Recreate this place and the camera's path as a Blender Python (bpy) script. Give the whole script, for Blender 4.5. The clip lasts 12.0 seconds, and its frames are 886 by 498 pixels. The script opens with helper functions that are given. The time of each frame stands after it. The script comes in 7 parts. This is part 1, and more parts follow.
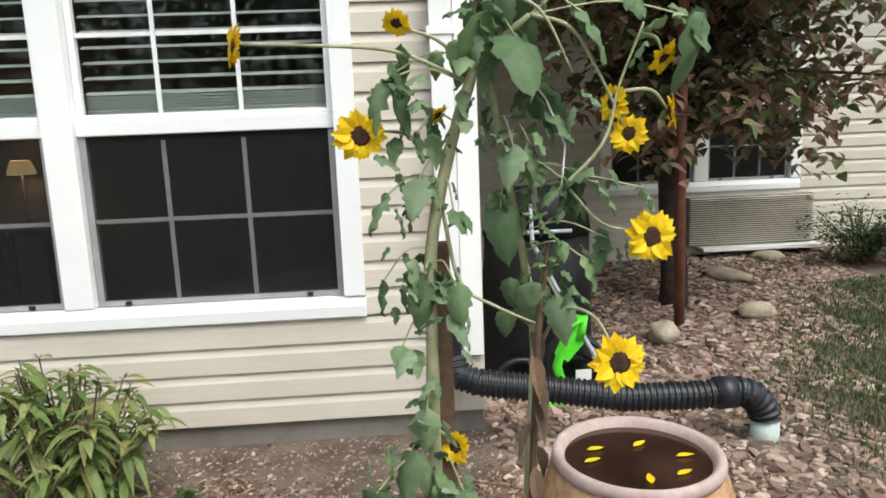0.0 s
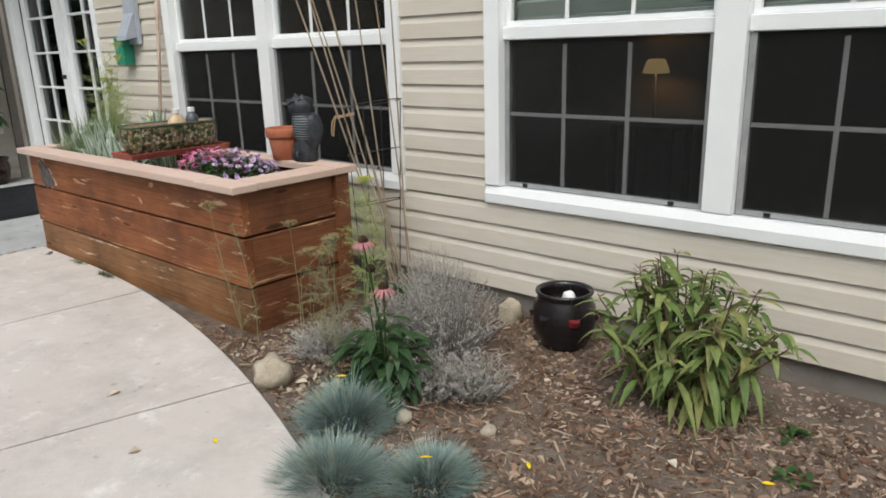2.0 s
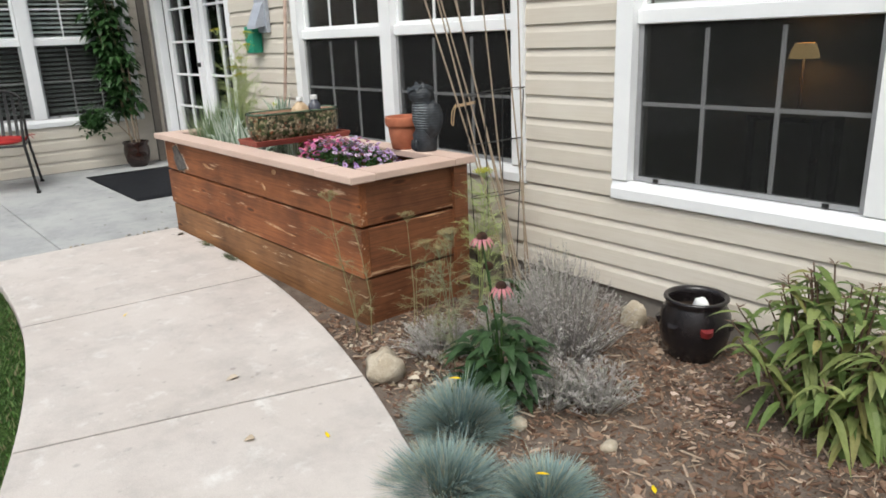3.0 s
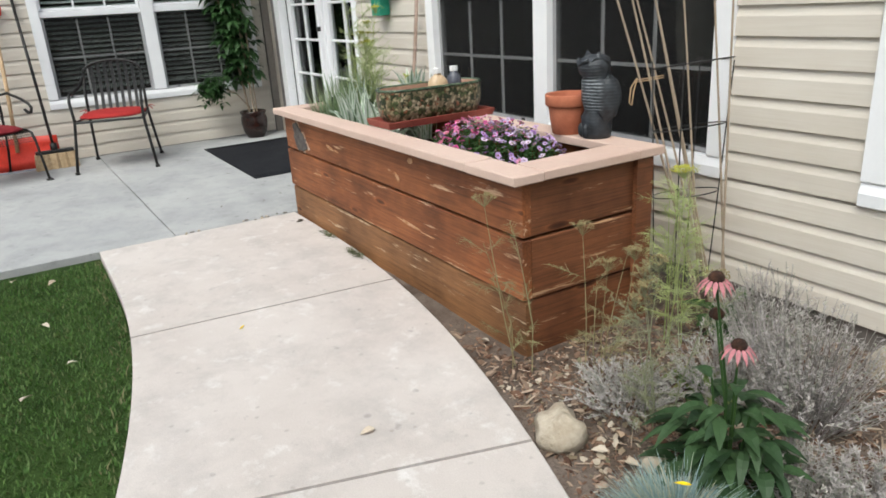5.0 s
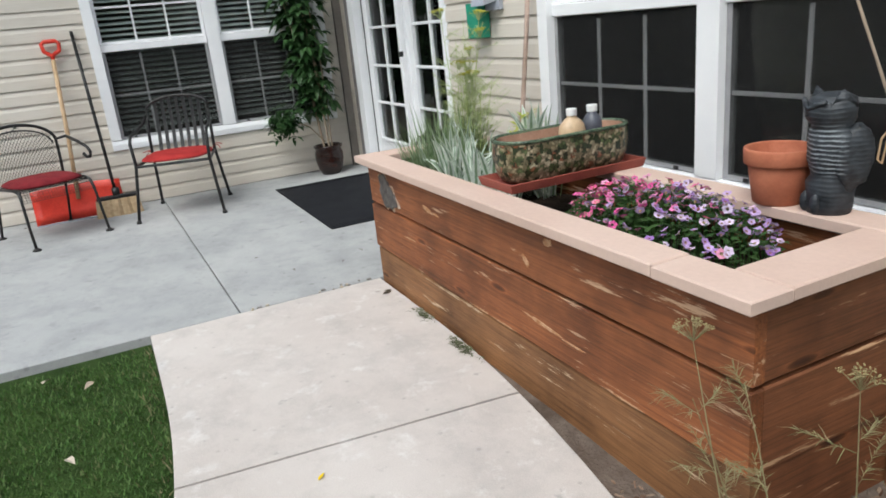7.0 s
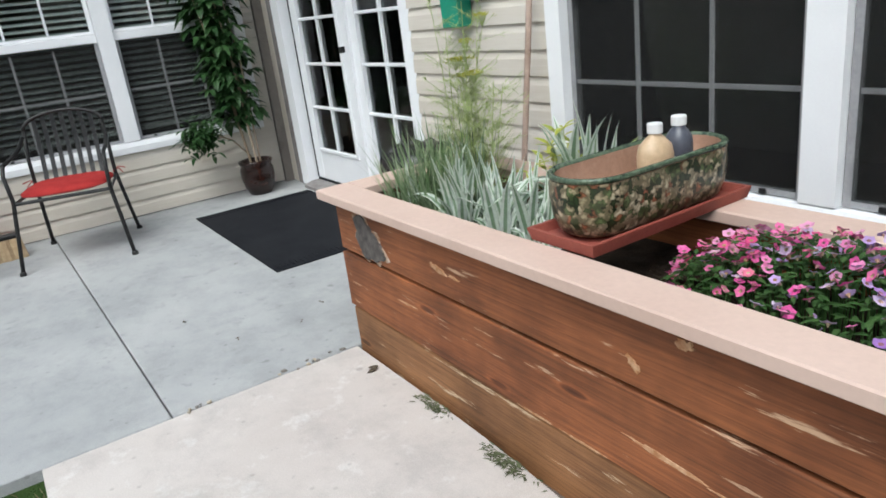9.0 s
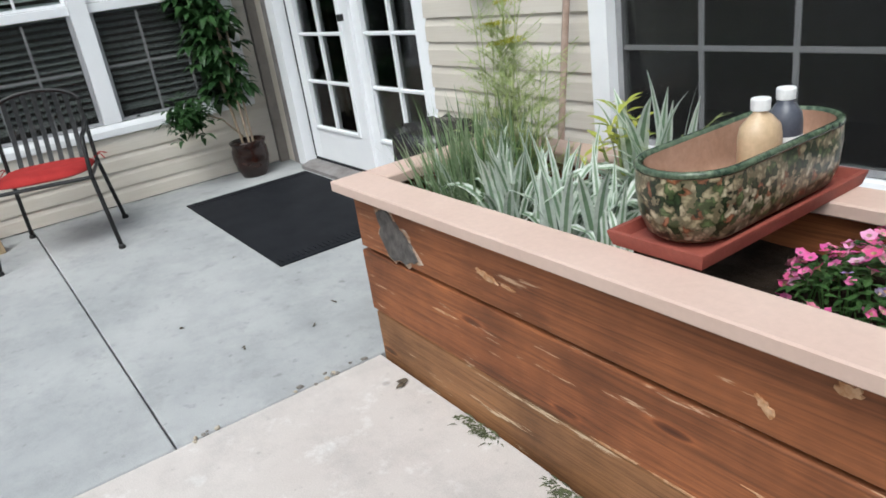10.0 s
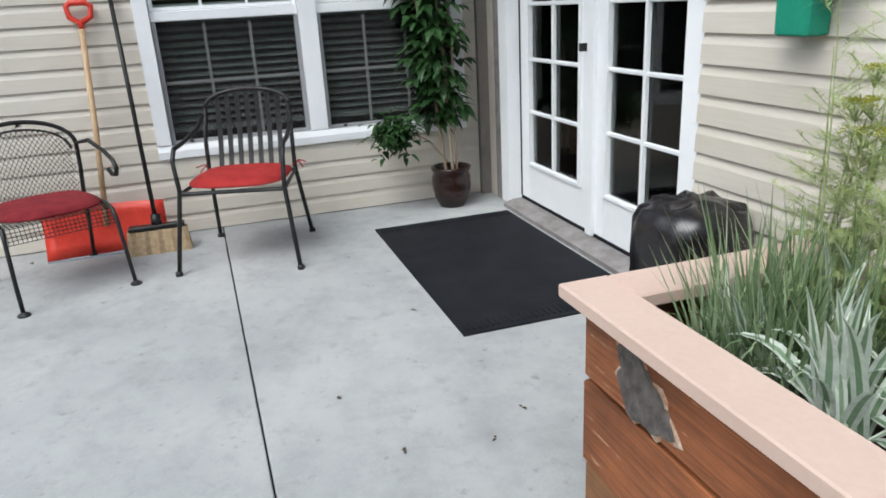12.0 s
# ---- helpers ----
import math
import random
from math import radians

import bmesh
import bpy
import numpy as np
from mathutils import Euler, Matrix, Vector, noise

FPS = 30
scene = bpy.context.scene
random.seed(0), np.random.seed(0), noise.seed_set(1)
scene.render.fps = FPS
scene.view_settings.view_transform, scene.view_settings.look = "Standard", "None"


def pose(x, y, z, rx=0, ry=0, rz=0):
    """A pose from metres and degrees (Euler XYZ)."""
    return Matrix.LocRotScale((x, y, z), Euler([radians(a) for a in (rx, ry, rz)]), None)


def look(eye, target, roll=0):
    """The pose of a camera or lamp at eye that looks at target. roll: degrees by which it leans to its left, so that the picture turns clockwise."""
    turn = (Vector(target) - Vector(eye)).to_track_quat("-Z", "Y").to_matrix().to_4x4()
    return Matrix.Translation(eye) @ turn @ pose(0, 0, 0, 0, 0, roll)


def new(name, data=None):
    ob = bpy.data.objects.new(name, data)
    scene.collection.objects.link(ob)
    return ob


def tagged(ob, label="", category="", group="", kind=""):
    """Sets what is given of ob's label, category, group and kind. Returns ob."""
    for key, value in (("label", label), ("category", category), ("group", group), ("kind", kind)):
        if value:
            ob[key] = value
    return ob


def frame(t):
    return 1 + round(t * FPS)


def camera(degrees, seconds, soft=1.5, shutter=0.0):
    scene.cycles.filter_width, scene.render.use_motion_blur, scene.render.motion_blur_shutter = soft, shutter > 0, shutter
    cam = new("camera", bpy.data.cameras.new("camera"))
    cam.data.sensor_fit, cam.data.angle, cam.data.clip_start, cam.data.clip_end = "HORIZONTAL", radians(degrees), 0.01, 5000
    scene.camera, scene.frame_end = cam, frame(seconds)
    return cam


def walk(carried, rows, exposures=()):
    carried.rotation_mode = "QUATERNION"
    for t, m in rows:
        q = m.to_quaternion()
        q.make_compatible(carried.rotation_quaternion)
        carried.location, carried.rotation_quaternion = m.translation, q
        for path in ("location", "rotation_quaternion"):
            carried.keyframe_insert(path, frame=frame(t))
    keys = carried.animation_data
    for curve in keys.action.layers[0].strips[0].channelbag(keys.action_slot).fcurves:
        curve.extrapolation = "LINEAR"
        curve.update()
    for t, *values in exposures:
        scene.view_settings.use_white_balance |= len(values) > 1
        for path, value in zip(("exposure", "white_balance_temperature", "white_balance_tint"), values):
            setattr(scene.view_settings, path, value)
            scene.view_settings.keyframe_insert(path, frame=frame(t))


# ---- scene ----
cam = camera(64.3, 12.0, soft=1.7)
PATH = [
    (0, (-0.224, 0.272, 1.24), (-0.102, 2.236, 0.888), -2.2),
    (0.5, (-0.302, 0.292, 1.221), (-0.448, 2.234, 0.765), -0.9),
    (1, (-0.409, 0.314, 1.207), (-0.904, 2.185, 0.704), -0.7),
    (1.5, (-0.485, 0.354, 1.217), (-1.419, 2.036, 0.67), -2.4),
    (2, (-0.534, 0.365, 1.21), (-1.802, 1.811, 0.663), -1.6),
    (2.5, (-0.549, 0.404, 1.218), (-2.002, 1.658, 0.655), -2.4),
    (3, (-0.645, 0.432, 1.215), (-2.126, 1.647, 0.641), -2.2),
    (3.5, (-0.838, 0.401, 1.227), (-2.344, 1.59, 0.66), -3.7),
    (5.5, (-1.502, 0.699, 1.235), (-3.141, 1.619, 0.552), -3.1),
    (6, (-1.729, 0.728, 1.247), (-3.362, 1.7, 0.624), -2.6),
    (6.5, (-1.961, 0.817, 1.278), (-3.694, 1.626, 0.691), -5.1),
    (8.5, (-2.943, 0.973, 1.278), (-4.605, 1.845, 0.586), -6.9),
    (9, (-3.16, 1.022, 1.283), (-4.767, 2.011, 0.62), -7.2),
    (9.5, (-3.356, 1.028, 1.279), (-4.922, 2.067, 0.593), -9.3),
    (10, (-3.539, 1.087, 1.273), (-5.107, 2.078, 0.526), -8.5),
    (10.5, (-3.751, 1.204, 1.288), (-5.417, 2.02, 0.542), -6.0),
    (11, (-4.004, 1.249, 1.279), (-5.668, 2.034, 0.494), -1.8),
    (11.5, (-4.199, 1.279, 1.286), (-5.925, 1.984, 0.561), -2.6),
    (12, (-4.226, 1.29, 1.301), (-6.028, 1.854, 0.643), -3.2),
]
EXPOSURE = [(0.0, 0.31, 6350, 3), (0.5, 0.20, 6350, 3), (1.0, 0.08, 6350, 3), (1.5, -0.13, 6300, 4), (2.0, -0.17, 6300, 4), (2.5, -0.11, 6300, 5), (3.5, 0.13, 6250, 4), (5.5, 0.08, 6200, 4), (6.5, 0.0, 6100, 4), (8.5, 0.04, 5950, 3), (9.0, 0.05, 5900, 3), (12.0, 0.09, 5900, 4)]
walk(cam, [(t, look(eye, target, roll)) for t, eye, target, roll in PATH], EXPOSURE)

# ---- light ----
SUN_EL, SUN_ROT = radians(57.6), radians(144.2)
world = bpy.data.worlds.new("overcast_sky")
scene.world = world
world.use_nodes = True
wn = world.node_tree
sky = wn.nodes.new("ShaderNodeTexSky")
sky.sky_type, sky.sun_disc = "NISHITA", False
sky.sun_elevation, sky.sun_rotation = SUN_EL, SUN_ROT
sky.air_density, sky.dust_density, sky.ozone_density = 1.0, 6.0, 1.0
pale = wn.nodes.new("ShaderNodeHueSaturation")
pale.inputs["Saturation"].default_value = 0.6
wn.links.new(sky.outputs[0], pale.inputs["Color"])
wn.links.new(pale.outputs[0], wn.nodes["Background"].inputs[0])
wn.nodes["Background"].inputs[1].default_value = 0.185
sun_data = bpy.data.lights.new("sun", "SUN")
sun_data.energy, sun_data.angle, sun_data.color = 1.1, radians(40), (1.0, 0.985, 0.955)
sun = new("sun", sun_data)
sun.matrix_world = look((2.6, -3.6, 7), (0, 0, 0))


# ---- materials ----
def nodes_of(name, rough=0.6, metal=0.0, spec=0.5):
    m = bpy.data.materials.new(name)
    m.use_nodes = True
    b = m.node_tree.nodes["Principled BSDF"]
    b.inputs["Roughness"].default_value = rough
    b.inputs["Metallic"].default_value = metal
    b.inputs["Specular IOR Level"].default_value = spec
    return m, m.node_tree, b


def add(tree, kind, **values):
    n = tree.nodes.new(kind)
    for key, value in values.items():
        n.inputs[key.replace("_", " ")].default_value = value
    return n


def coords(tree, scale=(1, 1, 1), kind="Object"):
    tc = tree.nodes.new("ShaderNodeTexCoord")
    mp = tree.nodes.new("ShaderNodeMapping")
    mp.inputs["Scale"].default_value = scale
    tree.links.new(tc.outputs[kind], mp.inputs["Vector"])
    return mp.outputs[0]


def world_coords(tree, scale=(1, 1, 1)):
    g = tree.nodes.new("ShaderNodeNewGeometry")
    mp = tree.nodes.new("ShaderNodeMapping")
    mp.inputs["Scale"].default_value = scale
    tree.links.new(g.outputs["Position"], mp.inputs["Vector"])
    return mp.outputs[0]


def ramp(tree, source, stops):
    r = tree.nodes.new("ShaderNodeValToRGB")
    while len(r.color_ramp.elements) < len(stops):
        r.color_ramp.elements.new(0.5)
    for e, (at, c) in zip(r.color_ramp.elements, stops):
        e.position, e.color = at, (*c, 1)
    tree.links.new(source, r.inputs[0])
    return r.outputs[0]


def noise_of(tree, vec, scale, detail=4, rough=0.6):
    n = add(tree, "ShaderNodeTexNoise", Scale=scale, Detail=detail, Roughness=rough)
    tree.links.new(vec, n.inputs["Vector"])
    return n.outputs["Fac"]


def mix(tree, a, b, fac, how="MIX"):
    n = tree.nodes.new("ShaderNodeMix")
    n.data_type, n.blend_type = "RGBA", how
    for value, slot in ((fac, 0), (a, 6), (b, 7)):
        if isinstance(value, bpy.types.NodeSocket):
            tree.links.new(value, n.inputs[slot])
        elif slot == 0:
            n.inputs[0].default_value = value
        else:
            n.inputs[slot].default_value = (*value, 1)
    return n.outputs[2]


def bump(tree, b, height, strength=0.3, distance=0.01):
    n = add(tree, "ShaderNodeBump", Strength=strength, Distance=distance)
    tree.links.new(height, n.inputs["Height"])
    tree.links.new(n.outputs[0], b.inputs["Normal"])


def mottled(name, a, b, scale=6, rough=0.6, metal=0.0, grain=80, depth=0.2, spec=0.5, stops=(0.35, 0.65), place="world", dist=0.004, speck=0.5):
    """Two tones in soft blotches, with a fine grain in colour and relief."""
    m, t, s = nodes_of(name, rough, metal, spec)
    v = world_coords(t) if place == "world" else coords(t)
    big = noise_of(t, v, scale, 5)
    fine = noise_of(t, v, grain, 3)
    col = ramp(t, big, ((stops[0], a), (stops[1], b)))
    col = mix(t, col, ramp(t, fine, ((0.3, (0.72, 0.72, 0.72)), (0.7, (1.0, 1.0, 1.0)))), speck, "MULTIPLY")
    t.links.new(col, s.inputs["Base Color"])
    bump(t, s, fine, depth, dist)
    return m


def tinted(name, tones, rough=0.6, spec=0.3, by="island", grain=60, thin=0.0):
    """A tone for each piece, picked at random, with slight mottling."""
    m, t, s = nodes_of(name, rough, 0.0, spec)
    if by == "island":
        src = t.nodes.new("ShaderNodeNewGeometry").outputs["Random Per Island"]
    else:
        src = t.nodes.new("ShaderNodeObjectInfo").outputs["Random"]
    n = len(tones)
    col = ramp(t, src, [(i / max(1, n - 1), c) for i, c in enumerate(tones)])
    fine = noise_of(t, world_coords(t), grain, 3)
    col = mix(t, col, ramp(t, fine, ((0.3, (0.65, 0.65, 0.65)), (0.7, (1.05, 1.05, 1.05)))), 0.6, "MULTIPLY")
    t.links.new(col, s.inputs["Base Color"])
    bump(t, s, fine, 0.25, 0.003)
    if thin:
        s.inputs["Transmission Weight"].default_value = 0.0
        tr = add(t, "ShaderNodeBsdfTranslucent")
        t.links.new(col, tr.inputs["Color"])
        ms = t.nodes.new("ShaderNodeMixShader")
        ms.inputs[0].default_value = thin
        t.links.new(s.outputs[0], ms.inputs[1])
        t.links.new(tr.outputs[0], ms.inputs[2])
        t.links.new(ms.outputs[0], t.nodes["Material Output"].inputs[0])
    return m


def siding_material():
    m, t, s = nodes_of("cream_vinyl_siding", 0.48)
    v = world_coords(t, (1.2, 1.2, 40))
    streak = noise_of(t, v, 4, 5)
    blot = noise_of(t, world_coords(t), 1.6, 4)
    rnd = t.nodes.new("ShaderNodeObjectInfo").outputs["Random"]
    col = ramp(t, rnd, ((0, (0.64, 0.595, 0.525)), (1, (0.68, 0.635, 0.565))))
    col = mix(t, col, ramp(t, streak, ((0.3, (0.9, 0.88, 0.85)), (0.7, (1.0, 1.0, 1.0)))), 0.8, "MULTIPLY")
    col = mix(t, col, ramp(t, blot, ((0.35, (0.93, 0.91, 0.88)), (0.65, (1.02, 1.02, 1.02)))), 0.7, "MULTIPLY")
    t.links.new(col, s.inputs["Base Color"])
    bump(t, s, noise_of(t, world_coords(t, (2, 2, 60)), 10, 4), 0.12, 0.003)
    return m


def concrete(name, a, b, stain, worn=0.5):
    m, t, s = nodes_of(name, 0.95, 0, 0.04)
    v = world_coords(t)
    big = noise_of(t, v, 1.3, 6, 0.65)
    mid = noise_of(t, v, 7, 5, 0.7)
    fine = noise_of(t, v, 260, 3)
    col = ramp(t, big, ((0.3, a), (0.7, b)))
    col = mix(t, col, stain, ramp(t, mid, ((0.56, (0, 0, 0)), (0.72, (worn, worn, worn)))))
    fleck = add(t, "ShaderNodeTexVoronoi", Scale=11.0)
    t.links.new(v, fleck.inputs["Vector"])
    col = mix(t, col, ramp(t, fleck.outputs["Distance"], ((0.05, (0.6, 0.6, 0.58)), (0.11, (1, 1, 1)))), 0.45, "MULTIPLY")
    smear = noise_of(t, v, 3.1, 7, 0.75)
    col = mix(t, col, ramp(t, smear, ((0.34, (0.74, 0.745, 0.75)), (0.54, (1, 1, 1)))), 0.62, "MULTIPLY")
    smudge = noise_of(t, v, 13, 3, 0.6)
    col = mix(t, col, ramp(t, smudge, ((0.665, (1, 1, 1)), (0.74, (0.66, 0.665, 0.67)))), 0.7, "MULTIPLY")
    spots = add(t, "ShaderNodeTexVoronoi", Scale=3.2)
    t.links.new(v, spots.inputs["Vector"])
    sp = ramp(t, spots.outputs["Distance"], ((0.03, (0.55, 0.55, 0.55)), (0.055, (1, 1, 1))))
    col = mix(t, col, sp, 0.55, "MULTIPLY")
    col = mix(t, col, ramp(t, fine, ((0.3, (0.8, 0.8, 0.8)), (0.7, (1.04, 1.04, 1.04)))), 0.7, "MULTIPLY")
    t.links.new(col, s.inputs["Base Color"])
    bump(t, s, fine, 0.25, 0.002)
    return m


def plank_material(name, dark, light, pale, axis, scrape=0.8):
    """Stained softwood: grain along the board, knots, and pale scrapes where the stain is gone."""
    m, t, s = nodes_of(name, 0.62, 0, 0.35)
    sc = {"x": (0.55, 9, 9), "y": (9, 0.55, 9)}[axis]
    info = t.nodes.new("ShaderNodeObjectInfo").outputs["Random"]
    g = t.nodes.new("ShaderNodeNewGeometry")
    shift = t.nodes.new("ShaderNodeVectorMath")
    shift.operation = "ADD"
    comb = t.nodes.new("ShaderNodeCombineXYZ")
    times = add(t, "ShaderNodeMath")
    times.operation = "MULTIPLY"
    times.inputs[1].default_value = 37.0
    t.links.new(info, times.inputs[0])
    for i in range(3):
        t.links.new(times.outputs[0], comb.inputs[i])
    t.links.new(g.outputs["Position"], shift.inputs[0])
    t.links.new(comb.outputs[0], shift.inputs[1])
    mp = t.nodes.new("ShaderNodeMapping")
    mp.inputs["Scale"].default_value = sc
    t.links.new(shift.outputs[0], mp.inputs["Vector"])
    v = mp.outputs[0]
    ring = add(t, "ShaderNodeTexNoise", Scale=4.0, Detail=7.0, Roughness=0.6, Distortion=1.6)
    t.links.new(v, ring.inputs["Vector"])
    col = ramp(t, ring.outputs["Fac"], ((0.24, tuple(0.5 * (c + d) for c, d in zip(dark, light))), (0.45, light), (0.58, tuple(c * 0.8 for c in light)), (0.76, tuple(0.55 * c + 0.45 * d for c, d in zip(dark, light)))))
    blot = noise_of(t, shift.outputs[0], 2.6, 4)
    col = mix(t, col, ramp(t, blot, ((0.3, (0.42, 0.38, 0.36)), (0.5, (0.95, 0.93, 0.9)), (0.7, (1.35, 1.32, 1.28)))), 0.85, "MULTIPLY")
    mp4 = t.nodes.new("ShaderNodeMapping")
    mp4.inputs["Scale"].default_value = {"x": (1.0, 70, 70), "y": (70, 1.0, 70)}[axis]
    t.links.new(shift.outputs[0], mp4.inputs["Vector"])
    vein = add(t, "ShaderNodeTexNoise", Scale=2.0, Detail=5.0, Roughness=0.65, Distortion=0.6)
    t.links.new(mp4.outputs[0], vein.inputs["Vector"])
    col = mix(t, col, ramp(t, vein.outputs["Fac"], ((0.36, (0.50, 0.44, 0.40)), (0.50, (1, 1, 1)), (0.66, (1.28, 1.24, 1.16)))), 0.6, "MULTIPLY")
    mp2 = t.nodes.new("ShaderNodeMapping")
    mp2.inputs["Scale"].default_value = {"x": (2.2, 9, 9), "y": (9, 2.2, 9)}[axis]
    t.links.new(shift.outputs[0], mp2.inputs["Vector"])
    knot = add(t, "ShaderNodeTexVoronoi", Scale=1.0)
    t.links.new(mp2.outputs[0], knot.inputs["Vector"])
    kn = ramp(t, knot.outputs["Distance"], ((0.05, (0.18, 0.12, 0.10)), (0.10, (0.6, 0.5, 0.42)), (0.13, (1.5, 1.45, 1.4)), (0.2, (1, 1, 1))))
    col = mix(t, col, kn, 0.8, "MULTIPLY")
    mp3 = t.nodes.new("ShaderNodeMapping")
    mp3.inputs["Scale"].default_value = {"x": (2.4, 32, 32), "y": (32, 2.4, 32)}[axis]
    t.links.new(shift.outputs[0], mp3.inputs["Vector"])
    scr = noise_of(t, mp3.outputs[0], 1.0, 5, 0.7)
    col = mix(t, col, pale, ramp(t, scr, ((0.612, (0, 0, 0)), (0.66, (scrape, scrape, scrape)))))
    t.links.new(col, s.inputs["Base Color"])
    bump(t, s, ring.outputs["Fac"], 0.35, 0.004)
    return m


def glass_material(name, tint=(1, 1, 1)):
    m, t, s = nodes_of(name, 0.02)
    t.nodes.remove(s)
    clear = add(t, "ShaderNodeBsdfTransparent")
    clear.inputs["Color"].default_value = (*tint, 1)
    gloss = add(t, "ShaderNodeBsdfGlossy", Roughness=0.015)
    fres = add(t, "ShaderNodeFresnel", IOR=1.52)
    ms = t.nodes.new("ShaderNodeMixShader")
    t.links.new(fres.outputs[0], ms.inputs[0])
    t.links.new(clear.outputs[0], ms.inputs[1])
    t.links.new(gloss.outputs[0], ms.inputs[2])
    t.links.new(ms.outputs[0], t.nodes["Material Output"].inputs[0])
    return m


def screen_material():
    m, t, s = nodes_of("insect_screen", 0.9, 0, 0.1)
    s.inputs["Base Color"].default_value = (0.02, 0.02, 0.02, 1)
    clear = add(t, "ShaderNodeBsdfTransparent")
    ms = t.nodes.new("ShaderNodeMixShader")
    ms.inputs[0].default_value = 0.42
    t.links.new(clear.outputs[0], ms.inputs[1])
    t.links.new(s.outputs[0], ms.inputs[2])
    t.links.new(ms.outputs[0], t.nodes["Material Output"].inputs[0])
    return m


def mosaic_material():
    """Glazed relief of leaves and fruit: cells in olive, cream, green and brick red."""
    m, t, s = nodes_of("mosaic_glaze", 0.3)
    v = coords(t)
    wob = add(t, "ShaderNodeTexNoise", Scale=55.0, Detail=2.0)
    t.links.new(v, wob.inputs["Vector"])
    v = mix(t, v, wob.outputs["Color"], 0.034, "ADD")
    cell = add(t, "ShaderNodeTexVoronoi", Scale=58.0)
    t.links.new(v, cell.inputs["Vector"])
    sep = t.nodes.new("ShaderNodeSeparateColor")
    t.links.new(cell.outputs["Color"], sep.inputs[0])
    r = ramp(t, sep.outputs[0], ((0.0, (0.34, 0.29, 0.18)), (0.25, (0.52, 0.46, 0.32)), (0.40, (0.025, 0.042, 0.017)), (0.62, (0.11, 0.15, 0.06)), (0.78, (0.44, 0.37, 0.25)), (0.95, (0.30, 0.12, 0.06))))
    r.node.color_ramp.interpolation = "CONSTANT"
    edge = ramp(t, cell.outputs["Distance"], ((0.2, (1, 1, 1)), (0.55, (0.2, 0.19, 0.15))))
    col = mix(t, r, edge, 0.8, "MULTIPLY")
    t.links.new(col, s.inputs["Base Color"])
    bump(t, s, cell.outputs["Distance"], -0.9, 0.012)
    return m


def owl_material():
    """Dark grey plastic with pale, broken, wavering bars of paint."""
    m, t, s = nodes_of("painted_owl_plastic", 0.55)
    v = coords(t)
    bars = add(t, "ShaderNodeTexWave", Scale=25.0, Distortion=2.6, Detail=2.0)
    bars.bands_direction = "Z"
    t.links.new(v, bars.inputs["Vector"])
    split = t.nodes.new("ShaderNodeSeparateXYZ")
    t.links.new(v, split.inputs[0])
    breast = ramp(t, split.outputs["Z"], ((0.105, (0, 0, 0)), (0.12, (1, 1, 1)), (0.235, (1, 1, 1)), (0.25, (0.12, 0.12, 0.12))))
    front = ramp(t, split.outputs["X"], ((0.0, (0.06, 0.06, 0.06)), (0.025, (1, 1, 1))))
    mask = noise_of(t, v, 30, 3)
    dark = ramp(t, noise_of(t, v, 40, 4), ((0.3, (0.009, 0.011, 0.014)), (0.7, (0.034, 0.040, 0.048))))
    pale = ramp(t, bars.outputs["Fac"], ((0.62, (0, 0, 0)), (0.8, (1, 1, 1))))
    pale = mix(t, pale, ramp(t, mask, ((0.32, (0.3, 0.3, 0.3)), (0.55, (0.95, 0.95, 0.95)))), 1.0, "MULTIPLY")
    pale = mix(t, mix(t, pale, breast, 1.0, "MULTIPLY"), front, 1.0, "MULTIPLY")
    t.links.new(mix(t, dark, (0.27, 0.30, 0.32), pale), s.inputs["Base Color"])
    bump(t, s, bars.outputs["Fac"], 0.22, 0.003)
    return m


def glowing(name, colour, strength):
    m, t, s = nodes_of(name, 0.7)
    s.inputs["Base Color"].default_value = (*colour, 1)
    s.inputs["Emission Color"].default_value = (*colour, 1)
    s.inputs["Emission Strength"].default_value = strength
    return m


SIDING = siding_material()
WHITE = mottled("white_painted_trim", (0.86, 0.865, 0.88), (0.90, 0.905, 0.915), 3, 0.4, 0, 120, 0.04, speck=0.08)
GREYTRIM = mottled("weathered_grey_trim", (0.19, 0.17, 0.165), (0.29, 0.27, 0.265), 9, 0.75, 0, 90, 0.2)
PATIO = concrete("patio_concrete", (0.328, 0.335, 0.338), (0.442, 0.445, 0.440), (0.27, 0.274, 0.27), 0.6)
PATHC = concrete("path_concrete", (0.50, 0.452, 0.418), (0.59, 0.545, 0.512), (0.72, 0.705, 0.68), 0.7)
FOUND = concrete("foundation_concrete", (0.20, 0.18, 0.16), (0.29, 0.265, 0.24), (0.15, 0.135, 0.115))
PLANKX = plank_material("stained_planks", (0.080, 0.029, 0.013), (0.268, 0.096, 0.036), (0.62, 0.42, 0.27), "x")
# End planks: the front stain toned down, with the ends' shade in the colour.
PLANKY = plank_material("stained_end_planks_shaded", (0.065, 0.024, 0.011), (0.19, 0.073, 0.032), (0.50, 0.31, 0.18), "y")
PLANKLOW = plank_material("weathered_low_planks", (0.075, 0.038, 0.018), (0.235, 0.115, 0.050), (0.60, 0.46, 0.31), "x", 0.95)
CAPX = mottled("painted_cap_boards", (0.555, 0.405, 0.335), (0.62, 0.468, 0.395), 2.2, 0.65, 0, 60, 0.2, 0.35, (0.3, 0.7), speck=0.22)
CAPY = mottled("painted_cap_end_boards", (0.54, 0.39, 0.32), (0.605, 0.452, 0.38), 2.2, 0.65, 0, 60, 0.2, 0.35, (0.3, 0.7), speck=0.22)
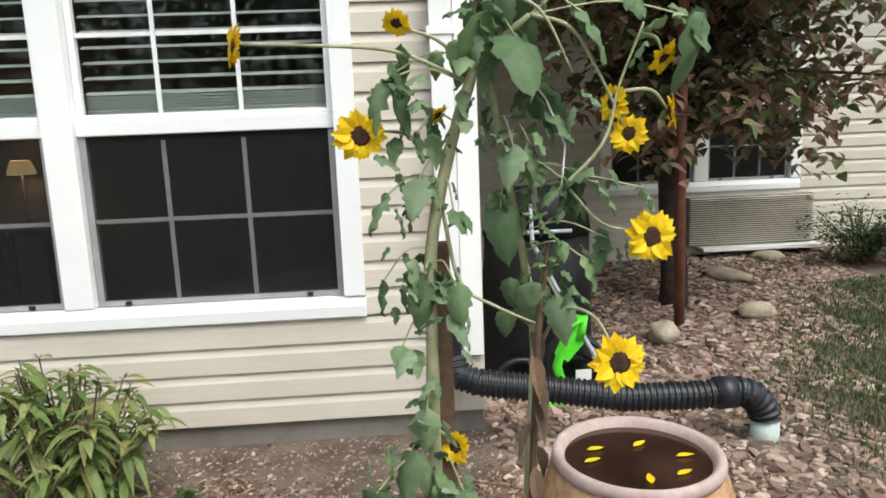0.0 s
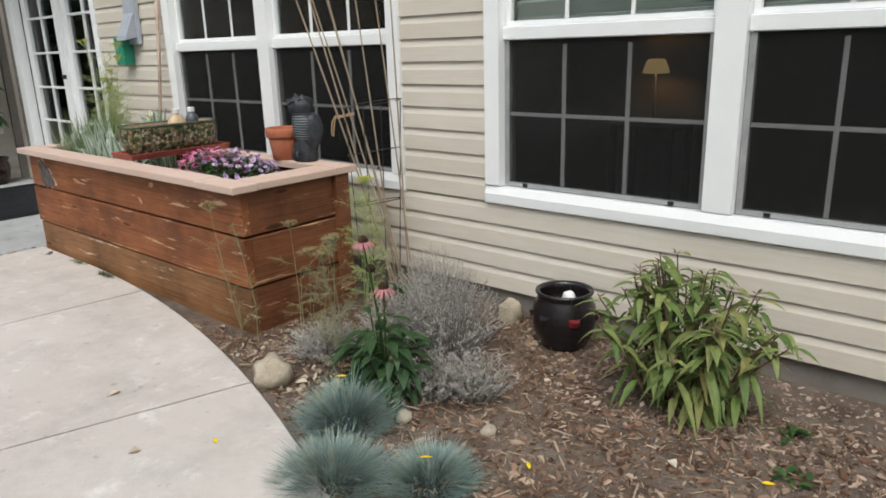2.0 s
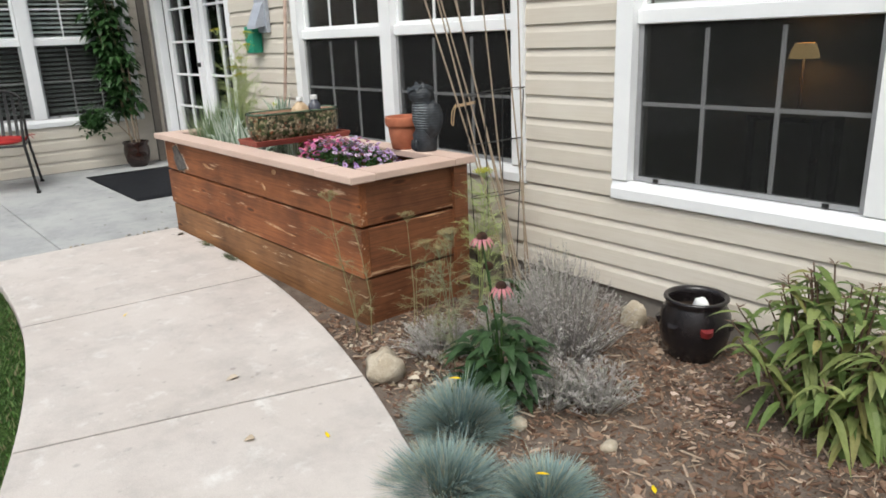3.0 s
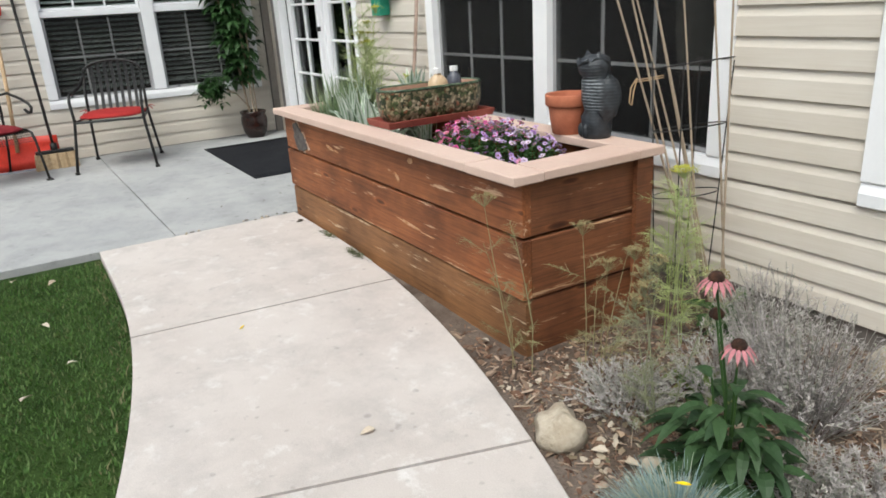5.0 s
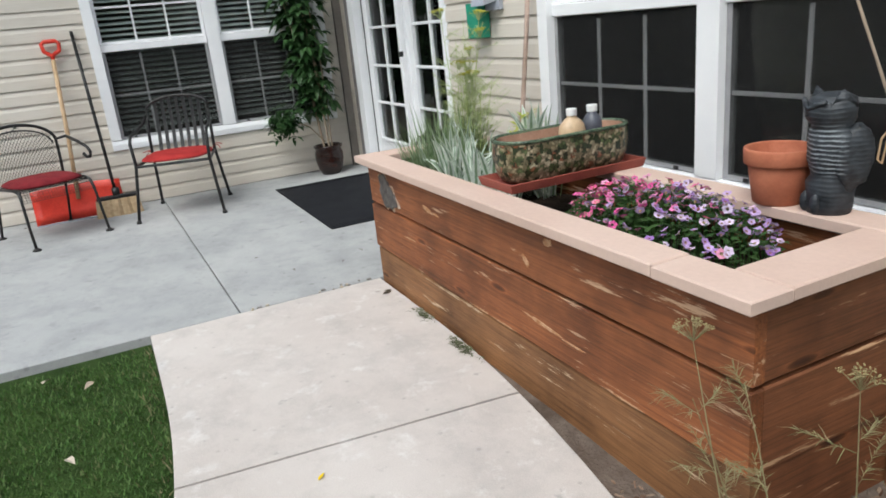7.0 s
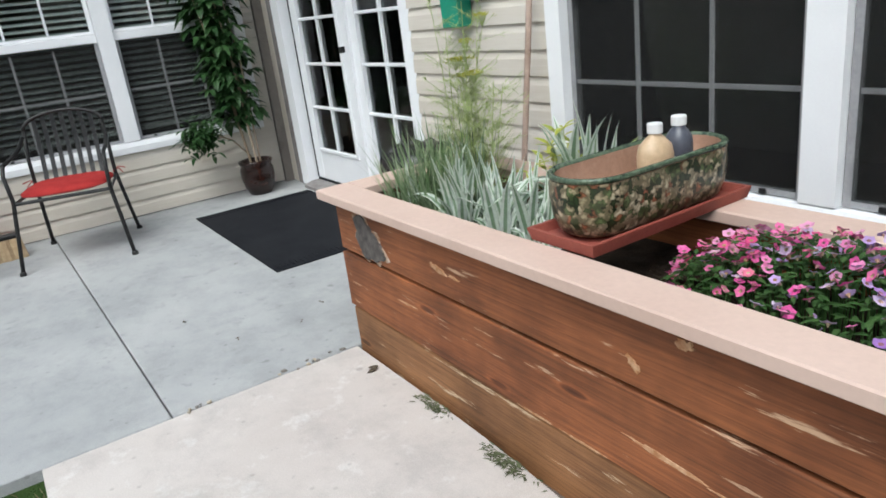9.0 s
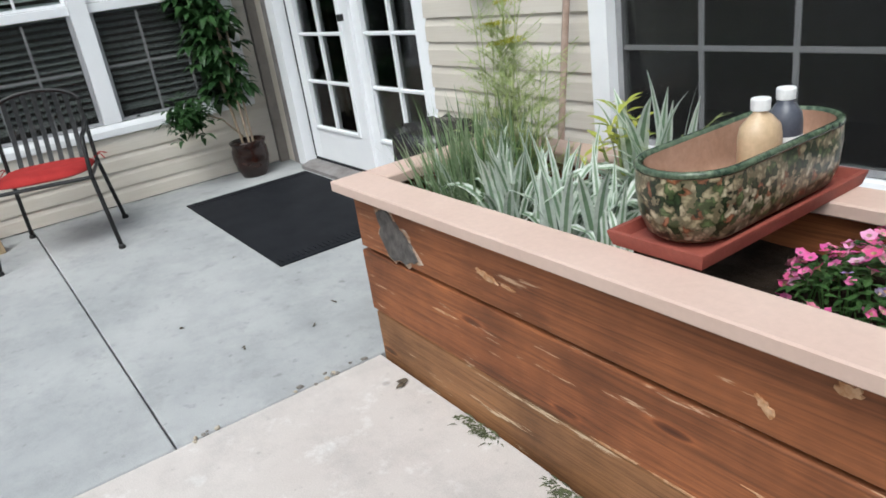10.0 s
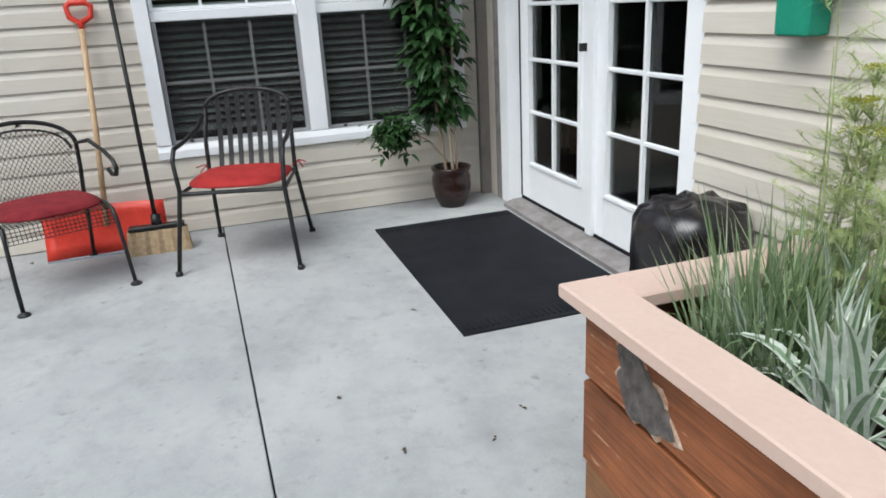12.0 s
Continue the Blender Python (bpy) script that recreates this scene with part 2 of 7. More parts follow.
SPLINTER = mottled("splintered_wood", (0.40, 0.19, 0.08), (0.62, 0.40, 0.24), 40, 0.9, 0, 150, 0.5)
INNERPALE = mottled("torn_bare_wood", (0.30, 0.16, 0.08), (0.52, 0.42, 0.34), 30, 0.9, 0, 150, 0.4)
PATCH = mottled("grey_mortar_patch", (0.055, 0.049, 0.046), (0.14, 0.125, 0.115), 26, 0.9, 0, 150, 0.5)
SOIL = mottled("dry_soil", (0.098, 0.073, 0.057), (0.20, 0.16, 0.132), 5, 0.95, 0, 70, 0.8, 0.1, dist=0.02)
DARKSOIL = mottled("potting_soil", (0.02, 0.014, 0.010), (0.05, 0.036, 0.026), 12, 0.95, 0, 90, 0.8, 0.1, dist=0.02)
CHIPS = tinted("bark_chips", ((0.060, 0.031, 0.020), (0.165, 0.092, 0.060), (0.30, 0.195, 0.135), (0.095, 0.055, 0.037), (0.47, 0.36, 0.27), (0.13, 0.082, 0.056), (0.22, 0.14, 0.098)), 0.9, 0.2)
LITTER = tinted("leaf_litter", ((0.36, 0.30, 0.22), (0.50, 0.44, 0.35), (0.24, 0.17, 0.12), (0.20, 0.19, 0.12)), 0.9, 0.2)
TWIGS = tinted("pale_twigs", ((0.34, 0.26, 0.19), (0.48, 0.39, 0.30), (0.22, 0.15, 0.10)), 0.9, 0.2)
STONES = tinted("river_gravel", ((0.17, 0.115, 0.09), (0.37, 0.265, 0.215), (0.24, 0.17, 0.138), (0.56, 0.44, 0.365), (0.085, 0.06, 0.048), (0.31, 0.20, 0.15)), 0.85, 0.2)
ROCK = mottled("pale_field_stone", (0.34, 0.28, 0.20), (0.50, 0.44, 0.35), 14, 0.9, 0, 90, 0.6, dist=0.01)
LAWN = mottled("lawn_turf", (0.03, 0.058, 0.014), (0.05, 0.088, 0.022), 5, 0.9, 0, 90, 0.8, 0.1, dist=0.03)
BLADES = tinted("grass_blades", ((0.050, 0.118, 0.022), (0.085, 0.172, 0.036), (0.13, 0.205, 0.062), (0.058, 0.132, 0.026), (0.16, 0.175, 0.075)), 0.6, 0.25, thin=0.3)
STRAW = tinted("dry_grass_fringe", ((0.24, 0.20, 0.11), (0.15, 0.16, 0.07), (0.33, 0.29, 0.17)), 0.8, thin=0.2)
RECESSGRASS = tinted("patchy_grass", ((0.055, 0.095, 0.03), (0.09, 0.14, 0.05), (0.13, 0.15, 0.07), (0.07, 0.11, 0.038), (0.19, 0.17, 0.10)), 0.7, thin=0.25)
GLASS = glass_material("window_glass", (0.93, 0.97, 0.95))
SCREEN = screen_material()
SCREENFRAME = mottled("grey_screen_frame", (0.32, 0.32, 0.33), (0.40, 0.40, 0.41), 8, 0.5, 0.2)
MUNTIN = mottled("grey_white_muntin", (0.78, 0.79, 0.80), (0.85, 0.85, 0.86), 8, 0.5, speck=0.1)
BLIND = mottled("white_blind_slat", (0.78, 0.80, 0.78), (0.84, 0.85, 0.83), 6, 0.5, speck=0.1)
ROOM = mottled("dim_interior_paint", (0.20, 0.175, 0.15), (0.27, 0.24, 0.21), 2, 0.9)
BLACKMETAL = mottled("black_wrought_iron", (0.012, 0.012, 0.013), (0.03, 0.029, 0.028), 30, 0.42, 0.4, 150, 0.2)
CUSHION = mottled("red_cushion_cloth", (0.30, 0.022, 0.022), (0.40, 0.035, 0.032), 14, 0.9, 0, 400, 0.4, 0.2)
CUSHION2 = mottled("dark_red_cushion_cloth", (0.16, 0.015, 0.022), (0.23, 0.025, 0.03), 14, 0.9, 0, 400, 0.4, 0.2)
REDPLASTIC = mottled("red_plastic", (0.62, 0.035, 0.018), (0.72, 0.055, 0.028), 10, 0.4)
HANDLEWOOD = mottled("pale_handle_wood", (0.50, 0.33, 0.18), (0.60, 0.42, 0.25), 12, 0.6)
PINKWOOD = mottled("weathered_pink_wood", (0.40, 0.285, 0.225), (0.52, 0.39, 0.32), 14, 0.75)
BRISTLE = mottled("straw_bristles", (0.42, 0.30, 0.17), (0.56, 0.42, 0.26), 40, 0.9, 0, 300, 0.7)
RUBBER = mottled("black_rubber_mat", (0.007, 0.008, 0.011), (0.014, 0.015, 0.019), 5, 0.75, 0, 200, 0.5, 0.2)
TERRA = mottled("terracotta", (0.36, 0.105, 0.05), (0.46, 0.155, 0.08), 9, 0.8, 0, 120, 0.2)
TRAY = mottled("red_clay_tray", (0.22, 0.045, 0.032), (0.30, 0.075, 0.052), 9, 0.6, 0, 120, 0.2)
BROWNPOT = mottled("brown_glaze", (0.012, 0.006, 0.005), (0.035, 0.013, 0.009), 10, 0.18, 0, 60, 0.1)
BLACKPOT = mottled("black_glaze", (0.008, 0.007, 0.008), (0.022, 0.018, 0.019), 10, 0.25, 0, 60, 0.1)
MAROON = mottled("maroon_glaze", (0.13, 0.012, 0.015), (0.2, 0.02, 0.02), 10, 0.3)
OWLGREY = owl_material()
MOSAIC = mosaic_material()
GREENGLAZE = mottled("green_rim_glaze", (0.02, 0.04, 0.024), (0.12, 0.16, 0.10), 60, 0.25)
INNERCLAY = mottled("bare_inner_clay", (0.30, 0.17, 0.11), (0.40, 0.24, 0.165), 12, 0.85)
JUG = mottled("tan_translucent_plastic", (0.52, 0.37, 0.22), (0.60, 0.44, 0.28), 10, 0.4)
BOTTLE = mottled("dark_blue_plastic", (0.06, 0.065, 0.085), (0.10, 0.105, 0.13), 10, 0.35)
CAPWHITE = mottled("white_plastic", (0.78, 0.78, 0.77), (0.85, 0.85, 0.84), 10, 0.4)
PIPE = mottled("black_corrugated_plastic", (0.012, 0.014, 0.019), (0.024, 0.027, 0.034), 10, 0.45)
STUB = mottled("pale_green_pipe", (0.48, 0.60, 0.56), (0.58, 0.68, 0.64), 10, 0.5)
BATHBODY = mottled("speckled_stoneware", (0.36, 0.19, 0.095), (0.52, 0.33, 0.19), 40, 0.85, 0, 150, 0.6, dist=0.006)
BATHRIM = mottled("pinkish_clay_rim", (0.40, 0.30, 0.27), (0.54, 0.43, 0.40), 12, 0.8, 0, 100, 0.3)
BATHWATER = mottled("dark_still_water", (0.022, 0.011, 0.008), (0.05, 0.026, 0.018), 7, 0.12, 0, 30, 0.05)
DARKCOVER = mottled("black_grill_cover", (0.006, 0.006, 0.007), (0.014, 0.014, 0.015), 9, 0.6, 0, 60, 0.3, 0.25)
LIME = mottled("lime_green_plastic", (0.10, 0.75, 0.02), (0.16, 0.85, 0.05), 9, 0.5)
FEEDGREEN = mottled("green_plastic", (0.012, 0.24, 0.15), (0.02, 0.31, 0.19), 9, 0.45)
FEEDGREY = mottled("grey_sheet_metal", (0.40, 0.43, 0.50), (0.48, 0.51, 0.57), 9, 0.45, 0.1)
BARK = mottled("dark_tree_bark", (0.03, 0.02, 0.016), (0.075, 0.05, 0.04), 14, 0.95, 0, 60, 0.8, dist=0.02)
REDPOST = mottled("rusty_red_post", (0.13, 0.045, 0.025), (0.20, 0.075, 0.042), 12, 0.7)
CANE = tinted("bamboo_canes", ((0.28, 0.21, 0.14), (0.38, 0.30, 0.22), (0.20, 0.15, 0.10)), 0.6)
TREELEAF = tinted("maroon_tree_leaves", ((0.11, 0.16, 0.055), (0.27, 0.12, 0.10), (0.15, 0.20, 0.075), (0.09, 0.13, 0.05), (0.44, 0.26, 0.22), (0.17, 0.20, 0.08), (0.36, 0.19, 0.15), (0.13, 0.17, 0.06), (0.34, 0.20, 0.17)), 0.55, thin=0.25)
SUNLEAF = tinted("sunflower_leaves", ((0.07, 0.125, 0.055), (0.20, 0.29, 0.15), (0.11, 0.18, 0.085), (0.27, 0.36, 0.215), (0.16, 0.26, 0.10)), 0.6, by="object", thin=0.25)
SUNSTEM = mottled("sunflower_stem", (0.27, 0.30, 0.15), (0.44, 0.42, 0.27), 14, 0.7)
DRYLEAF = tinted("withered_leaves", ((0.16, 0.10, 0.06), (0.25, 0.17, 0.115), (0.10, 0.07, 0.05)), 0.9, by="object")
PETAL = tinted("yellow_petals", ((0.90, 0.60, 0.008), (0.95, 0.70, 0.016), (0.86, 0.54, 0.008)), 0.6, by="object", thin=0.2)
DISC = mottled("brown_seed_disc", (0.022, 0.008, 0.004), (0.07, 0.028, 0.012), 60, 0.95, 0, 250, 0.9, dist=0.006)
SHRUBLEAF = tinted("shrub_leaves", ((0.095, 0.16, 0.04), (0.17, 0.24, 0.07), (0.28, 0.32, 0.115), (0.125, 0.19, 0.05), (0.36, 0.33, 0.12)), 0.5, thin=0.25)
STEMBROWN = mottled("brown_stems", (0.09, 0.055, 0.035), (0.16, 0.10, 0.065), 20, 0.9)
FESCUE = tinted("blue_fescue", ((0.15, 0.22, 0.21), (0.20, 0.29, 0.29), (0.29, 0.40, 0.40), (0.36, 0.44, 0.38), (0.22, 0.32, 0.33), (0.50, 0.47, 0.34), (0.26, 0.36, 0.30)), 0.7, thin=0.2)
SAGE = tinted("grey_sage", ((0.31, 0.275, 0.265), (0.45, 0.41, 0.40), (0.37, 0.36, 0.31), (0.54, 0.50, 0.49), (0.30, 0.33, 0.24)), 0.8, thin=0.2)
CONELEAF = tinted("coneflower_leaves", ((0.035, 0.085, 0.022), (0.065, 0.13, 0.035), (0.05, 0.11, 0.03)), 0.5, thin=0.25)
DEEPLEAF = tinted("deep_green_leaves", ((0.028, 0.062, 0.024), (0.050, 0.098, 0.036), (0.038, 0.078, 0.030)), 0.5, thin=0.2)
CONEPETAL = tinted("pink_coneflower_petals", ((0.50, 0.17, 0.20), (0.62, 0.28, 0.30)), 0.6, thin=0.2)
WEED = tinted("dusty_weeds", ((0.10, 0.12, 0.06), (0.17, 0.19, 0.10), (0.07, 0.07, 0.045)), 0.8, thin=0.2)
DEADLEAF = tinted("dead_leaves", ((0.07, 0.055, 0.04), (0.12, 0.09, 0.06)), 0.8)
REED = tinted("green_reed_blades", ((0.13, 0.21, 0.085), (0.23, 0.33, 0.16), (0.40, 0.48, 0.30), (0.10, 0.17, 0.07)), 0.55, thin=0.25)
DRYDILL = tinted("dried_dill", ((0.24, 0.20, 0.10), (0.33, 0.29, 0.16), (0.22, 0.25, 0.11)), 0.8, thin=0.2)
DILL = tinted("dill_fronds", ((0.42, 0.52, 0.19), (0.56, 0.63, 0.28), (0.50, 0.56, 0.32)), 0.7, thin=0.4)
SOFTDILL = tinted("soft_dill_fronds", ((0.24, 0.25, 0.14), (0.32, 0.33, 0.21), (0.27, 0.29, 0.18)), 0.7, thin=0.3)
UMBEL = tinted("yellow_dill_umbels", ((0.52, 0.48, 0.055), (0.40, 0.42, 0.07)), 0.8)
FADED = tinted("faded_dill_umbels", ((0.33, 0.27, 0.13), (0.24, 0.20, 0.10)), 0.9)
THROAT = tinted("petunia_throats", ((0.45, 0.30, 0.14), (0.34, 0.16, 0.20), (0.5, 0.42, 0.25)), 0.7, by="object")
PETUNIA = tinted("pink_petunias", ((0.66, 0.07, 0.22), (0.80, 0.20, 0.42), (0.74, 0.10, 0.36), (0.78, 0.42, 0.60), (0.72, 0.16, 0.25)), 0.6, by="object", thin=0.2)
PETUNIAP = tinted("lilac_petunias", ((0.42, 0.25, 0.56), (0.58, 0.42, 0.70), (0.34, 0.17, 0.50), (0.72, 0.60, 0.78), (0.66, 0.45, 0.66)), 0.6, by="object", thin=0.2)
VINELEAF = tinted("dark_potted_leaves", ((0.022, 0.060, 0.018), (0.045, 0.105, 0.030), (0.032, 0.08, 0.024), (0.065, 0.13, 0.045)), 0.4, thin=0.2)
HEDGELEAF = tinted("distant_leaves", ((0.03, 0.055, 0.018), (0.06, 0.09, 0.03), (0.045, 0.07, 0.024)), 0.7)


# ---- builders ----
class Acc:
    """Gathers vertices and faces of one mesh."""

    def __init__(self):
        self.v, self.f = [], []

    def put(self, verts, faces):
        n = len(self.v)
        self.v += [tuple(p) for p in verts]
        self.f += [tuple(i + n for i in f) for f in faces]

    def box(self, x0, x1, y0, y1, z0, z1, m=None, c=0.0):
        """A box; c chamfers its long vertical and horizontal edges on the outline of the top."""
        if c:
            p = [(x0 + c, y0 + c, z0), (x1 - c, y0 + c, z0), (x1 - c, y1 - c, z0), (x0 + c, y1 - c, z0),
                 (x0, y0, z0 + c), (x1, y0, z0 + c), (x1, y1, z0 + c), (x0, y1, z0 + c),
                 (x0, y0, z1 - c), (x1, y0, z1 - c), (x1, y1, z1 - c), (x0, y1, z1 - c),
                 (x0 + c, y0 + c, z1), (x1 - c, y0 + c, z1), (x1 - c, y1 - c, z1), (x0 + c, y1 - c, z1)]
            f = [(3, 2, 1, 0), (12, 13, 14, 15)]
            for k in range(0, 12, 4):
                f += [(k + i, k + (i + 1) % 4, k + 4 + (i + 1) % 4, k + 4 + i) for i in range(4)]
        else:
            p = [(x0, y0, z0), (x1, y0, z0), (x1, y1, z0), (x0, y1, z0), (x0, y0, z1), (x1, y0, z1), (x1, y1, z1), (x0, y1, z1)]
            f = [(3, 2, 1, 0), (4, 5, 6, 7), (0, 1, 5, 4), (1, 2, 6, 5), (2, 3, 7, 6), (3, 0, 4, 7)]
        if m is not None:
            p = [m @ Vector(q) for q in p]
        self.put(p, f)

    def tube(self, pts, r, n=6):
        pts = [Vector(p) for p in pts]
        rs = r if isinstance(r, (list, tuple)) else [r] * len(pts)
        rings, side = [], None
        for i, p in enumerate(pts):
            d = (pts[min(i + 1, len(pts) - 1)] - pts[max(i - 1, 0)]).normalized()
            if side is None:
                side = d.orthogonal().normalized()
            side = (side - d * side.dot(d))
            side = side.normalized() if side.length > 1e-6 else d.orthogonal().normalized()
            up = d.cross(side)
            rings += [p + (side * math.cos(a) + up * math.sin(a)) * rs[i] for a in [math.tau * k / n for k in range(n)]]
        f = []
        for i in range(len(pts) - 1):
            f += [(i * n + k, i * n + (k + 1) % n, (i + 1) * n + (k + 1) % n, (i + 1) * n + k) for k in range(n)]
        f += [tuple(reversed(range(n))), tuple(range((len(pts) - 1) * n, len(pts) * n))]
        self.put(rings, f)

    def lathe(self, profile, n=32, centre=(0, 0, 0), sx=1.0, sy=1.0, cap=(True, True)):
        p, f = [], []
        for r, z in profile:
            p += [(centre[0] + r * sx * math.cos(math.tau * k / n), centre[1] + r * sy * math.sin(math.tau * k / n), centre[2] + z) for k in range(n)]
        for i in range(len(profile) - 1):
            f += [(i * n + k, i * n + (k + 1) % n, (i + 1) * n + (k + 1) % n, (i + 1) * n + k) for k in range(n)]
        f += [tuple(reversed(range(n)))] if cap[0] else []
        f += [tuple(range((len(profile) - 1) * n, len(profile) * n))] if cap[1] else []
        self.put(p, f)

    def blade(self, base, d, length, width, droop=0.3, n=4, tip=0.05):
        base, d = Vector(base), Vector(d).normalized()
        side = d.cross(Vector((0, 0, 1)))
        side = side.normalized() if side.length > 1e-3 else Vector((1, 0, 0))
        p = []
        for i in range(n + 1):
            t = i / n
            q = base + d * length * t + Vector((0, 0, -droop * length * t * t))
            w = width * 0.5 * max(tip, 1 - t ** 2.2)
            p += [q - side * w, q + side * w]
        self.put(p, [(2 * i, 2 * i + 1, 2 * i + 3, 2 * i + 2) for i in range(n)])

    def leaf(self, base, d, length, width, droop=0.4, fold=0.15, n=5, round_=0.75, roll=0.0):
        base, d = Vector(base), Vector(d).normalized()
        side = d.cross(Vector((0, 0, 1)))
        side = side.normalized() if side.length > 1e-3 else Vector((1, 0, 0))
        if roll:
            side = Matrix.Rotation(roll, 3, d) @ side
        up = side.cross(d)
        p = []
        for i in range(n + 1):
            t = i / n
            q = base + d * length * t + Vector((0, 0, -droop * length * t * t))
            w = width * 0.5 * max(0.02, math.sin(math.pi * min(1, t ** round_)))
            p += [q - side * w + up * fold * w, q, q + side * w + up * fold * w]
        f = []
        for i in range(n):
            k = 3 * i
            f += [(k, k + 1, k + 4, k + 3), (k + 1, k + 2, k + 5, k + 4)]
        self.put(p, f)

    def mesh(self, name, material, smooth=False):
        me = bpy.data.meshes.new(name)
        me.from_pydata(self.v, [], self.f)
        me.materials.append(material)
        if smooth:
            me.polygons.foreach_set("use_smooth", [True] * len(me.polygons))
        me.update()
        return me


def part(name, acc, material, parent=None, label="", smooth=False):
    ob = new(name, acc.mesh(name, material, smooth) if isinstance(acc, Acc) else acc)
    if parent is not None:
        ob.parent = parent
    return tagged(ob, label)


def thing(name, label, category, group="", at=(0, 0, 0), turn=0.0, kind=""):
    ob = new(name)
    ob.empty_display_size = 0.1
    ob.matrix_basis = pose(*at, 0, 0, turn)
    return tagged(ob, label, category, group, kind)


def one(name, acc, material, label, category, group="", kind="", smooth=False):
    return tagged(part(name, acc, material, smooth=smooth), label, category, group, kind)


def box_part(name, x0, x1, y0, y1, z0, z1, material, parent, label="", c=0.0):
    a = Acc()
    a.box(x0, x1, y0, y1, z0, z1, c=c)
    return part(name, a, material, parent, label)


def lump(acc, centre, size, seed, n=10, rings=7, rough=0.25):
    """A rounded stone of uneven outline."""
    p, f = [], []
    for i in range(rings + 1):
        th = math.pi * i / rings
        for k in range(n):
            ph = math.tau * k / n
            d = Vector((math.sin(th) * math.cos(ph), math.sin(th) * math.sin(ph), math.cos(th)))
            s = 1 + rough * noise.noise(d * 1.7 + Vector((seed * 7.1, seed * 3.3, 0)))
            p.append((centre[0] + d.x * size[0] * s, centre[1] + d.y * size[1] * s, centre[2] + d.z * size[2] * s))
    for i in range(rings):
        f += [(i * n + k, (i + 1) * n + k, (i + 1) * n + (k + 1) % n, i * n + (k + 1) % n) for k in range(n)]
    acc.put(p, f)



# ---- ground, path and patio ----
WALL_Y, WALL_X, LAP, FOOT = 3.03, -8.86, 0.1085, 0.066
PATH_C, PATH_IN, PATH_OUT = Vector((-4.95, -5.75, 0)), 6.63, 7.80


def on_arc(r, deg):
    return PATH_C.x + r * math.sin(radians(deg)), PATH_C.y + r * math.cos(radians(deg))


def path_edge_y(x, r=PATH_OUT):
    dx = max(0.0, x - PATH_C.x)
    return PATH_C.y + math.sqrt(max(0.0, r * r - dx * dx))


def soil_height(x, y):
    h = -0.035 + 0.022 * noise.noise(Vector((x * 1.3, y * 1.3, 0))) + 0.008 * noise.noise(Vector((x * 6, y * 6, 3)))
    if x > 0.3:
        h += 0.012 * min(4.0, x - 0.3) + 0.030 * max(0.0, y - 3.2) * min(1.0, x - 0.3)
    return h


a = Acc()
R = 900.0
a.put([(-R, -R, -0.08), (R, -R, -0.08), (R, R, -0.08), (-R, R, -0.08)], [(0, 1, 2, 3)])
one("ground", a, LAWN, "green lawn ground around the building", "ground", kind="structure")

def bed_edge(x):
    """Where the bed begins: along the path, then along the grass beyond the recess."""
    grass = min(4.75, 3.2 + (x - 2.25) / 0.72)
    q = min(1.0, max(0.0, (x - 1.0) / 0.55))
    return path_edge_y(min(x, 1.6)) * (1 - q) + grass * q


a = Acc()
NX, NY = 150, 60
pts = []
for i in range(NX + 1):
    x = -5.55 + 12.0 * i / NX
    y0 = bed_edge(x) - 0.05
    for j in range(NY + 1):
        y = y0 + (6.3 - y0) * j / NY
        pts.append((x, y, soil_height(x, y)))
a.put(pts, [(i * (NY + 1) + j, (i + 1) * (NY + 1) + j, (i + 1) * (NY + 1) + j + 1, i * (NY + 1) + j + 1) for i in range(NX) for j in range(NY)])
one("ground_planting_bed", a, SOIL, "dry brown soil of the planting bed", "planting bed", kind="structure", smooth=True)

patio = thing("floor_patio", "blue-grey concrete patio with saw-cut joint", "patio", kind="structure")
for low, high in (((1.252, 1.3075), (3.4, 3.4)), ((-3.2, -3.2), (1.2455, 1.3010)), ((-8.0, -8.0), (-3.209, -3.209))):
    a = Acc()
    c = 0.004
    xs = (-8.99, -5.590)
    ring = lambda e, z: [(xs[0] + e, low[0] + e, z), (xs[1] - e, low[1] + e, z), (xs[1] - e, high[1] - e, z), (xs[0] + e, high[0] - e, z)]
    a.put(ring(0, -0.12) + ring(0, -c) + ring(c, 0.0), [(k + q, k + (q + 1) % 4, k + 4 + (q + 1) % 4, k + 4 + q) for k in (0, 4) for q in range(4)] + [(3, 2, 1, 0), (8, 9, 10, 11)])
    part("slab", a, PATIO, patio)
path = thing("pavement_path", "curved pale concrete garden path with control joints", "path", kind="structure")
joints = [-6.3, 6.05, 16.6, 27.9, 39.2, 50.5, 61.8, 73.1, 84.4, 95.7, 107.0, 118.3]
for k in range(len(joints) - 1):
    a = Acc()
    n = 14
    d0, d1 = joints[k] + 0.05, joints[k + 1] - 0.05
    p = []
    for i in range(n + 1):
        for r, zz in ((PATH_IN, -0.12), (PATH_IN, -0.004), (PATH_IN + 0.004, 0.0), (PATH_OUT - 0.004, 0.0), (PATH_OUT, -0.004), (PATH_OUT, -0.12)):
            deg = d0 + (d1 - d0) * i / n
            x, y = on_arc(r, deg)
            if k == 0:
                x = max(x, -5.581)
                y = PATH_C.y + r if x < PATH_C.x else y
            p.append((x, y, zz))
    f = [(i * 6 + q, (i + 1) * 6 + q, (i + 1) * 6 + q + 1, i * 6 + q + 1) for i in range(n) for q in range(5)]
    f += [tuple(range(6)), tuple(reversed(range(n * 6, n * 6 + 6)))]
    a.put(p, f)
    part("slab", a, PATHC, path)

# ---- walls ----
TOP = 2.62


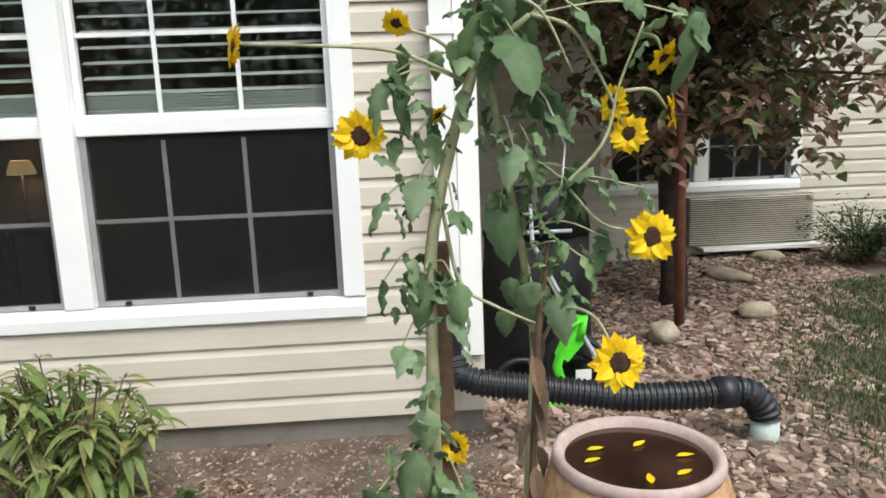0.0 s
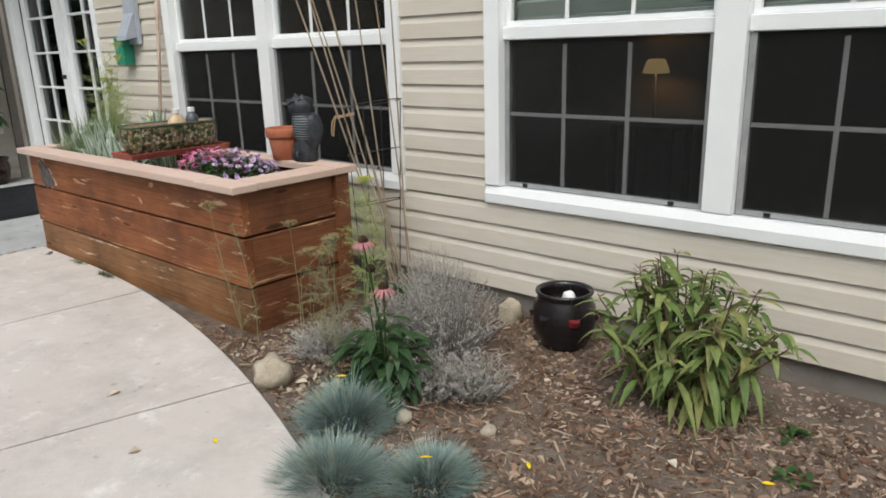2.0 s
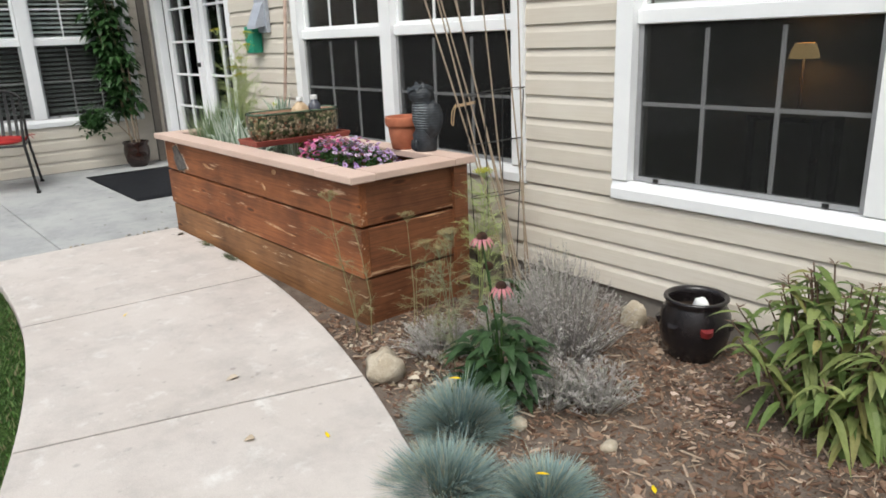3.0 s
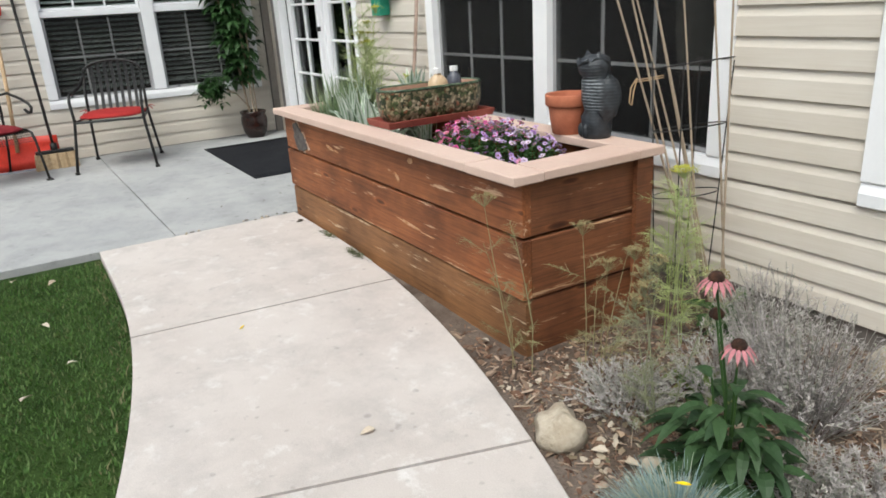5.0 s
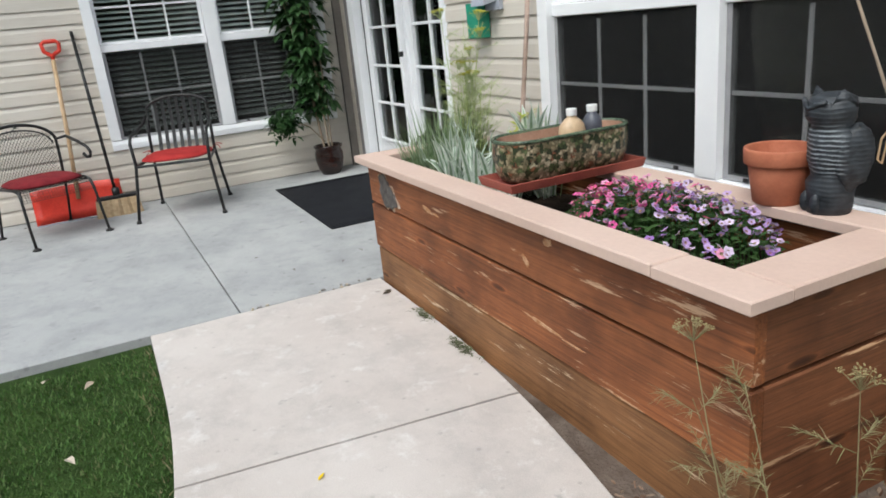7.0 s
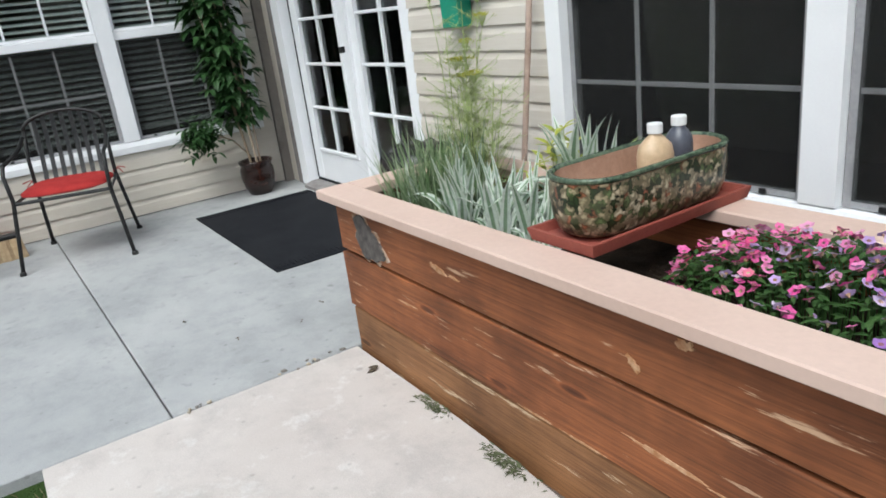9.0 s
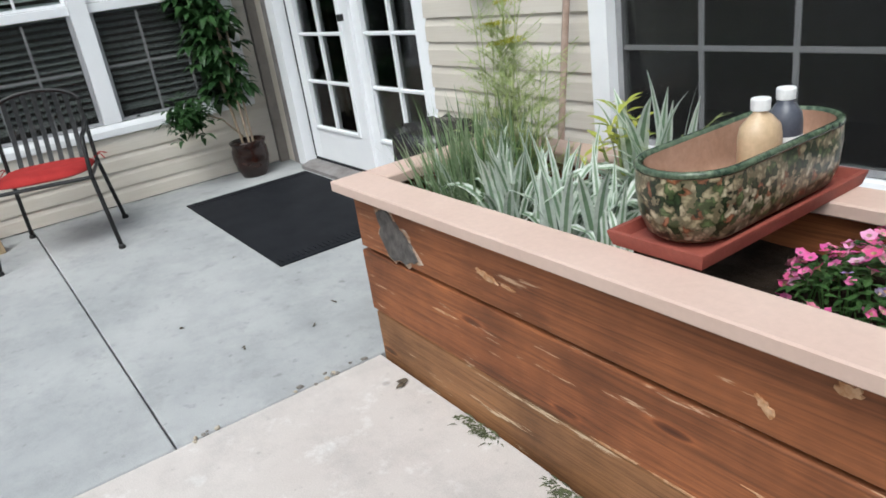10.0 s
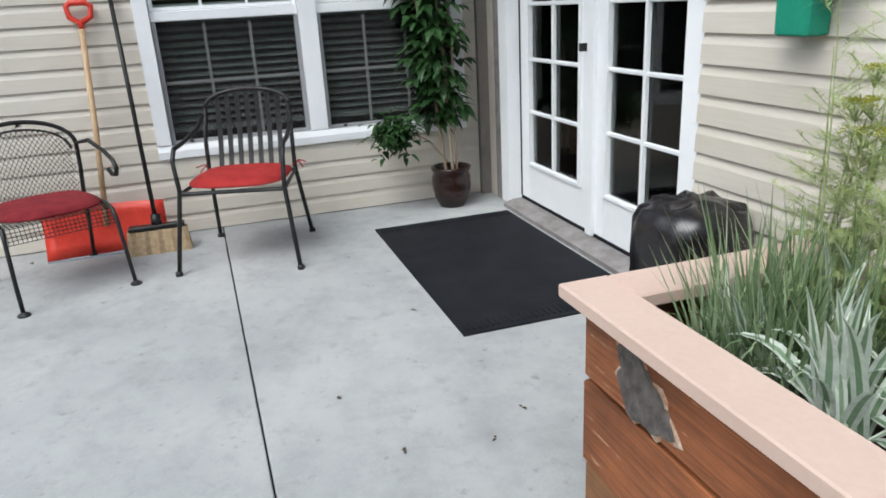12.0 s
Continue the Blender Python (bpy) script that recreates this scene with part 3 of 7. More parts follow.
def wall_pieces(u0, u1, openings, z0, z1):
    """Spans of one course left over beside the openings."""
    spans = [(u0, u1)]
    for o0, o1, p0, p1 in openings:
        if p1 <= z0 + 0.004 or p0 >= z1 - 0.004:
            continue
        nxt = []
        for s0, s1 in spans:
            if o1 <= s0 or o0 >= s1:
                nxt.append((s0, s1))
            else:
                nxt += [(s0, o0)] if o0 > s0 else []
                nxt += [(o1, s1)] if o1 < s1 else []
        spans = nxt
    return [(s0, s1) for s0, s1 in spans if s1 - s0 > 0.01]


def clad_wall(name, label, m, u0, u1, openings, foot=FOOT, inset=0.045, top=TOP, lap=LAP):
    """A wall with lapped siding; m takes (along, inward, up) to the world. Openings are the outer edges of the casings."""
    a = Acc()
    holes = [(o0 + inset, o1 - inset, max(-0.03, p0 + inset), p1 - inset) for o0, o1, p0, p1 in openings]
    cuts = sorted({foot - 0.3, top, *[h[2] for h in holes], *[h[3] for h in holes]})
    for z0, z1 in zip(cuts, cuts[1:]):
        for s0, s1 in wall_pieces(u0, u1, holes, z0, z1):
            a.box(s0, s1, 0.012, 0.16, z0, z1)
    wall = one(name, a, FOUND, label, "wall", kind="structure")
    wall.matrix_basis = m
    k = 0
    while foot + k * lap < top - 0.02:
        z0, z1 = foot + k * lap, foot + (k + 1) * lap
        bands = sorted({z0, z1, *[z for o in openings for z in (o[2], o[3]) if z0 + 0.006 < z < z1 - 0.006]})
        for b0, b1 in zip(bands, bands[1:]):
            for s0, s1 in wall_pieces(u0, u1, openings, b0, b1):
                b = Acc()
                prof = [(0.010, b0 - z0)]
                for q in (b0 - z0, 0.004, lap * 0.64, lap * 0.74, lap * 0.86, b1 - z0 - 0.002):
                    if b0 - z0 <= q <= b1 - z0:
                        h = q / lap
                        prof.append((-0.0155 + 0.002 * h + 0.0115 * min(1.0, max(0.0, (h - 0.62) / 0.36)) ** 0.8, q))
                prof.append((0.010, prof[-1][1]))
                n = len(prof)
                b.put([(x, y, z) for x in (0, s1 - s0) for y, z in prof], [(i, n + i, n + (i + 1) % n, (i + 1) % n) for i in range(n)] + [tuple(range(n))[::-1], tuple(range(n, 2 * n))])
                part("siding_course", b, SIDING, wall).location = (s0, 0, z0)
        k += 1
    return wall


M_A = Matrix.Translation((0, WALL_Y, 0))
M_L = Matrix.Translation((WALL_X, 0, 0)) @ Matrix.Rotation(radians(90), 4, "Z")
M_B = Matrix.Translation((0, 5.9, 0))
M_D = Matrix.Translation((0, 3.13, 0))
W1 = (-2.566, -0.368, 0.492, 2.06)
W2 = (-5.388, -3.108, 0.488, 2.06)
WL = (0.947, 2.953, 0.478, 2.06)
DOOR = (-8.565, -6.460, -0.3, 2.22)
WB = (1.42, 3.09, 0.60, 2.10)

# ---- windows ----


def window(name, m, box, mull, label, blinds, screen=True, RAIL=1.266, shift=0.0):
    u0, u1, z0, z1 = box
    T = 0.083
    w = thing(name, label, "window", kind="structure")
    w.matrix_basis = m
    box_part("casing", u0, u0 + T, -0.030, 0.055, z0 + T + 0.002, z1, WHITE, w, c=0.006)
    box_part("casing", u1 - T, u1, -0.030, 0.055, z0 + T + 0.002, z1, WHITE, w, c=0.006)
    box_part("casing", u0 + T + 0.002, u1 - T - 0.002, -0.030, 0.055, z1 - T, z1, WHITE, w, c=0.006)
    a = Acc()
    a.put([(u, y, z) for u in (u0, u1) for y, z in ((0.055, z0), (-0.024, z0), (-0.031, z0 + 0.006), (-0.033, z0 + 0.048), (-0.020, z0 + T), (0.055, z0 + T))],
          [(i, 6 + i, 6 + (i + 1) % 6, (i + 1) % 6) for i in range(6)] + [tuple(range(5, -1, -1)), tuple(range(6, 12))])
    part("sill", a, WHITE, w)
    box_part("mullion", mull - 0.056, mull + 0.056, -0.022, 0.055, z0 + T + 0.002, z1 - T - 0.002, WHITE, w, c=0.005)
    for s0, s1 in ((u0 + T, mull - 0.056), (mull + 0.056, u1 - T)):
        zb, zt = z0 + T + 0.004, z1 - T - 0.004
        s0, s1 = s0 + 0.003, s1 - 0.003
        box_part("meeting_rail", s0, s1, 0.002, 0.050, RAIL - 0.028, RAIL + 0.030, WHITE, w, c=0.004)
        for q0, q1, dy in ((zb, RAIL - 0.030, 0.020), (RAIL + 0.032, zt, 0.032)):
            fm = SCREENFRAME if dy < 0.03 and screen else WHITE
            box_part("sash_frame", s0, s0 + 0.024, dy - 0.006, dy + 0.022, q0, q1, fm, w)
            box_part("sash_frame", s1 - 0.024, s1, dy - 0.006, dy + 0.022, q0, q1, fm, w)
            box_part("sash_frame", s0 + 0.025, s1 - 0.025, dy - 0.006, dy + 0.022, q0, q0 + 0.020, fm, w)
            if dy > 0.03:
                box_part("sash_frame", s0 + 0.025, s1 - 0.025, dy - 0.006, dy + 0.022, q1 - 0.02, q1, fm, w)
            pane = box_part("pane", s0 + 0.020, s1 - 0.020, dy + 0.010, dy + 0.014, q0 + 0.01, q1, GLASS, w, "clear glass")
            pane.visible_shadow = False
            g0, g1 = s0 + 0.025, s1 - 0.025
            for k in (1, 2):
                c = g0 + (g1 - g0) * k / 3 + shift
                box_part("muntin", c - 0.008, c + 0.008, dy - 0.002 + 0.004, dy + 0.009, q0 + 0.021, q1 - 0.021, MUNTIN, w)
            zc = q0 + (q1 - q0) * (0.508 if dy < 0.03 else 0.46)
            for k in range(3):
                c0, c1 = g0 + (g1 - g0) * k / 3 + (0.009 + shift if k else 0), g0 + (g1 - g0) * (k + 1) / 3 - (0.009 - shift if k < 2 else 0)
                box_part("muntin", c0, c1, dy + 0.002, dy + 0.009, zc - 0.008, zc + 0.008, MUNTIN, w)
            if dy < 0.03 and screen:
                sc = box_part("insect_screen", s0 + 0.022, s1 - 0.022, dy - 0.004, dy - 0.003, q0 + 0.018, q1, SCREEN, w, "dark woven insect screen")
                sc.visible_shadow = False
                for c in (g0 + 0.08, g1 - 0.12):
                    box_part("latch", c, c + 0.022, dy - 0.014, dy - 0.005, q0 + 0.002, q0 + 0.018, BLACKMETAL, w, "small black screen latch")
    for s0, s1 in ((u0 + T, mull - 0.056), (mull + 0.056, u1 - T)):
        low, pitch, tilt = blinds
        b = thing("window_blind", "white horizontal slat blind hanging behind the glass", "window blind", "window blinds")
        b.matrix_basis = m
        box_part("headrail", s0 + 0.02, s1 - 0.02, 0.085, 0.125, z1 - 0.15, z1 - 0.10, BLIND, b)
        box_part("bottom_rail", s0 + 0.02, s1 - 0.02, 0.088, 0.122, low, low + 0.022, BLIND, b)
        sl = Acc()
        wd = s1 - s0 - 0.04
        sl.put([(x, 0.024 * math.cos(tilt) * q, 0.024 * math.sin(tilt) * q - 0.004 * q * q) for x in (0, wd) for q in (-1, 0, 1)],
               [(0, 3, 4, 1), (1, 4, 5, 2)])
        sm = sl.mesh("slat", BLIND)
        z = low + 0.035
        while z < low + 0.085 and pitch > 0.05:
            part("slat", sm, None, b).location = (s0 + 0.02, 0.105, z)
            z += 0.012
        while z < z1 - 0.17:
            part("slat", sm, None, b).location = (s0 + 0.02, 0.105, z)
            z += pitch
    return w


def shell(name, x0, x1, y0, y1, z0, z1, open_side):
    """Plain walls of the rooms behind the windows."""
    a = Acc()
    t = 0.05
    a.box(x0, x1, y0, y1, z0 - t, z0)
    a.box(x0, x1, y0, y1, z1, z1 + t)
    if open_side != "y0":
        a.box(x0, x1, y0 - t, y0, z0, z1)
    a.box(x0, x1, y1, y1 + t, z0, z1)
    a.box(x0 - t, x0, y0, y1, z0, z1)
    if open_side != "x1":
        a.box(x1, x1 + t, y0, y1, z0, z1)
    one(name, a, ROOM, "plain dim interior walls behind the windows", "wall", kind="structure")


# ---- french door ----
def french_door():
    d = thing("door_1", "white french double door with divided glass panes", "door", kind="structure")
    d.matrix_basis = M_D
    u0, u1, z1 = DOOR[0], DOOR[1], DOOR[3]
    box_part("corner_trim", -8.842, -8.672, -0.018, 0.05, 0.004, TOP - 0.03, SIDING, d)
    box_part("weathered_trim", -8.670, u0 - 0.002, -0.026, 0.05, 0.004, TOP - 0.03, GREYTRIM, d, "weathered grey-brown trim board")
    box_part("casing", u0, u0 + 0.13, -0.034, 0.05, 0.004, z1, WHITE, d, c=0.006)
    box_part("casing", u1 - 0.115, u1, -0.098, 0.05, 0.004, z1, WHITE, d, c=0.006)
    box_part("casing", u0 + 0.132, u1 - 0.117, -0.034, 0.05, z1 - 0.12, z1, WHITE, d, c=0.006)
    j0, j1 = u0 + 0.145, u1 - 0.14
    box_part("jamb", u0 + 0.10, j0, 0.052, 0.15, 0.02, z1 - 0.122, WHITE, d)
    box_part("jamb", j1, u1 - 0.03, 0.052, 0.15, 0.02, z1 - 0.122, WHITE, d)
    # Black strip put in for the shaded gap between jamb and leaf.
    box_part("dark_gap_strip", j0 + 0.0005, j0 + 0.012, 0.043, 0.0485, 0.066, z1 - 0.14, RUBBER, d, "black strip for the shaded gap beside the door leaf")
    a = Acc()
    a.put([(u, y, z) for u in (j0, j1) for y, z in ((0.16, 0.0), (-0.085, 0.0), (-0.085, 0.025), (-0.010, 0.045), (0.16, 0.045))],
          [(i, 5 + i, 5 + (i + 1) % 5, (i + 1) % 5) for i in range(5)] + [(4, 3, 2, 1, 0), (5, 6, 7, 8, 9)])
    part("threshold", a, GREYTRIM, d, "worn grey threshold")
    box_part("dark_gap_strip", j0 + 0.003, j1 - 0.003, 0.045, 0.075, 0.046, 0.062, RUBBER, d, "black rubber sweep")
    mid = (j0 + j1) / 2
    zt = z1 - 0.13
    for k, (l0, l1) in enumerate(((j0 + 0.004, mid - 0.010), (mid + 0.010, j1 - 0.004))):
        leaf = box_part("door_leaf", l0, l0 + 0.112, 0.050, 0.094, 0.064, zt, WHITE, d, c=0.003)
        box_part("stile", l1 - 0.112, l1, 0.050, 0.094, 0.064, zt, WHITE, leaf, c=0.003)
        box_part("bottom_rail", l0 + 0.113, l1 - 0.113, 0.052, 0.092, 0.064, 0.285, WHITE, leaf)
        rows, zb, pane_h = 5, 0.312, 0.319
        ze = zb + rows * pane_h
        box_part("top_rail", l0 + 0.113, l1 - 0.113, 0.052, 0.092, ze + 0.026, zt, WHITE, leaf)
        g0, g1 = l0 + 0.138, l1 - 0.138
        # raised moulding round the glazed field
        box_part("glazing_bead", l0 + 0.108, g0, 0.040, 0.070, 0.286, ze + 0.025, WHITE, leaf, c=0.005)
        box_part("glazing_bead", g1, l1 - 0.108, 0.040, 0.070, 0.286, ze + 0.025, WHITE, leaf, c=0.005)
        box_part("glazing_bead", g0 + 0.001, g1 - 0.001, 0.040, 0.070, 0.286, zb, WHITE, leaf, c=0.005)
        box_part("glazing_bead", g0 + 0.001, g1 - 0.001, 0.040, 0.070, ze, ze + 0.025, WHITE, leaf, c=0.005)
        c = (g0 + g1) / 2
        box_part("muntin", c - 0.011, c + 0.011, 0.046, 0.066, zb + 0.001, ze - 0.001, WHITE, leaf, c=0.004)
        for r in range(rows):
            z0, zz1 = zb + r * pane_h, zb + (r + 1) * pane_h
            for h0, h1 in ((g0, c - 0.0115), (c + 0.0115, g1)):
                p = box_part("pane", h0, h1, 0.069, 0.073, z0 + 0.001, zz1 - 0.001, GLASS, leaf, "reflecting glass pane")
                p.visible_shadow = False
                if r:
                    box_part("muntin", h0, h1, 0.047, 0.066, z0 - 0.011, z0 + 0.011, WHITE, leaf, c=0.004)
    box_part("astragal", mid - 0.028, mid + 0.036, 0.026, 0.049, 0.05, zt, WHITE, d, c=0.004)
    box_part("door_handle", mid - 0.058, mid - 0.032, -0.005, 0.049, 1.03, 1.07, BLACKMETAL, d, "small dark latch")
    return d


# ---- planter box ----
PX0, PX1, PY0, PY1 = -5.576, -3.188, 2.055, 2.672
CX0, CX1, CY0, CY1, CZ = -5.604, -3.152, 2.000, 2.712, 0.668


def planter_box():
    pl = thing("raised_planter", "long raised planter of reddish-brown stained planks with tan cap boards", "planter")
    levels = ((-0.05, 0.177, 0.009), (0.188, 0.416, 0.0), (0.427, 0.630, 0.003))
    for k, (z0, z1, dy) in enumerate(levels):
        box_part("plank", PX0, PX1, PY0 + dy, PY0 + 0.04, z0, z1, PLANKX if k else PLANKLOW, pl, c=0.004)
        box_part("plank", PX0, PX1, PY1 - 0.04, PY1, z0, z1, PLANKX, pl, c=0.004)
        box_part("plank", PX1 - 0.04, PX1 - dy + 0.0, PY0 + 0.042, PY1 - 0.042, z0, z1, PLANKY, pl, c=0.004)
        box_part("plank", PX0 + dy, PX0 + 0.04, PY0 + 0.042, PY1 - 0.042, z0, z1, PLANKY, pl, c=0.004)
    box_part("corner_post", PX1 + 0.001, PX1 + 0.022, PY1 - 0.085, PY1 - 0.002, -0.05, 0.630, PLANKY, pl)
    W, WB_ = 0.128, 0.125
    th = 0.036
    box_part("cap_board", CX0, CX1 - 0.30, CY0, CY0 + W, CZ - th, CZ, CAPX, pl, "weathered tan cap board", c=0.004)
    box_part("cap_board", CX1 - 0.298, CX1, CY0, CY0 + W, CZ - th - 0.002, CZ - 0.003, CAPX, pl, "weathered tan cap board", c=0.004)
    box_part("cap_board", CX0, CX1, CY1 - WB_, CY1, CZ - th, CZ, CAPX, pl, "weathered tan cap board", c=0.004)
    box_part("cap_board", CX1 - 0.160, CX1, CY0 + W + 0.002, CY1 - WB_ - 0.002, CZ - th, CZ - 0.001, CAPY, pl, "weathered tan cap board", c=0.004)
    box_part("cap_board", CX0, CX0 + 0.14, CY0 + W + 0.002, CY1 - WB_ - 0.002, CZ - th, CZ - 0.001, CAPY, pl, "weathered tan cap board", c=0.004)
    a = Acc()
    n = 20
    pts = [(PX0 + 0.042 + (PX1 - PX0 - 0.084) * i / n, PY0 + 0.042 + (PY1 - PY0 - 0.084) * j / 8, 0.515 + 0.02 * noise.noise(Vector((i * 0.9, j * 0.9, 1)))) for i in range(n + 1) for j in range(9)]
    a.put(pts, [(i * 9 + j, (i + 1) * 9 + j, (i + 1) * 9 + j + 1, i * 9 + j + 1) for i in range(n) for j in range(8)])
    part("soil", a, DARKSOIL, pl, "dark potting soil", smooth=True)
    # grey mortar patch over the worn end of the top planks, with pale torn edges
    for name, grow, dy, mat_p, lab in (("torn_edge", 1.075, 0.0012, INNERPALE, "pale bare wood round the patch"), ("mortar_patch", 1.0, 0.006, PATCH, "dark grey mortar patch over a worn spot")):
        a = Acc()
        n = 26
        ring = []
        for i in range(n):
            q = math.tau * i / n
            s = grow * (1 + 0.16 * math.sin(3 * q + 0.6) + 0.09 * math.sin(7 * q) * (2 if grow > 1 else 1))
            u, v = 0.108 * math.cos(q) * s, 0.074 * math.sin(q) * s
            ring.append((-5.336 + u * 0.88 + v * 0.40, min(0.628, 0.508 - u * 0.48 + v * 0.86)))
        p = [(x, PY0 + 0.003, z) for x, z in ring] + [(-5.336 + (x + 5.336) * 0.95, PY0 - dy, 0.508 + (z - 0.508) * 0.95) for x, z in ring]
        a.put(p, [(i, (i + 1) % n, n + (i + 1) % n, n + i) for i in range(n)] + [tuple(range(n, 2 * n))])
        part(name, a, mat_p, pl, lab)
    # splintered places where the stain has come off with the wood
    r = random.Random(9)
    for cx, cz, lx, lz, tilt in ((-4.886, 0.513, 0.050, 0.013, -0.2), (-4.80, 0.505, 0.030, 0.005, -0.1), (-5.112, 0.328, 0.075, 0.005, 0.02), (-4.031, 0.285, 0.13, 0.008, -0.06), (-3.86, 0.272, 0.07, 0.004, 0.0),
                                 (-4.47, 0.193, 0.085, 0.005, 0.0), (-4.282, 0.193, 0.10, 0.005, 0.0), (-3.62, 0.193, 0.09, 0.004, 0.0), (-3.978, 0.582, 0.022, 0.016, 0.1), (-4.114, 0.487, 0.026, 0.012, -0.8)):
        a = Acc()
        n = 22
        ring = []
        for i in range(n):
            q = math.tau * i / n
            k = r.uniform(0.7, 1.15)
            u, v = lx * math.cos(q) * k, lz * math.sin(q) * k * r.uniform(0.6, 1.2)
            ring.append((cx + u * math.cos(tilt) - v * math.sin(tilt), max(0.1895, cz + u * math.sin(tilt) + v * math.cos(tilt))))
        p = [(x, PY0 + 0.004, z) for x, z in ring] + [(cx + (x - cx) * 0.9, PY0 - 0.0012, cz + (z - cz) * 0.9) for x, z in ring]
        a.put(p, [(i, (i + 1) % n, n + (i + 1) % n, n + i) for i in range(n)] + [tuple(range(n, 2 * n))])
        part("splinter", a, SPLINTER, pl, "pale torn wood")
    return pl


planter_box()

# ---- things on the patio ----


def slat_chair():
    ch = thing("patio_chair", "black metal patio chair with slatted back and red seat cushion", "chair", "patio chairs", at=(-8.245, 1.405, 0.0), turn=-107.0)
    # local: y to the front, x to the sitter's right
    for sx in (-1, 1):
        a = Acc()
        a.tube([(sx * 0.325, 0.33, 0.0), (sx * 0.300, 0.29, 0.22), (sx * 0.275, 0.25, 0.44), (sx * 0.285, 0.25, 0.60), (sx * 0.285, 0.20, 0.655), (sx * 0.28, 0.05, 0.665), (sx * 0.265, -0.15, 0.70), (sx * 0.245, -0.235, 0.76)], 0.0125, 8)
        leg = part("front_leg", a, BLACKMETAL, ch, smooth=True)
        a = Acc()
        a.lathe([(0.02, 0.0), (0.02, 0.018), (0.014, 0.024)], 10, (sx * 0.325, 0.33, 0.0))
        part("foot_cap", a, BLACKMETAL, leg, "black rubber foot")
        a = Acc()
        a.tube([(sx * 0.285, -0.34, 0.0), (sx * 0.265, -0.27, 0.25), (sx * 0.25, -0.215, 0.45), (sx * 0.25, -0.235, 0.62), (sx * 0.24, -0.29, 0.80)], 0.0125, 8)
        leg = part("back_leg", a, BLACKMETAL, ch, smooth=True)
        a = Acc()
        a.lathe([(0.02, 0.0), (0.02, 0.018), (0.014, 0.024)], 10, (sx * 0.285, -0.34, 0.0))
        part("foot_cap", a, BLACKMETAL, leg, "black rubber foot")
    a = Acc()
    a.tube([(0.245 * math.cos(q) * 1.0, -0.29 - 0.035 * math.sin(q), 0.80 + 0.095 * math.sin(q)) for q in [math.pi * i / 14 for i in range(15)]], 0.0125, 8)
    part("top_rail", a, BLACKMETAL, ch, smooth=True)
    for k in range(7):
        x = (k - 3) * 0.058
        zt = 0.80 + 0.095 * math.sqrt(max(0, 1 - (x / 0.245) ** 2))
        a = Acc()
        p = []
        for i in range(6):
            q = i / 5
            y = -0.205 - 0.11 * q - 0.02 * math.sin(math.pi * q)
            z = 0.44 + (zt - 0.45) * q
            p += [(x - 0.014, y, z), (x + 0.014, y, z), (x + 0.014, y - 0.006, z), (x - 0.014, y - 0.006, z)]
        a.put(p, [(4 * i + j, 4 * i + (j + 1) % 4, 4 * i + 4 + (j + 1) % 4, 4 * i + 4 + j) for i in range(5) for j in range(4)] + [(3, 2, 1, 0), (20, 21, 22, 23)])
        part("back_slat", a, BLACKMETAL, ch)
    a = Acc()
    a.tube([(-0.275, 0.25, 0.425), (0.275, 0.25, 0.425), (0.25, -0.215, 0.425), (-0.25, -0.215, 0.425), (-0.275, 0.25, 0.425)], 0.011, 8)
    part("seat_frame", a, BLACKMETAL, ch)
    cushion(ch, CUSHION, 0.262, 0.25, 0.438, 0.034)
    for sx in (-1, 1):
        a = Acc()
        for k in range(2):
            a.tube([(sx * 0.24, -0.20, 0.455), (sx * 0.275, -0.23, 0.47 + 0.01 * k), (sx * (0.30 + 0.02 * k), -0.20, 0.44 + 0.03 * k)], 0.004, 5)
        part("tie_cord", a, CUSHION, ch, "red cushion tie")
    return ch


def cushion(parent, material, hx, hy, z, th, y0=0.02):
    """A padded seat cushion with rounded plan and pillowed section."""
    a = Acc()
    n, rings = 36, 6
    p = []
    for side in (-1, 1):
        for i in range(rings + 1):
            s = 1 - i / rings * 0.98
            for k in range(n):
                q = math.tau * k / n
                e = 0.6
                cx = math.copysign(abs(math.cos(q)) ** e, math.cos(q)) * hx * s
                cy = math.copysign(abs(math.sin(q)) ** e, math.sin(q)) * hy * s
                bulge = (1 - s ** 3.0) ** 0.6
                p.append((cx, y0 + cy, z + th * 0.5 + side * th * (0.16 + 0.95 * bulge) * (1.0 if side > 0 else 0.6)))
    m = (rings + 1) * n
    f = []
    for b, flip in ((0, True), (m, False)):
        for i in range(rings):
            for k in range(n):
                quad = (b + i * n + k, b + i * n + (k + 1) % n, b + (i + 1) * n + (k + 1) % n, b + (i + 1) * n + k)
                f.append(quad[::-1] if flip else quad)
    f += [(k, (k + 1) % n, m + (k + 1) % n, m + k) for k in range(n)]
    f += [tuple(range(rings * n, rings * n + n))[::-1], tuple(range(m + rings * n, m + rings * n + n))]
    a.put(p, f)
    return part("cushion", a, material, parent, "padded red cloth cushion", smooth=True)


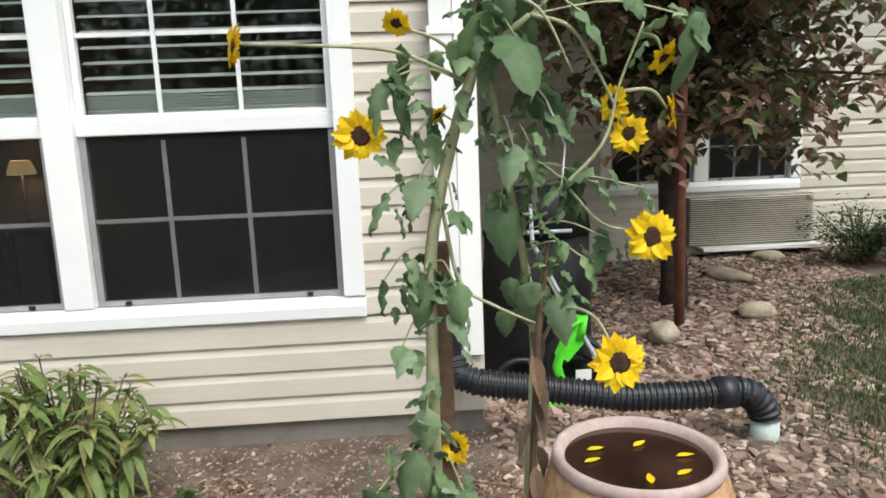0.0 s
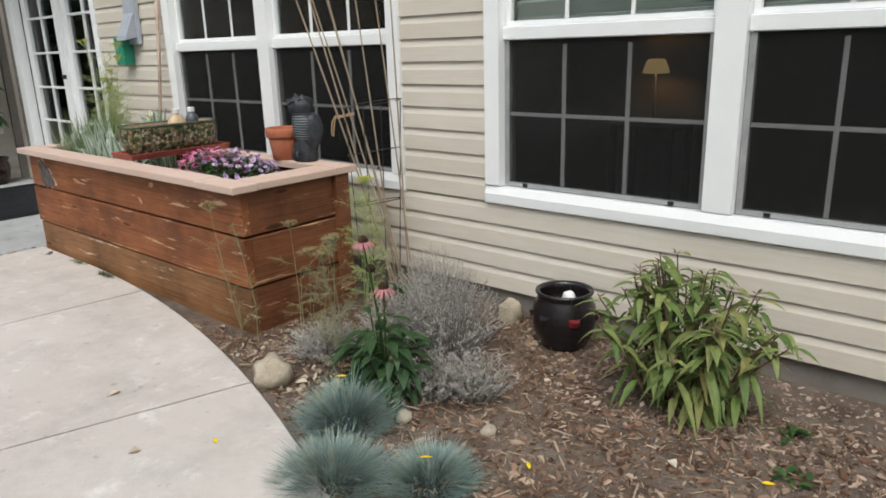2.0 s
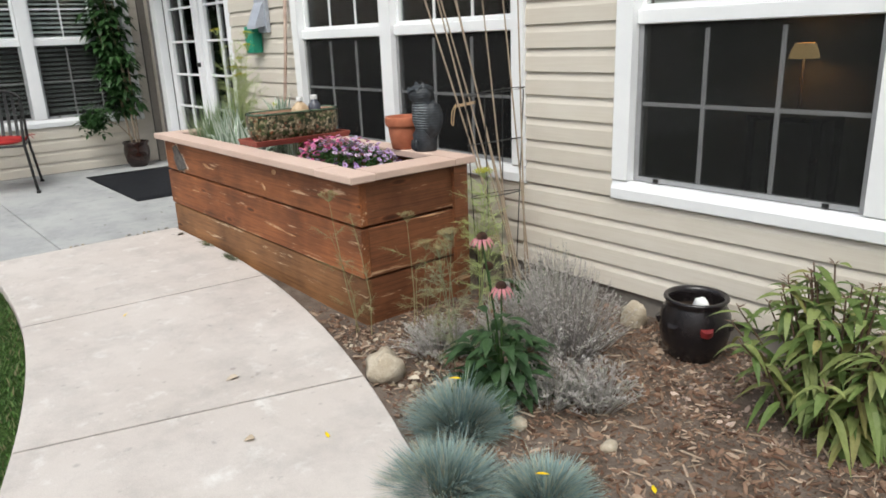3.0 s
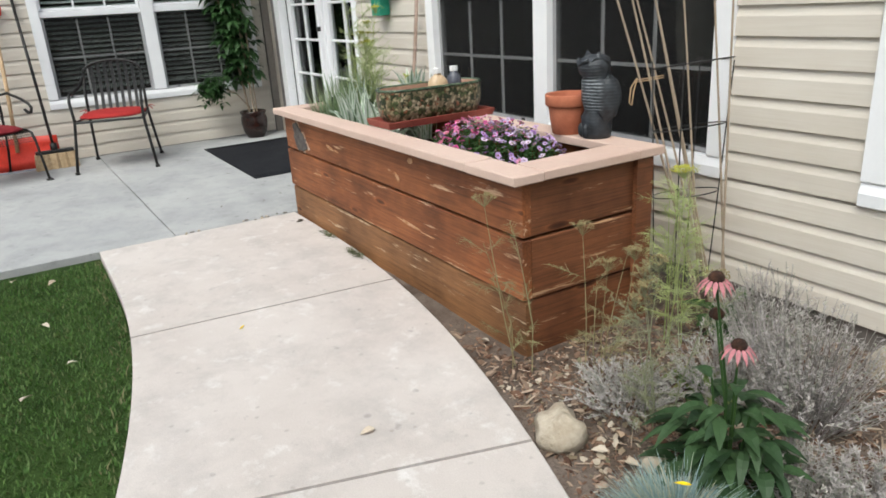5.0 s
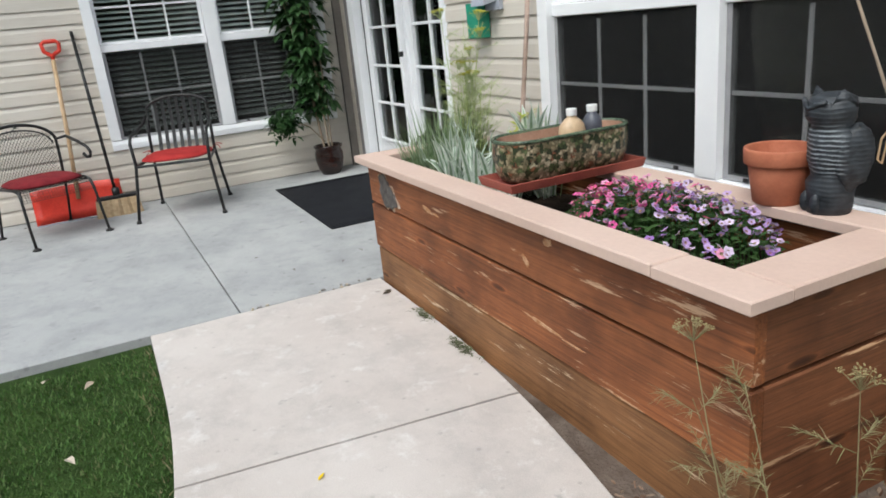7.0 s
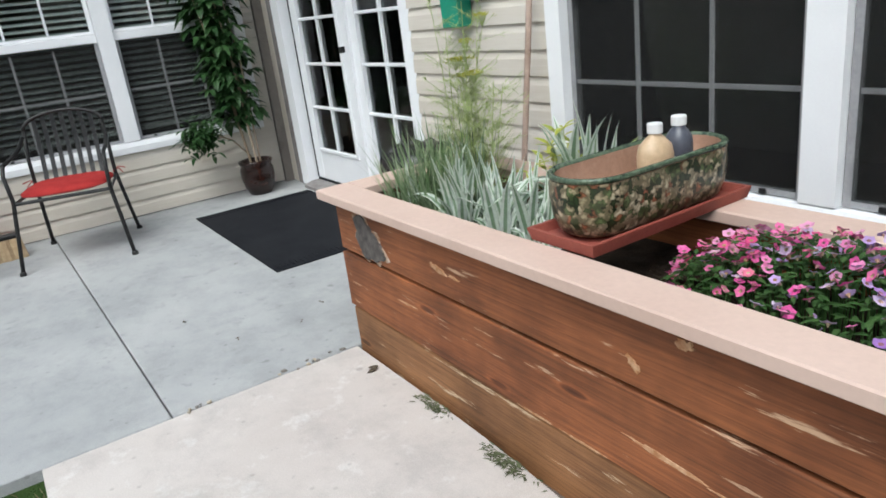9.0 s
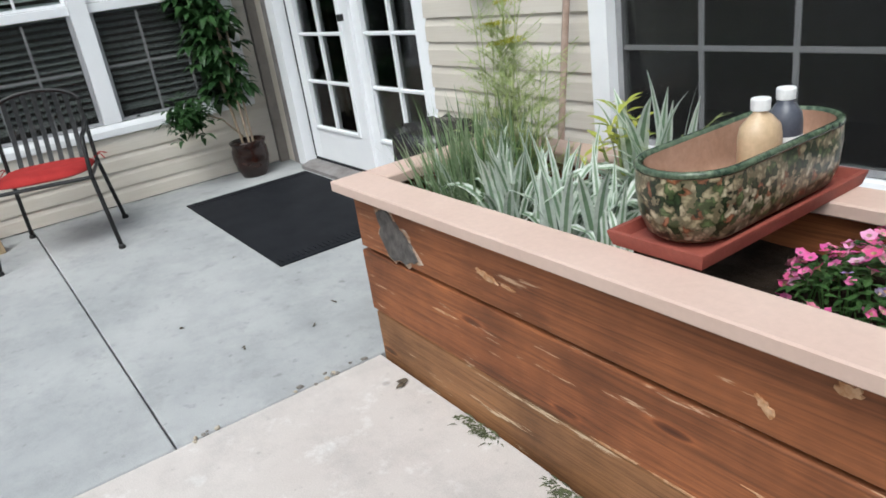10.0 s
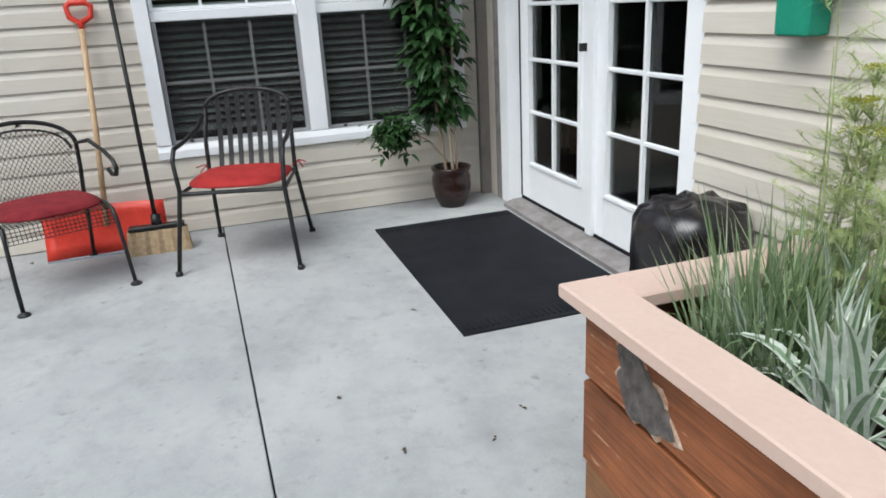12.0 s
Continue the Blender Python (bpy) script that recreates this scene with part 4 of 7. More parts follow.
def mesh_chair():
    ch = thing("patio_armchair", "black wrought-iron armchair with mesh back and dark red cushion", "armchair", "patio chairs", at=(-8.19, 0.41, 0.0), turn=-66.0)
    for sx in (-1, 1):
        a = Acc()
        a.tube([(sx * 0.265, 0.32, 0.01), (sx * 0.262, 0.29, 0.15), (sx * 0.255, 0.26, 0.34), (sx * 0.25, 0.235, 0.40), (sx * 0.25, 0.15, 0.415), (sx * 0.25, -0.22, 0.40)], 0.0105, 8)
        leg = part("front_leg", a, BLACKMETAL, ch, smooth=True)
        a = Acc()
        a.lathe([(0.03, 0.0), (0.03, 0.008), (0.012, 0.02)], 12, (sx * 0.265, 0.325, 0.0))
        part("foot_cap", a, BLACKMETAL, leg, "flat round foot")
        a = Acc()
        a.tube([(sx * 0.26, -0.34, 0.01), (sx * 0.255, -0.27, 0.20), (sx * 0.25, -0.22, 0.40)], 0.0105, 8)
        leg = part("back_leg", a, BLACKMETAL, ch, smooth=True)
        a = Acc()
        a.lathe([(0.03, 0.0), (0.03, 0.008), (0.012, 0.02)], 12, (sx * 0.26, -0.345, 0.0))
        part("foot_cap", a, BLACKMETAL, leg, "flat round foot")
        a = Acc()
        a.tube([(sx * 0.25, -0.22, 0.40), (sx * 0.27, -0.25, 0.55), (sx * 0.28, -0.27, 0.68), (sx * 0.315, -0.16, 0.70), (sx * 0.335, 0.0, 0.655), (sx * 0.335, 0.12, 0.62), (sx * 0.332, 0.165, 0.585), (sx * 0.33, 0.15, 0.55), (sx * 0.325, 0.10, 0.545), (sx * 0.32, 0.07, 0.57)], 0.012, 8)
        part("arm", a, BLACKMETAL, ch, "scrolled iron arm", smooth=True)
    a = Acc()
    a.tube([(0.28 * math.cos(q), -0.27 - 0.05 * math.sin(q), 0.68 + 0.145 * math.sin(q)) for q in [math.pi * i / 16 for i in range(17)]], 0.012, 8)
    part("top_rail", a, BLACKMETAL, ch, smooth=True)
    a = Acc()
    a.tube([(0.25 * math.cos(q), -0.265 - 0.045 * math.sin(q), 0.655 + 0.13 * math.sin(q)) for q in [math.pi * i / 16 for i in range(17)]], 0.006, 6)
    part("inner_rail", a, BLACKMETAL, ch, smooth=True)
    a = Acc()

    def back(u, v):
        half = 0.245 + 0.03 * v
        top = 0.66 + 0.13 * math.sqrt(max(0.0, 1 - u * u))
        return (u * half, -0.225 - 0.045 * v - 0.04 * (1 - u * u), 0.40 + (top - 0.40) * v)

    for k in range(-22, 45):
        for s in (1, -1):
            seg = []
            for i in range(9):
                u, v = -1 + k / 11.0 + i / 8.0, i / 8.0
                u = u if s > 0 else -u
                if abs(u) <= 1:
                    seg.append(back(u, v))
            if len(seg) > 1:
                a.tube(seg, 0.0019, 4)
    part("mesh_back", a, BLACKMETAL, ch, "expanded metal mesh")
    a = Acc()
    for k in range(25):
        x = -0.24 + 0.48 * k / 24
        a.tube([(x, -0.22, 0.40), (x, 0.235, 0.405), (x, 0.265, 0.33)], 0.0022, 4)
    for k in range(16):
        y = -0.21 + 0.44 * k / 15
        a.tube([(-0.245, y, 0.402), (0.245, y, 0.402)], 0.0022, 4)
    for k in range(4):
        a.tube([(-0.25, 0.245 + 0.006 * k, 0.385 - 0.018 * k), (0.25, 0.245 + 0.006 * k, 0.385 - 0.018 * k)], 0.0022, 4)
    part("mesh_seat", a, BLACKMETAL, ch, "expanded metal mesh")
    a = Acc()
    for k in range(5):
        q = k * 1.3
        a.leaf((-0.05 + 0.02 * k, -0.30, 0.80), (math.cos(q), -0.3, math.sin(q) * 0.6), 0.05, 0.025, 0.1, 0.2)
    part("leaf_ornament", a, BLACKMETAL, ch, "small iron leaf ornament")
    cushion(ch, CUSHION2, 0.245, 0.235, 0.408, 0.036, 0.005)
    return ch


slat_chair()
mesh_chair()


def snow_shovel():
    s = thing("snow_shovel", "red plastic snow shovel with wooden shaft leaning on the wall", "shovel", at=(-8.615, 0.60, 0.0))
    a = Acc()
    n = 10
    p = []
    for i in range(n + 1):
        u = -0.335 + 0.67 * i / n
        for j in range(5):
            v = j / 4
            x = -0.075 * v - 0.03 * math.sin(math.pi * v) + 0.03 * (u / 0.335) ** 2 + (0.007 if i % 2 else -0.004) * (1 - v)
            p.append((x, u, 0.012 + 0.275 * v - 0.01 * (u / 0.335) ** 2 * v))
    top = len(p)
    p += [(x - 0.006, y, z) for x, y, z in p]
    f = []
    for i in range(n):
        for j in range(4):
            q = (i * 5 + j, (i + 1) * 5 + j, (i + 1) * 5 + j + 1, i * 5 + j + 1)
            f += [q, tuple(top + k for k in q[::-1])]
    f += [(i * 5, top + i * 5, top + (i + 1) * 5, (i + 1) * 5) for i in range(n)] + [((i + 1) * 5 + 4, top + (i + 1) * 5 + 4, top + i * 5 + 4, i * 5 + 4) for i in range(n)]
    f += [(j, j + 1, top + j + 1, top + j) for j in range(4)] + [(n * 5 + j + 1, n * 5 + j, top + n * 5 + j, top + n * 5 + j + 1) for j in range(4)]
    a.put(p, f)
    blade = part("blade", a, REDPLASTIC, s, smooth=True)
    box_part("wear_strip", -0.012, 0.034, -0.335, 0.335, 0.0, 0.011, FEEDGREY, blade, "metal wear strip")
    a = Acc()
    a.tube([(-0.06, 0.0, 0.16), (-0.13, 0.04, 0.70), (-0.185, 0.07, 1.27)], 0.0165, 10)
    part("shaft", a, HANDLEWOOD, s, "pale wooden shaft", smooth=True)
    a = Acc()
    a.tube([(-0.185, 0.07, 1.25), (-0.190, 0.072, 1.30), (-0.192, 0.02, 1.335), (-0.196, 0.012, 1.39), (-0.197, 0.035, 1.41), (-0.197, 0.115, 1.41), (-0.196, 0.138, 1.39), (-0.192, 0.13, 1.335), (-0.190, 0.072, 1.30)], 0.016, 8)
    part("grip", a, REDPLASTIC, s, "red plastic D-shaped grip", smooth=True)


def push_broom():
    b = thing("push_broom", "push broom with black handle and straw-coloured bristles", "broom", at=(-8.535, 0.885, 0.0))
    a = Acc()
    n = 14
    p = []
    for i in range(n + 1):
        u = -0.165 + 0.33 * i / n
        w = 0.045 + 0.008 * math.sin(i * 2.1)
        p += [(-w - 0.012, u * 1.08, 0.0), (w + 0.012, u * 1.08, 0.0), (w - 0.01, u, 0.135), (-w + 0.01, u, 0.135)]
    a.put(p, [(4 * i + j, 4 * i + (j + 1) % 4, 4 * i + 4 + (j + 1) % 4, 4 * i + 4 + j) for i in range(n) for j in range(4)] + [(3, 2, 1, 0), tuple(range(4 * n, 4 * n + 4))])
    part("bristles", a, BRISTLE, b)
    box_part("block", -0.03, 0.03, -0.155, 0.155, 0.136, 0.165, BLACKMETAL, b, "black broom block", c=0.006)
    a = Acc()
    a.tube([(0, 0, 0.16), (-0.02, 0.003, 0.22)], 0.03, 10)
    part("socket", a, BLACKMETAL, b, smooth=True)
    a = Acc()
    a.tube([(-0.01, 0.0, 0.18), (-0.15, -0.02, 0.85), (-0.29, -0.04, 1.47)], 0.013, 10)
    part("handle", a, BLACKMETAL, b, "long black handle", smooth=True)


snow_shovel()
push_broom()

a = Acc()
a.box(-8.307, -6.705, 2.135, 3.022, 0.0, 0.009, c=0.003)
mat_ = one("door_mat", a, RUBBER, "black ribbed rubber mat lying before the door", "mat")
a = Acc()
a.box(-0.035, 0.035, 0.0, 0.012, 0.009, 0.013)
rib = a.mesh("rib", RUBBER)
for k in range(30):
    for x in (-8.245, -6.775):
        part("rib", rib, None, mat_).location = (x, 2.16 + 0.835 * k / 29, 0)


def potted_plant():
    p = thing("potted_plant", "tall leafy plant in a glazed brown pot against the window", "potted plant", at=(-8.63, 2.755, 0.0))
    a = Acc()
    a.lathe([(0.02, 0.0), (0.085, 0.0), (0.09, 0.012), (0.115, 0.06), (0.132, 0.14), (0.13, 0.2), (0.118, 0.235), (0.13, 0.25), (0.134, 0.268), (0.122, 0.272), (0.11, 0.262), (0.108, 0.235)], 30)
    part("pot", a, BROWNPOT, p, smooth=True)
    a = Acc()
    a.lathe([(0.11, 0.0), (0.108, 0.008), (0.02, 0.012)], 20, (0, 0, 0.232))
    part("soil", a, DARKSOIL, p)
    r = random.Random(8)
    stems, leaves = Acc(), Acc()
    for k in range(5):
        q = k * 1.26
        base = Vector((0.04 * math.cos(q), 0.04 * math.sin(q), 0.24))
        tip = Vector((-0.10 + 0.06 * math.cos(q), -0.10 + 0.10 * math.sin(q), 1.95 - 0.1 * k))
        mid_ = (base + tip) / 2 + Vector((0.03 * math.sin(q), 0.03, 0))
        stems.tube([base, mid_, tip], [0.010, 0.008, 0.004], 6)
        for i in range(56):
            t = 0.24 + 0.76 * (i / 56)
            c = base.lerp(tip, t) + Vector((r.uniform(-0.05, 0.05), r.uniform(-0.05, 0.05), 0))
            an = r.uniform(0, math.tau)
            c += Vector((math.cos(an), math.sin(an), 0)) * r.uniform(0.01, 0.115)
            for z in range(3):
                b = an + (z - 1) * 0.8
                leaves.leaf(c, (math.cos(b), math.sin(b), r.uniform(-0.5, 0.55)), r.uniform(0.07, 0.135), r.uniform(0.046, 0.072), 0.55, 0.2, 4)
    branch = [(0.0, -0.02, 0.30), (0.03, -0.15, 0.46), (0.04, -0.30, 0.54), (0.03, -0.40, 0.52)]
    stems.tube(branch, [0.007, 0.006, 0.005, 0.003], 6)
    for i in range(420):
        c = Vector((0.04 + r.gauss(0, 0.055), -0.375 + r.gauss(0, 0.062), 0.53 + r.gauss(0, 0.058)))
        an = r.uniform(0, math.tau)
        leaves.leaf(c, (math.cos(an), math.sin(an), r.uniform(-0.5, 0.6)), r.uniform(0.05, 0.09), r.uniform(0.03, 0.045), 0.5, 0.2, 4)
    part("stem", stems, CANE, p)
    part("foliage", leaves, VINELEAF, p, "dark green pointed leaves")


potted_plant()


def lidded_bin():
    b = thing("black_bin", "low black bin covered with shiny plastic beside the planter", "bin", at=(-6.17, 2.80, 0.0))
    a = Acc()
    prof = [(0.02, 0.0), (0.15, 0.0), (0.157, 0.02), (0.17, 0.30), (0.178, 0.50), (0.183, 0.55)]
    a.lathe(prof, 28)
    part("body", a, DARKCOVER, b, smooth=True)
    a = Acc()
    n, prof = 56, [(0.186, 0.30), (0.197, 0.36), (0.194, 0.43), (0.201, 0.49), (0.197, 0.55), (0.178, 0.592), (0.14, 0.612), (0.09, 0.622), (0.04, 0.626), (0.006, 0.627)]
    p, f = [], []
    for i, (r_, z) in enumerate(prof):
        for k in range(n):
            q = math.tau * k / n
            d = Vector((math.cos(q), math.sin(q), 0))
            fold = noise.noise(d * 3.2 + Vector((0, 0, z * 7))) * 0.6 + abs(noise.noise(d * 7.0 + Vector((3, 0, z * 13)))) * 0.7 - 0.2
            s = 1 + 0.10 * fold
            p.append((r_ * s * d.x, r_ * s * d.y, z + 0.028 * noise.noise(d * (r_ * 22) + Vector((1, 5, 0)))))
    for i in range(len(prof) - 1):
        f += [(i * n + k, i * n + (k + 1) % n, (i + 1) * n + (k + 1) % n, (i + 1) * n + k) for k in range(n)]
    f.append(tuple(range((len(prof) - 1) * n, len(prof) * n)))
    a.put(p, f)
    part("plastic_cover", a, BLACKPOT, b, "crumpled shiny black plastic", smooth=True)


lidded_bin()


def wall_feeder():
    w = thing("wall_dispenser", "green plastic pouch under a grey metal plate on the siding", "dispenser")
    box_part("back_plate", -5.915, -5.735, 2.985, 3.012, 1.30, 1.78, FEEDGREY, w, "grey metal plate", c=0.004)
    a = Acc()
    a.put([(x, y, z) for x in (-5.90, -5.76) for y, z in ((2.984, 1.52), (2.984, 1.35), (2.90, 1.33), (2.905, 1.36), (2.97, 1.50))],
          [(i, 5 + i, 5 + (i + 1) % 5, (i + 1) % 5) for i in range(5)] + [(4, 3, 2, 1, 0), (5, 6, 7, 8, 9)])
    part("chute", a, FEEDGREY, w)
    a = Acc()
    p = []
    for z, s in ((1.135, 0.9), (1.14, 1.0), (1.33, 1.06), (1.33, 0.98), (1.15, 0.92)):
        for cx, cy in ((-1, -1), (1, -1), (1, 1), (-1, 1)):
            p.append((-5.955 + cx * 0.066 * s, 2.972 + cy * 0.036 * s, z))
    a.put(p, [(i * 4 + k, i * 4 + (k + 1) % 4, i * 4 + 4 + (k + 1) % 4, i * 4 + 4 + k) for i in range(4) for k in range(4)] + [(3, 2, 1, 0), (16, 17, 18, 19)])
    part("pouch", a, FEEDGREEN, w, "green plastic pouch").location = (0, 0, 0.02)


wall_feeder()

# ---- things on the planter ----
def flower_pot():
    p = thing("flower_pot", "empty terracotta flower pot standing on the planter cap", "flower pot", at=(-3.622, 2.648, CZ))
    a = Acc()
    a.lathe([(0.02, 0.0), (0.074, 0.0), (0.078, 0.004), (0.097, 0.125), (0.095, 0.128)], 32, cap=(True, False))
    part("body", a, TERRA, p, smooth=True)
    a = Acc()
    a.lathe([(0.095, 0.122), (0.106, 0.122), (0.1085, 0.126), (0.1105, 0.166), (0.108, 0.170), (0.100, 0.170), (0.097, 0.165), (0.080, 0.02), (0.01, 0.018)], 32, cap=(False, True))
    part("rim", a, TERRA, p, "thick rolled rim", smooth=True)
    p.scale = (0.92, 0.92, 0.97)


def owl_decoy():
    a = Acc()
    rings = [(0.056, 0.056, 0.0, 0), (0.060, 0.060, 0.02, 0), (0.060, 0.060, 0.05, 0), (0.066, 0.062, 0.085, 0.002), (0.052, 0.054, 0.104, 0.004), (0.058, 0.060, 0.120, 0.006), (0.068, 0.066, 0.15, 0.008), (0.070, 0.067, 0.19, 0.006), (0.062, 0.060, 0.225, 0.002), (0.050, 0.052, 0.243, -0.006), (0.062, 0.064, 0.262, -0.012), (0.064, 0.066, 0.29, -0.014), (0.056, 0.055, 0.315, -0.008), (0.03, 0.03, 0.328, -0.006), (0.005, 0.005, 0.330, -0.004)]
    n = 40
    p = []
    for rx, ry, z, off in rings:
        for k in range(n):
            q = math.tau * k / n
            s = 1.0
            if 0.10 < z < 0.24:
                s += 0.05 * math.sin(z * 260 + 1.6 * math.sin(6 * q)) * (1 if math.cos(q) > -0.2 else 0.3)
            if 0.10 < z < 0.24 and abs(abs(q - math.pi) - 1.45) < 0.5:
                s += 0.13
            p.append((off * -1 + rx * s * math.cos(q), ry * s * math.sin(q), z))
    m = len(rings)
    f = [(i * n + k, i * n + (k + 1) % n, (i + 1) * n + (k + 1) % n, (i + 1) * n + k) for i in range(m - 1) for k in range(n)]
    f += [tuple(range(n))[::-1], tuple(range((m - 1) * n, m * n))]
    a.put(p, f)
    a.put([(0.066, -0.010, 0.285), (0.066, 0.010, 0.285), (0.062, 0.0, 0.262), (0.084, 0.0, 0.272)], [(0, 1, 3), (1, 2, 3), (2, 0, 3)])
    a.tube([(0.060, -0.05, 0.312), (0.072, -0.02, 0.300), (0.076, 0.0, 0.288), (0.072, 0.02, 0.300), (0.060, 0.05, 0.312)], [0.006, 0.008, 0.006, 0.008, 0.006], 6)
    for sy in (-1, 1):
        lump(a, (-0.026, sy * 0.060, 0.160), (0.052, 0.020, 0.090), 4, 14, 9, 0.2)
        lump(a, (0.046, sy * 0.027, 0.289), (0.018, 0.028, 0.027), 7, 14, 8, 0.1)
        lump(a, (0.056, sy * 0.024, 0.030), (0.014, 0.014, 0.030), 9, 10, 7, 0.1)
        a.put([(0.015, sy * 0.012, 0.318), (0.045, sy * 0.050, 0.300), (-0.030, sy * 0.056, 0.292), (0.020, sy * 0.062, 0.344)], [(0, 1, 3), (1, 2, 3), (2, 0, 3), (0, 2, 1)])
    me = a.mesh("owl_statue", OWLGREY, True)
    ob = tagged(new("owl_statue", me), "grey-black plastic owl decoy with pale barred breast", "owl statue")
    ob.matrix_basis = pose(-3.462, 2.655, CZ, 0, 0, -112)


def ceramic_trough():
    t = thing("ceramic_trough", "oblong mosaic-glazed ceramic trough standing in a clay tray", "planter trough", at=(-4.405, 2.425, CZ + 0.022))

    def loop(hw, hl, z, n=12):
        hw, hl = hw * 1.12, hl * 1.03
        r_ = hw * 0.96
        out = []
        for c, s0 in ((hl - r_, 0.0), (-(hl - r_), math.pi)):
            for i in range(n + 1):
                q = s0 + math.pi * i / n
                out.append((r_ * math.cos(q), c + r_ * math.sin(q), z))
        return out

    def skin(loops, first=False, last=False):
        b = Acc()
        n = len(loops[0])
        b.put([p for l in loops for p in l], [(i * n + k, i * n + (k + 1) % n, (i + 1) * n + (k + 1) % n, (i + 1) * n + k) for i in range(len(loops) - 1) for k in range(n)] + ([tuple(range(n))[::-1]] if first else []) + ([tuple(range((len(loops) - 1) * n, len(loops) * n))] if last else []))
        return b

    part("body", skin([loop(0.076, 0.243, 0.0), loop(0.088, 0.257, 0.012), loop(0.100, 0.271, 0.05), loop(0.104, 0.277, 0.10), loop(0.103, 0.276, 0.142)], True), MOSAIC, t, "glazed relief of leaves and fruit", smooth=True)
    part("rim", skin([loop(0.102, 0.275, 0.1425), loop(0.106, 0.279, 0.146), loop(0.106, 0.279, 0.153), loop(0.102, 0.275, 0.157), loop(0.094, 0.267, 0.156), loop(0.091, 0.264, 0.146)]), GREENGLAZE, t, "dark green glazed rim", smooth=True)
    part("inside", skin([loop(0.0875, 0.2605, 0.150), loop(0.080, 0.25, 0.09), loop(0.066, 0.23, 0.055), loop(0.02, 0.18, 0.05)], False, True), INNERCLAY, t, "bare clay inside", smooth=True)
    tr = thing("clay_tray", "rectangular red-brown clay tray under the trough", "tray", at=(-4.405, 2.428, CZ))
    a = Acc()
    hx, hy = 0.118, 0.305

    def rect(sx, sy, z):
        return [(-sx, -sy, z), (sx, -sy, z), (sx, sy, z), (-sx, sy, z)]

    ls = [rect(hx - 0.02, hy - 0.02, 0.001), rect(hx - 0.008, hy - 0.008, 0.001), rect(hx, hy, 0.03), rect(hx, hy, 0.034), rect(hx - 0.01, hy - 0.01, 0.034), rect(hx - 0.02, hy - 0.02, 0.012)]
    a.put([p for l in ls for p in l], [(i * 4 + k, i * 4 + (k + 1) % 4, i * 4 + 4 + (k + 1) % 4, i * 4 + 4 + k) for i in range(5) for k in range(4)] + [(3, 2, 1, 0), (20, 21, 22, 23)])
    part("basin", a, TRAY, tr)
    for i in range(3):
        box_part("support_rib", -0.06, 0.06, -0.2 + 0.18 * i, -0.16 + 0.18 * i, 0.0125, 0.0215, TRAY, tr)


def bottles():
    j = thing("plastic_jug", "tan plastic jug with white cap standing in the trough", "jug", at=(-4.395, 2.470, CZ + 0.0725))
    a = Acc()
    a.lathe([(0.02, 0.0), (0.05, 0.0), (0.055, 0.006), (0.055, 0.095), (0.050, 0.118), (0.030, 0.138), (0.019, 0.146), (0.018, 0.155)], 24, (0, 0, 0), 0.75, 1.0)
    part("body", a, JUG, j, smooth=True)
    a = Acc()
    a.lathe([(0.020, 0.152), (0.0205, 0.174), (0.019, 0.177)], 20)
    part("cap", a, CAPWHITE, j, "white screw cap")
    b = thing("plastic_bottle", "dark blue plastic bottle with white cap in the trough", "bottle", at=(-4.395, 2.565, CZ + 0.0725))
    a = Acc()
    a.lathe([(0.02, 0.0), (0.034, 0.0), (0.037, 0.006), (0.037, 0.105), (0.034, 0.125), (0.024, 0.141), (0.018, 0.147), (0.018, 0.157)], 24)
    part("body", a, BOTTLE, b, smooth=True)
    a = Acc()
    a.lathe([(0.0375, 0.03), (0.038, 0.032), (0.038, 0.075), (0.0375, 0.077)], 24)
    part("label", a, CAPWHITE, b, "white wrap label")
    a = Acc()
    a.lathe([(0.020, 0.155), (0.0205, 0.177), (0.019, 0.180)], 20)
    part("cap", a, CAPWHITE, b, "white screw cap")


flower_pot()
owl_decoy()
ceramic_trough()
bottles()


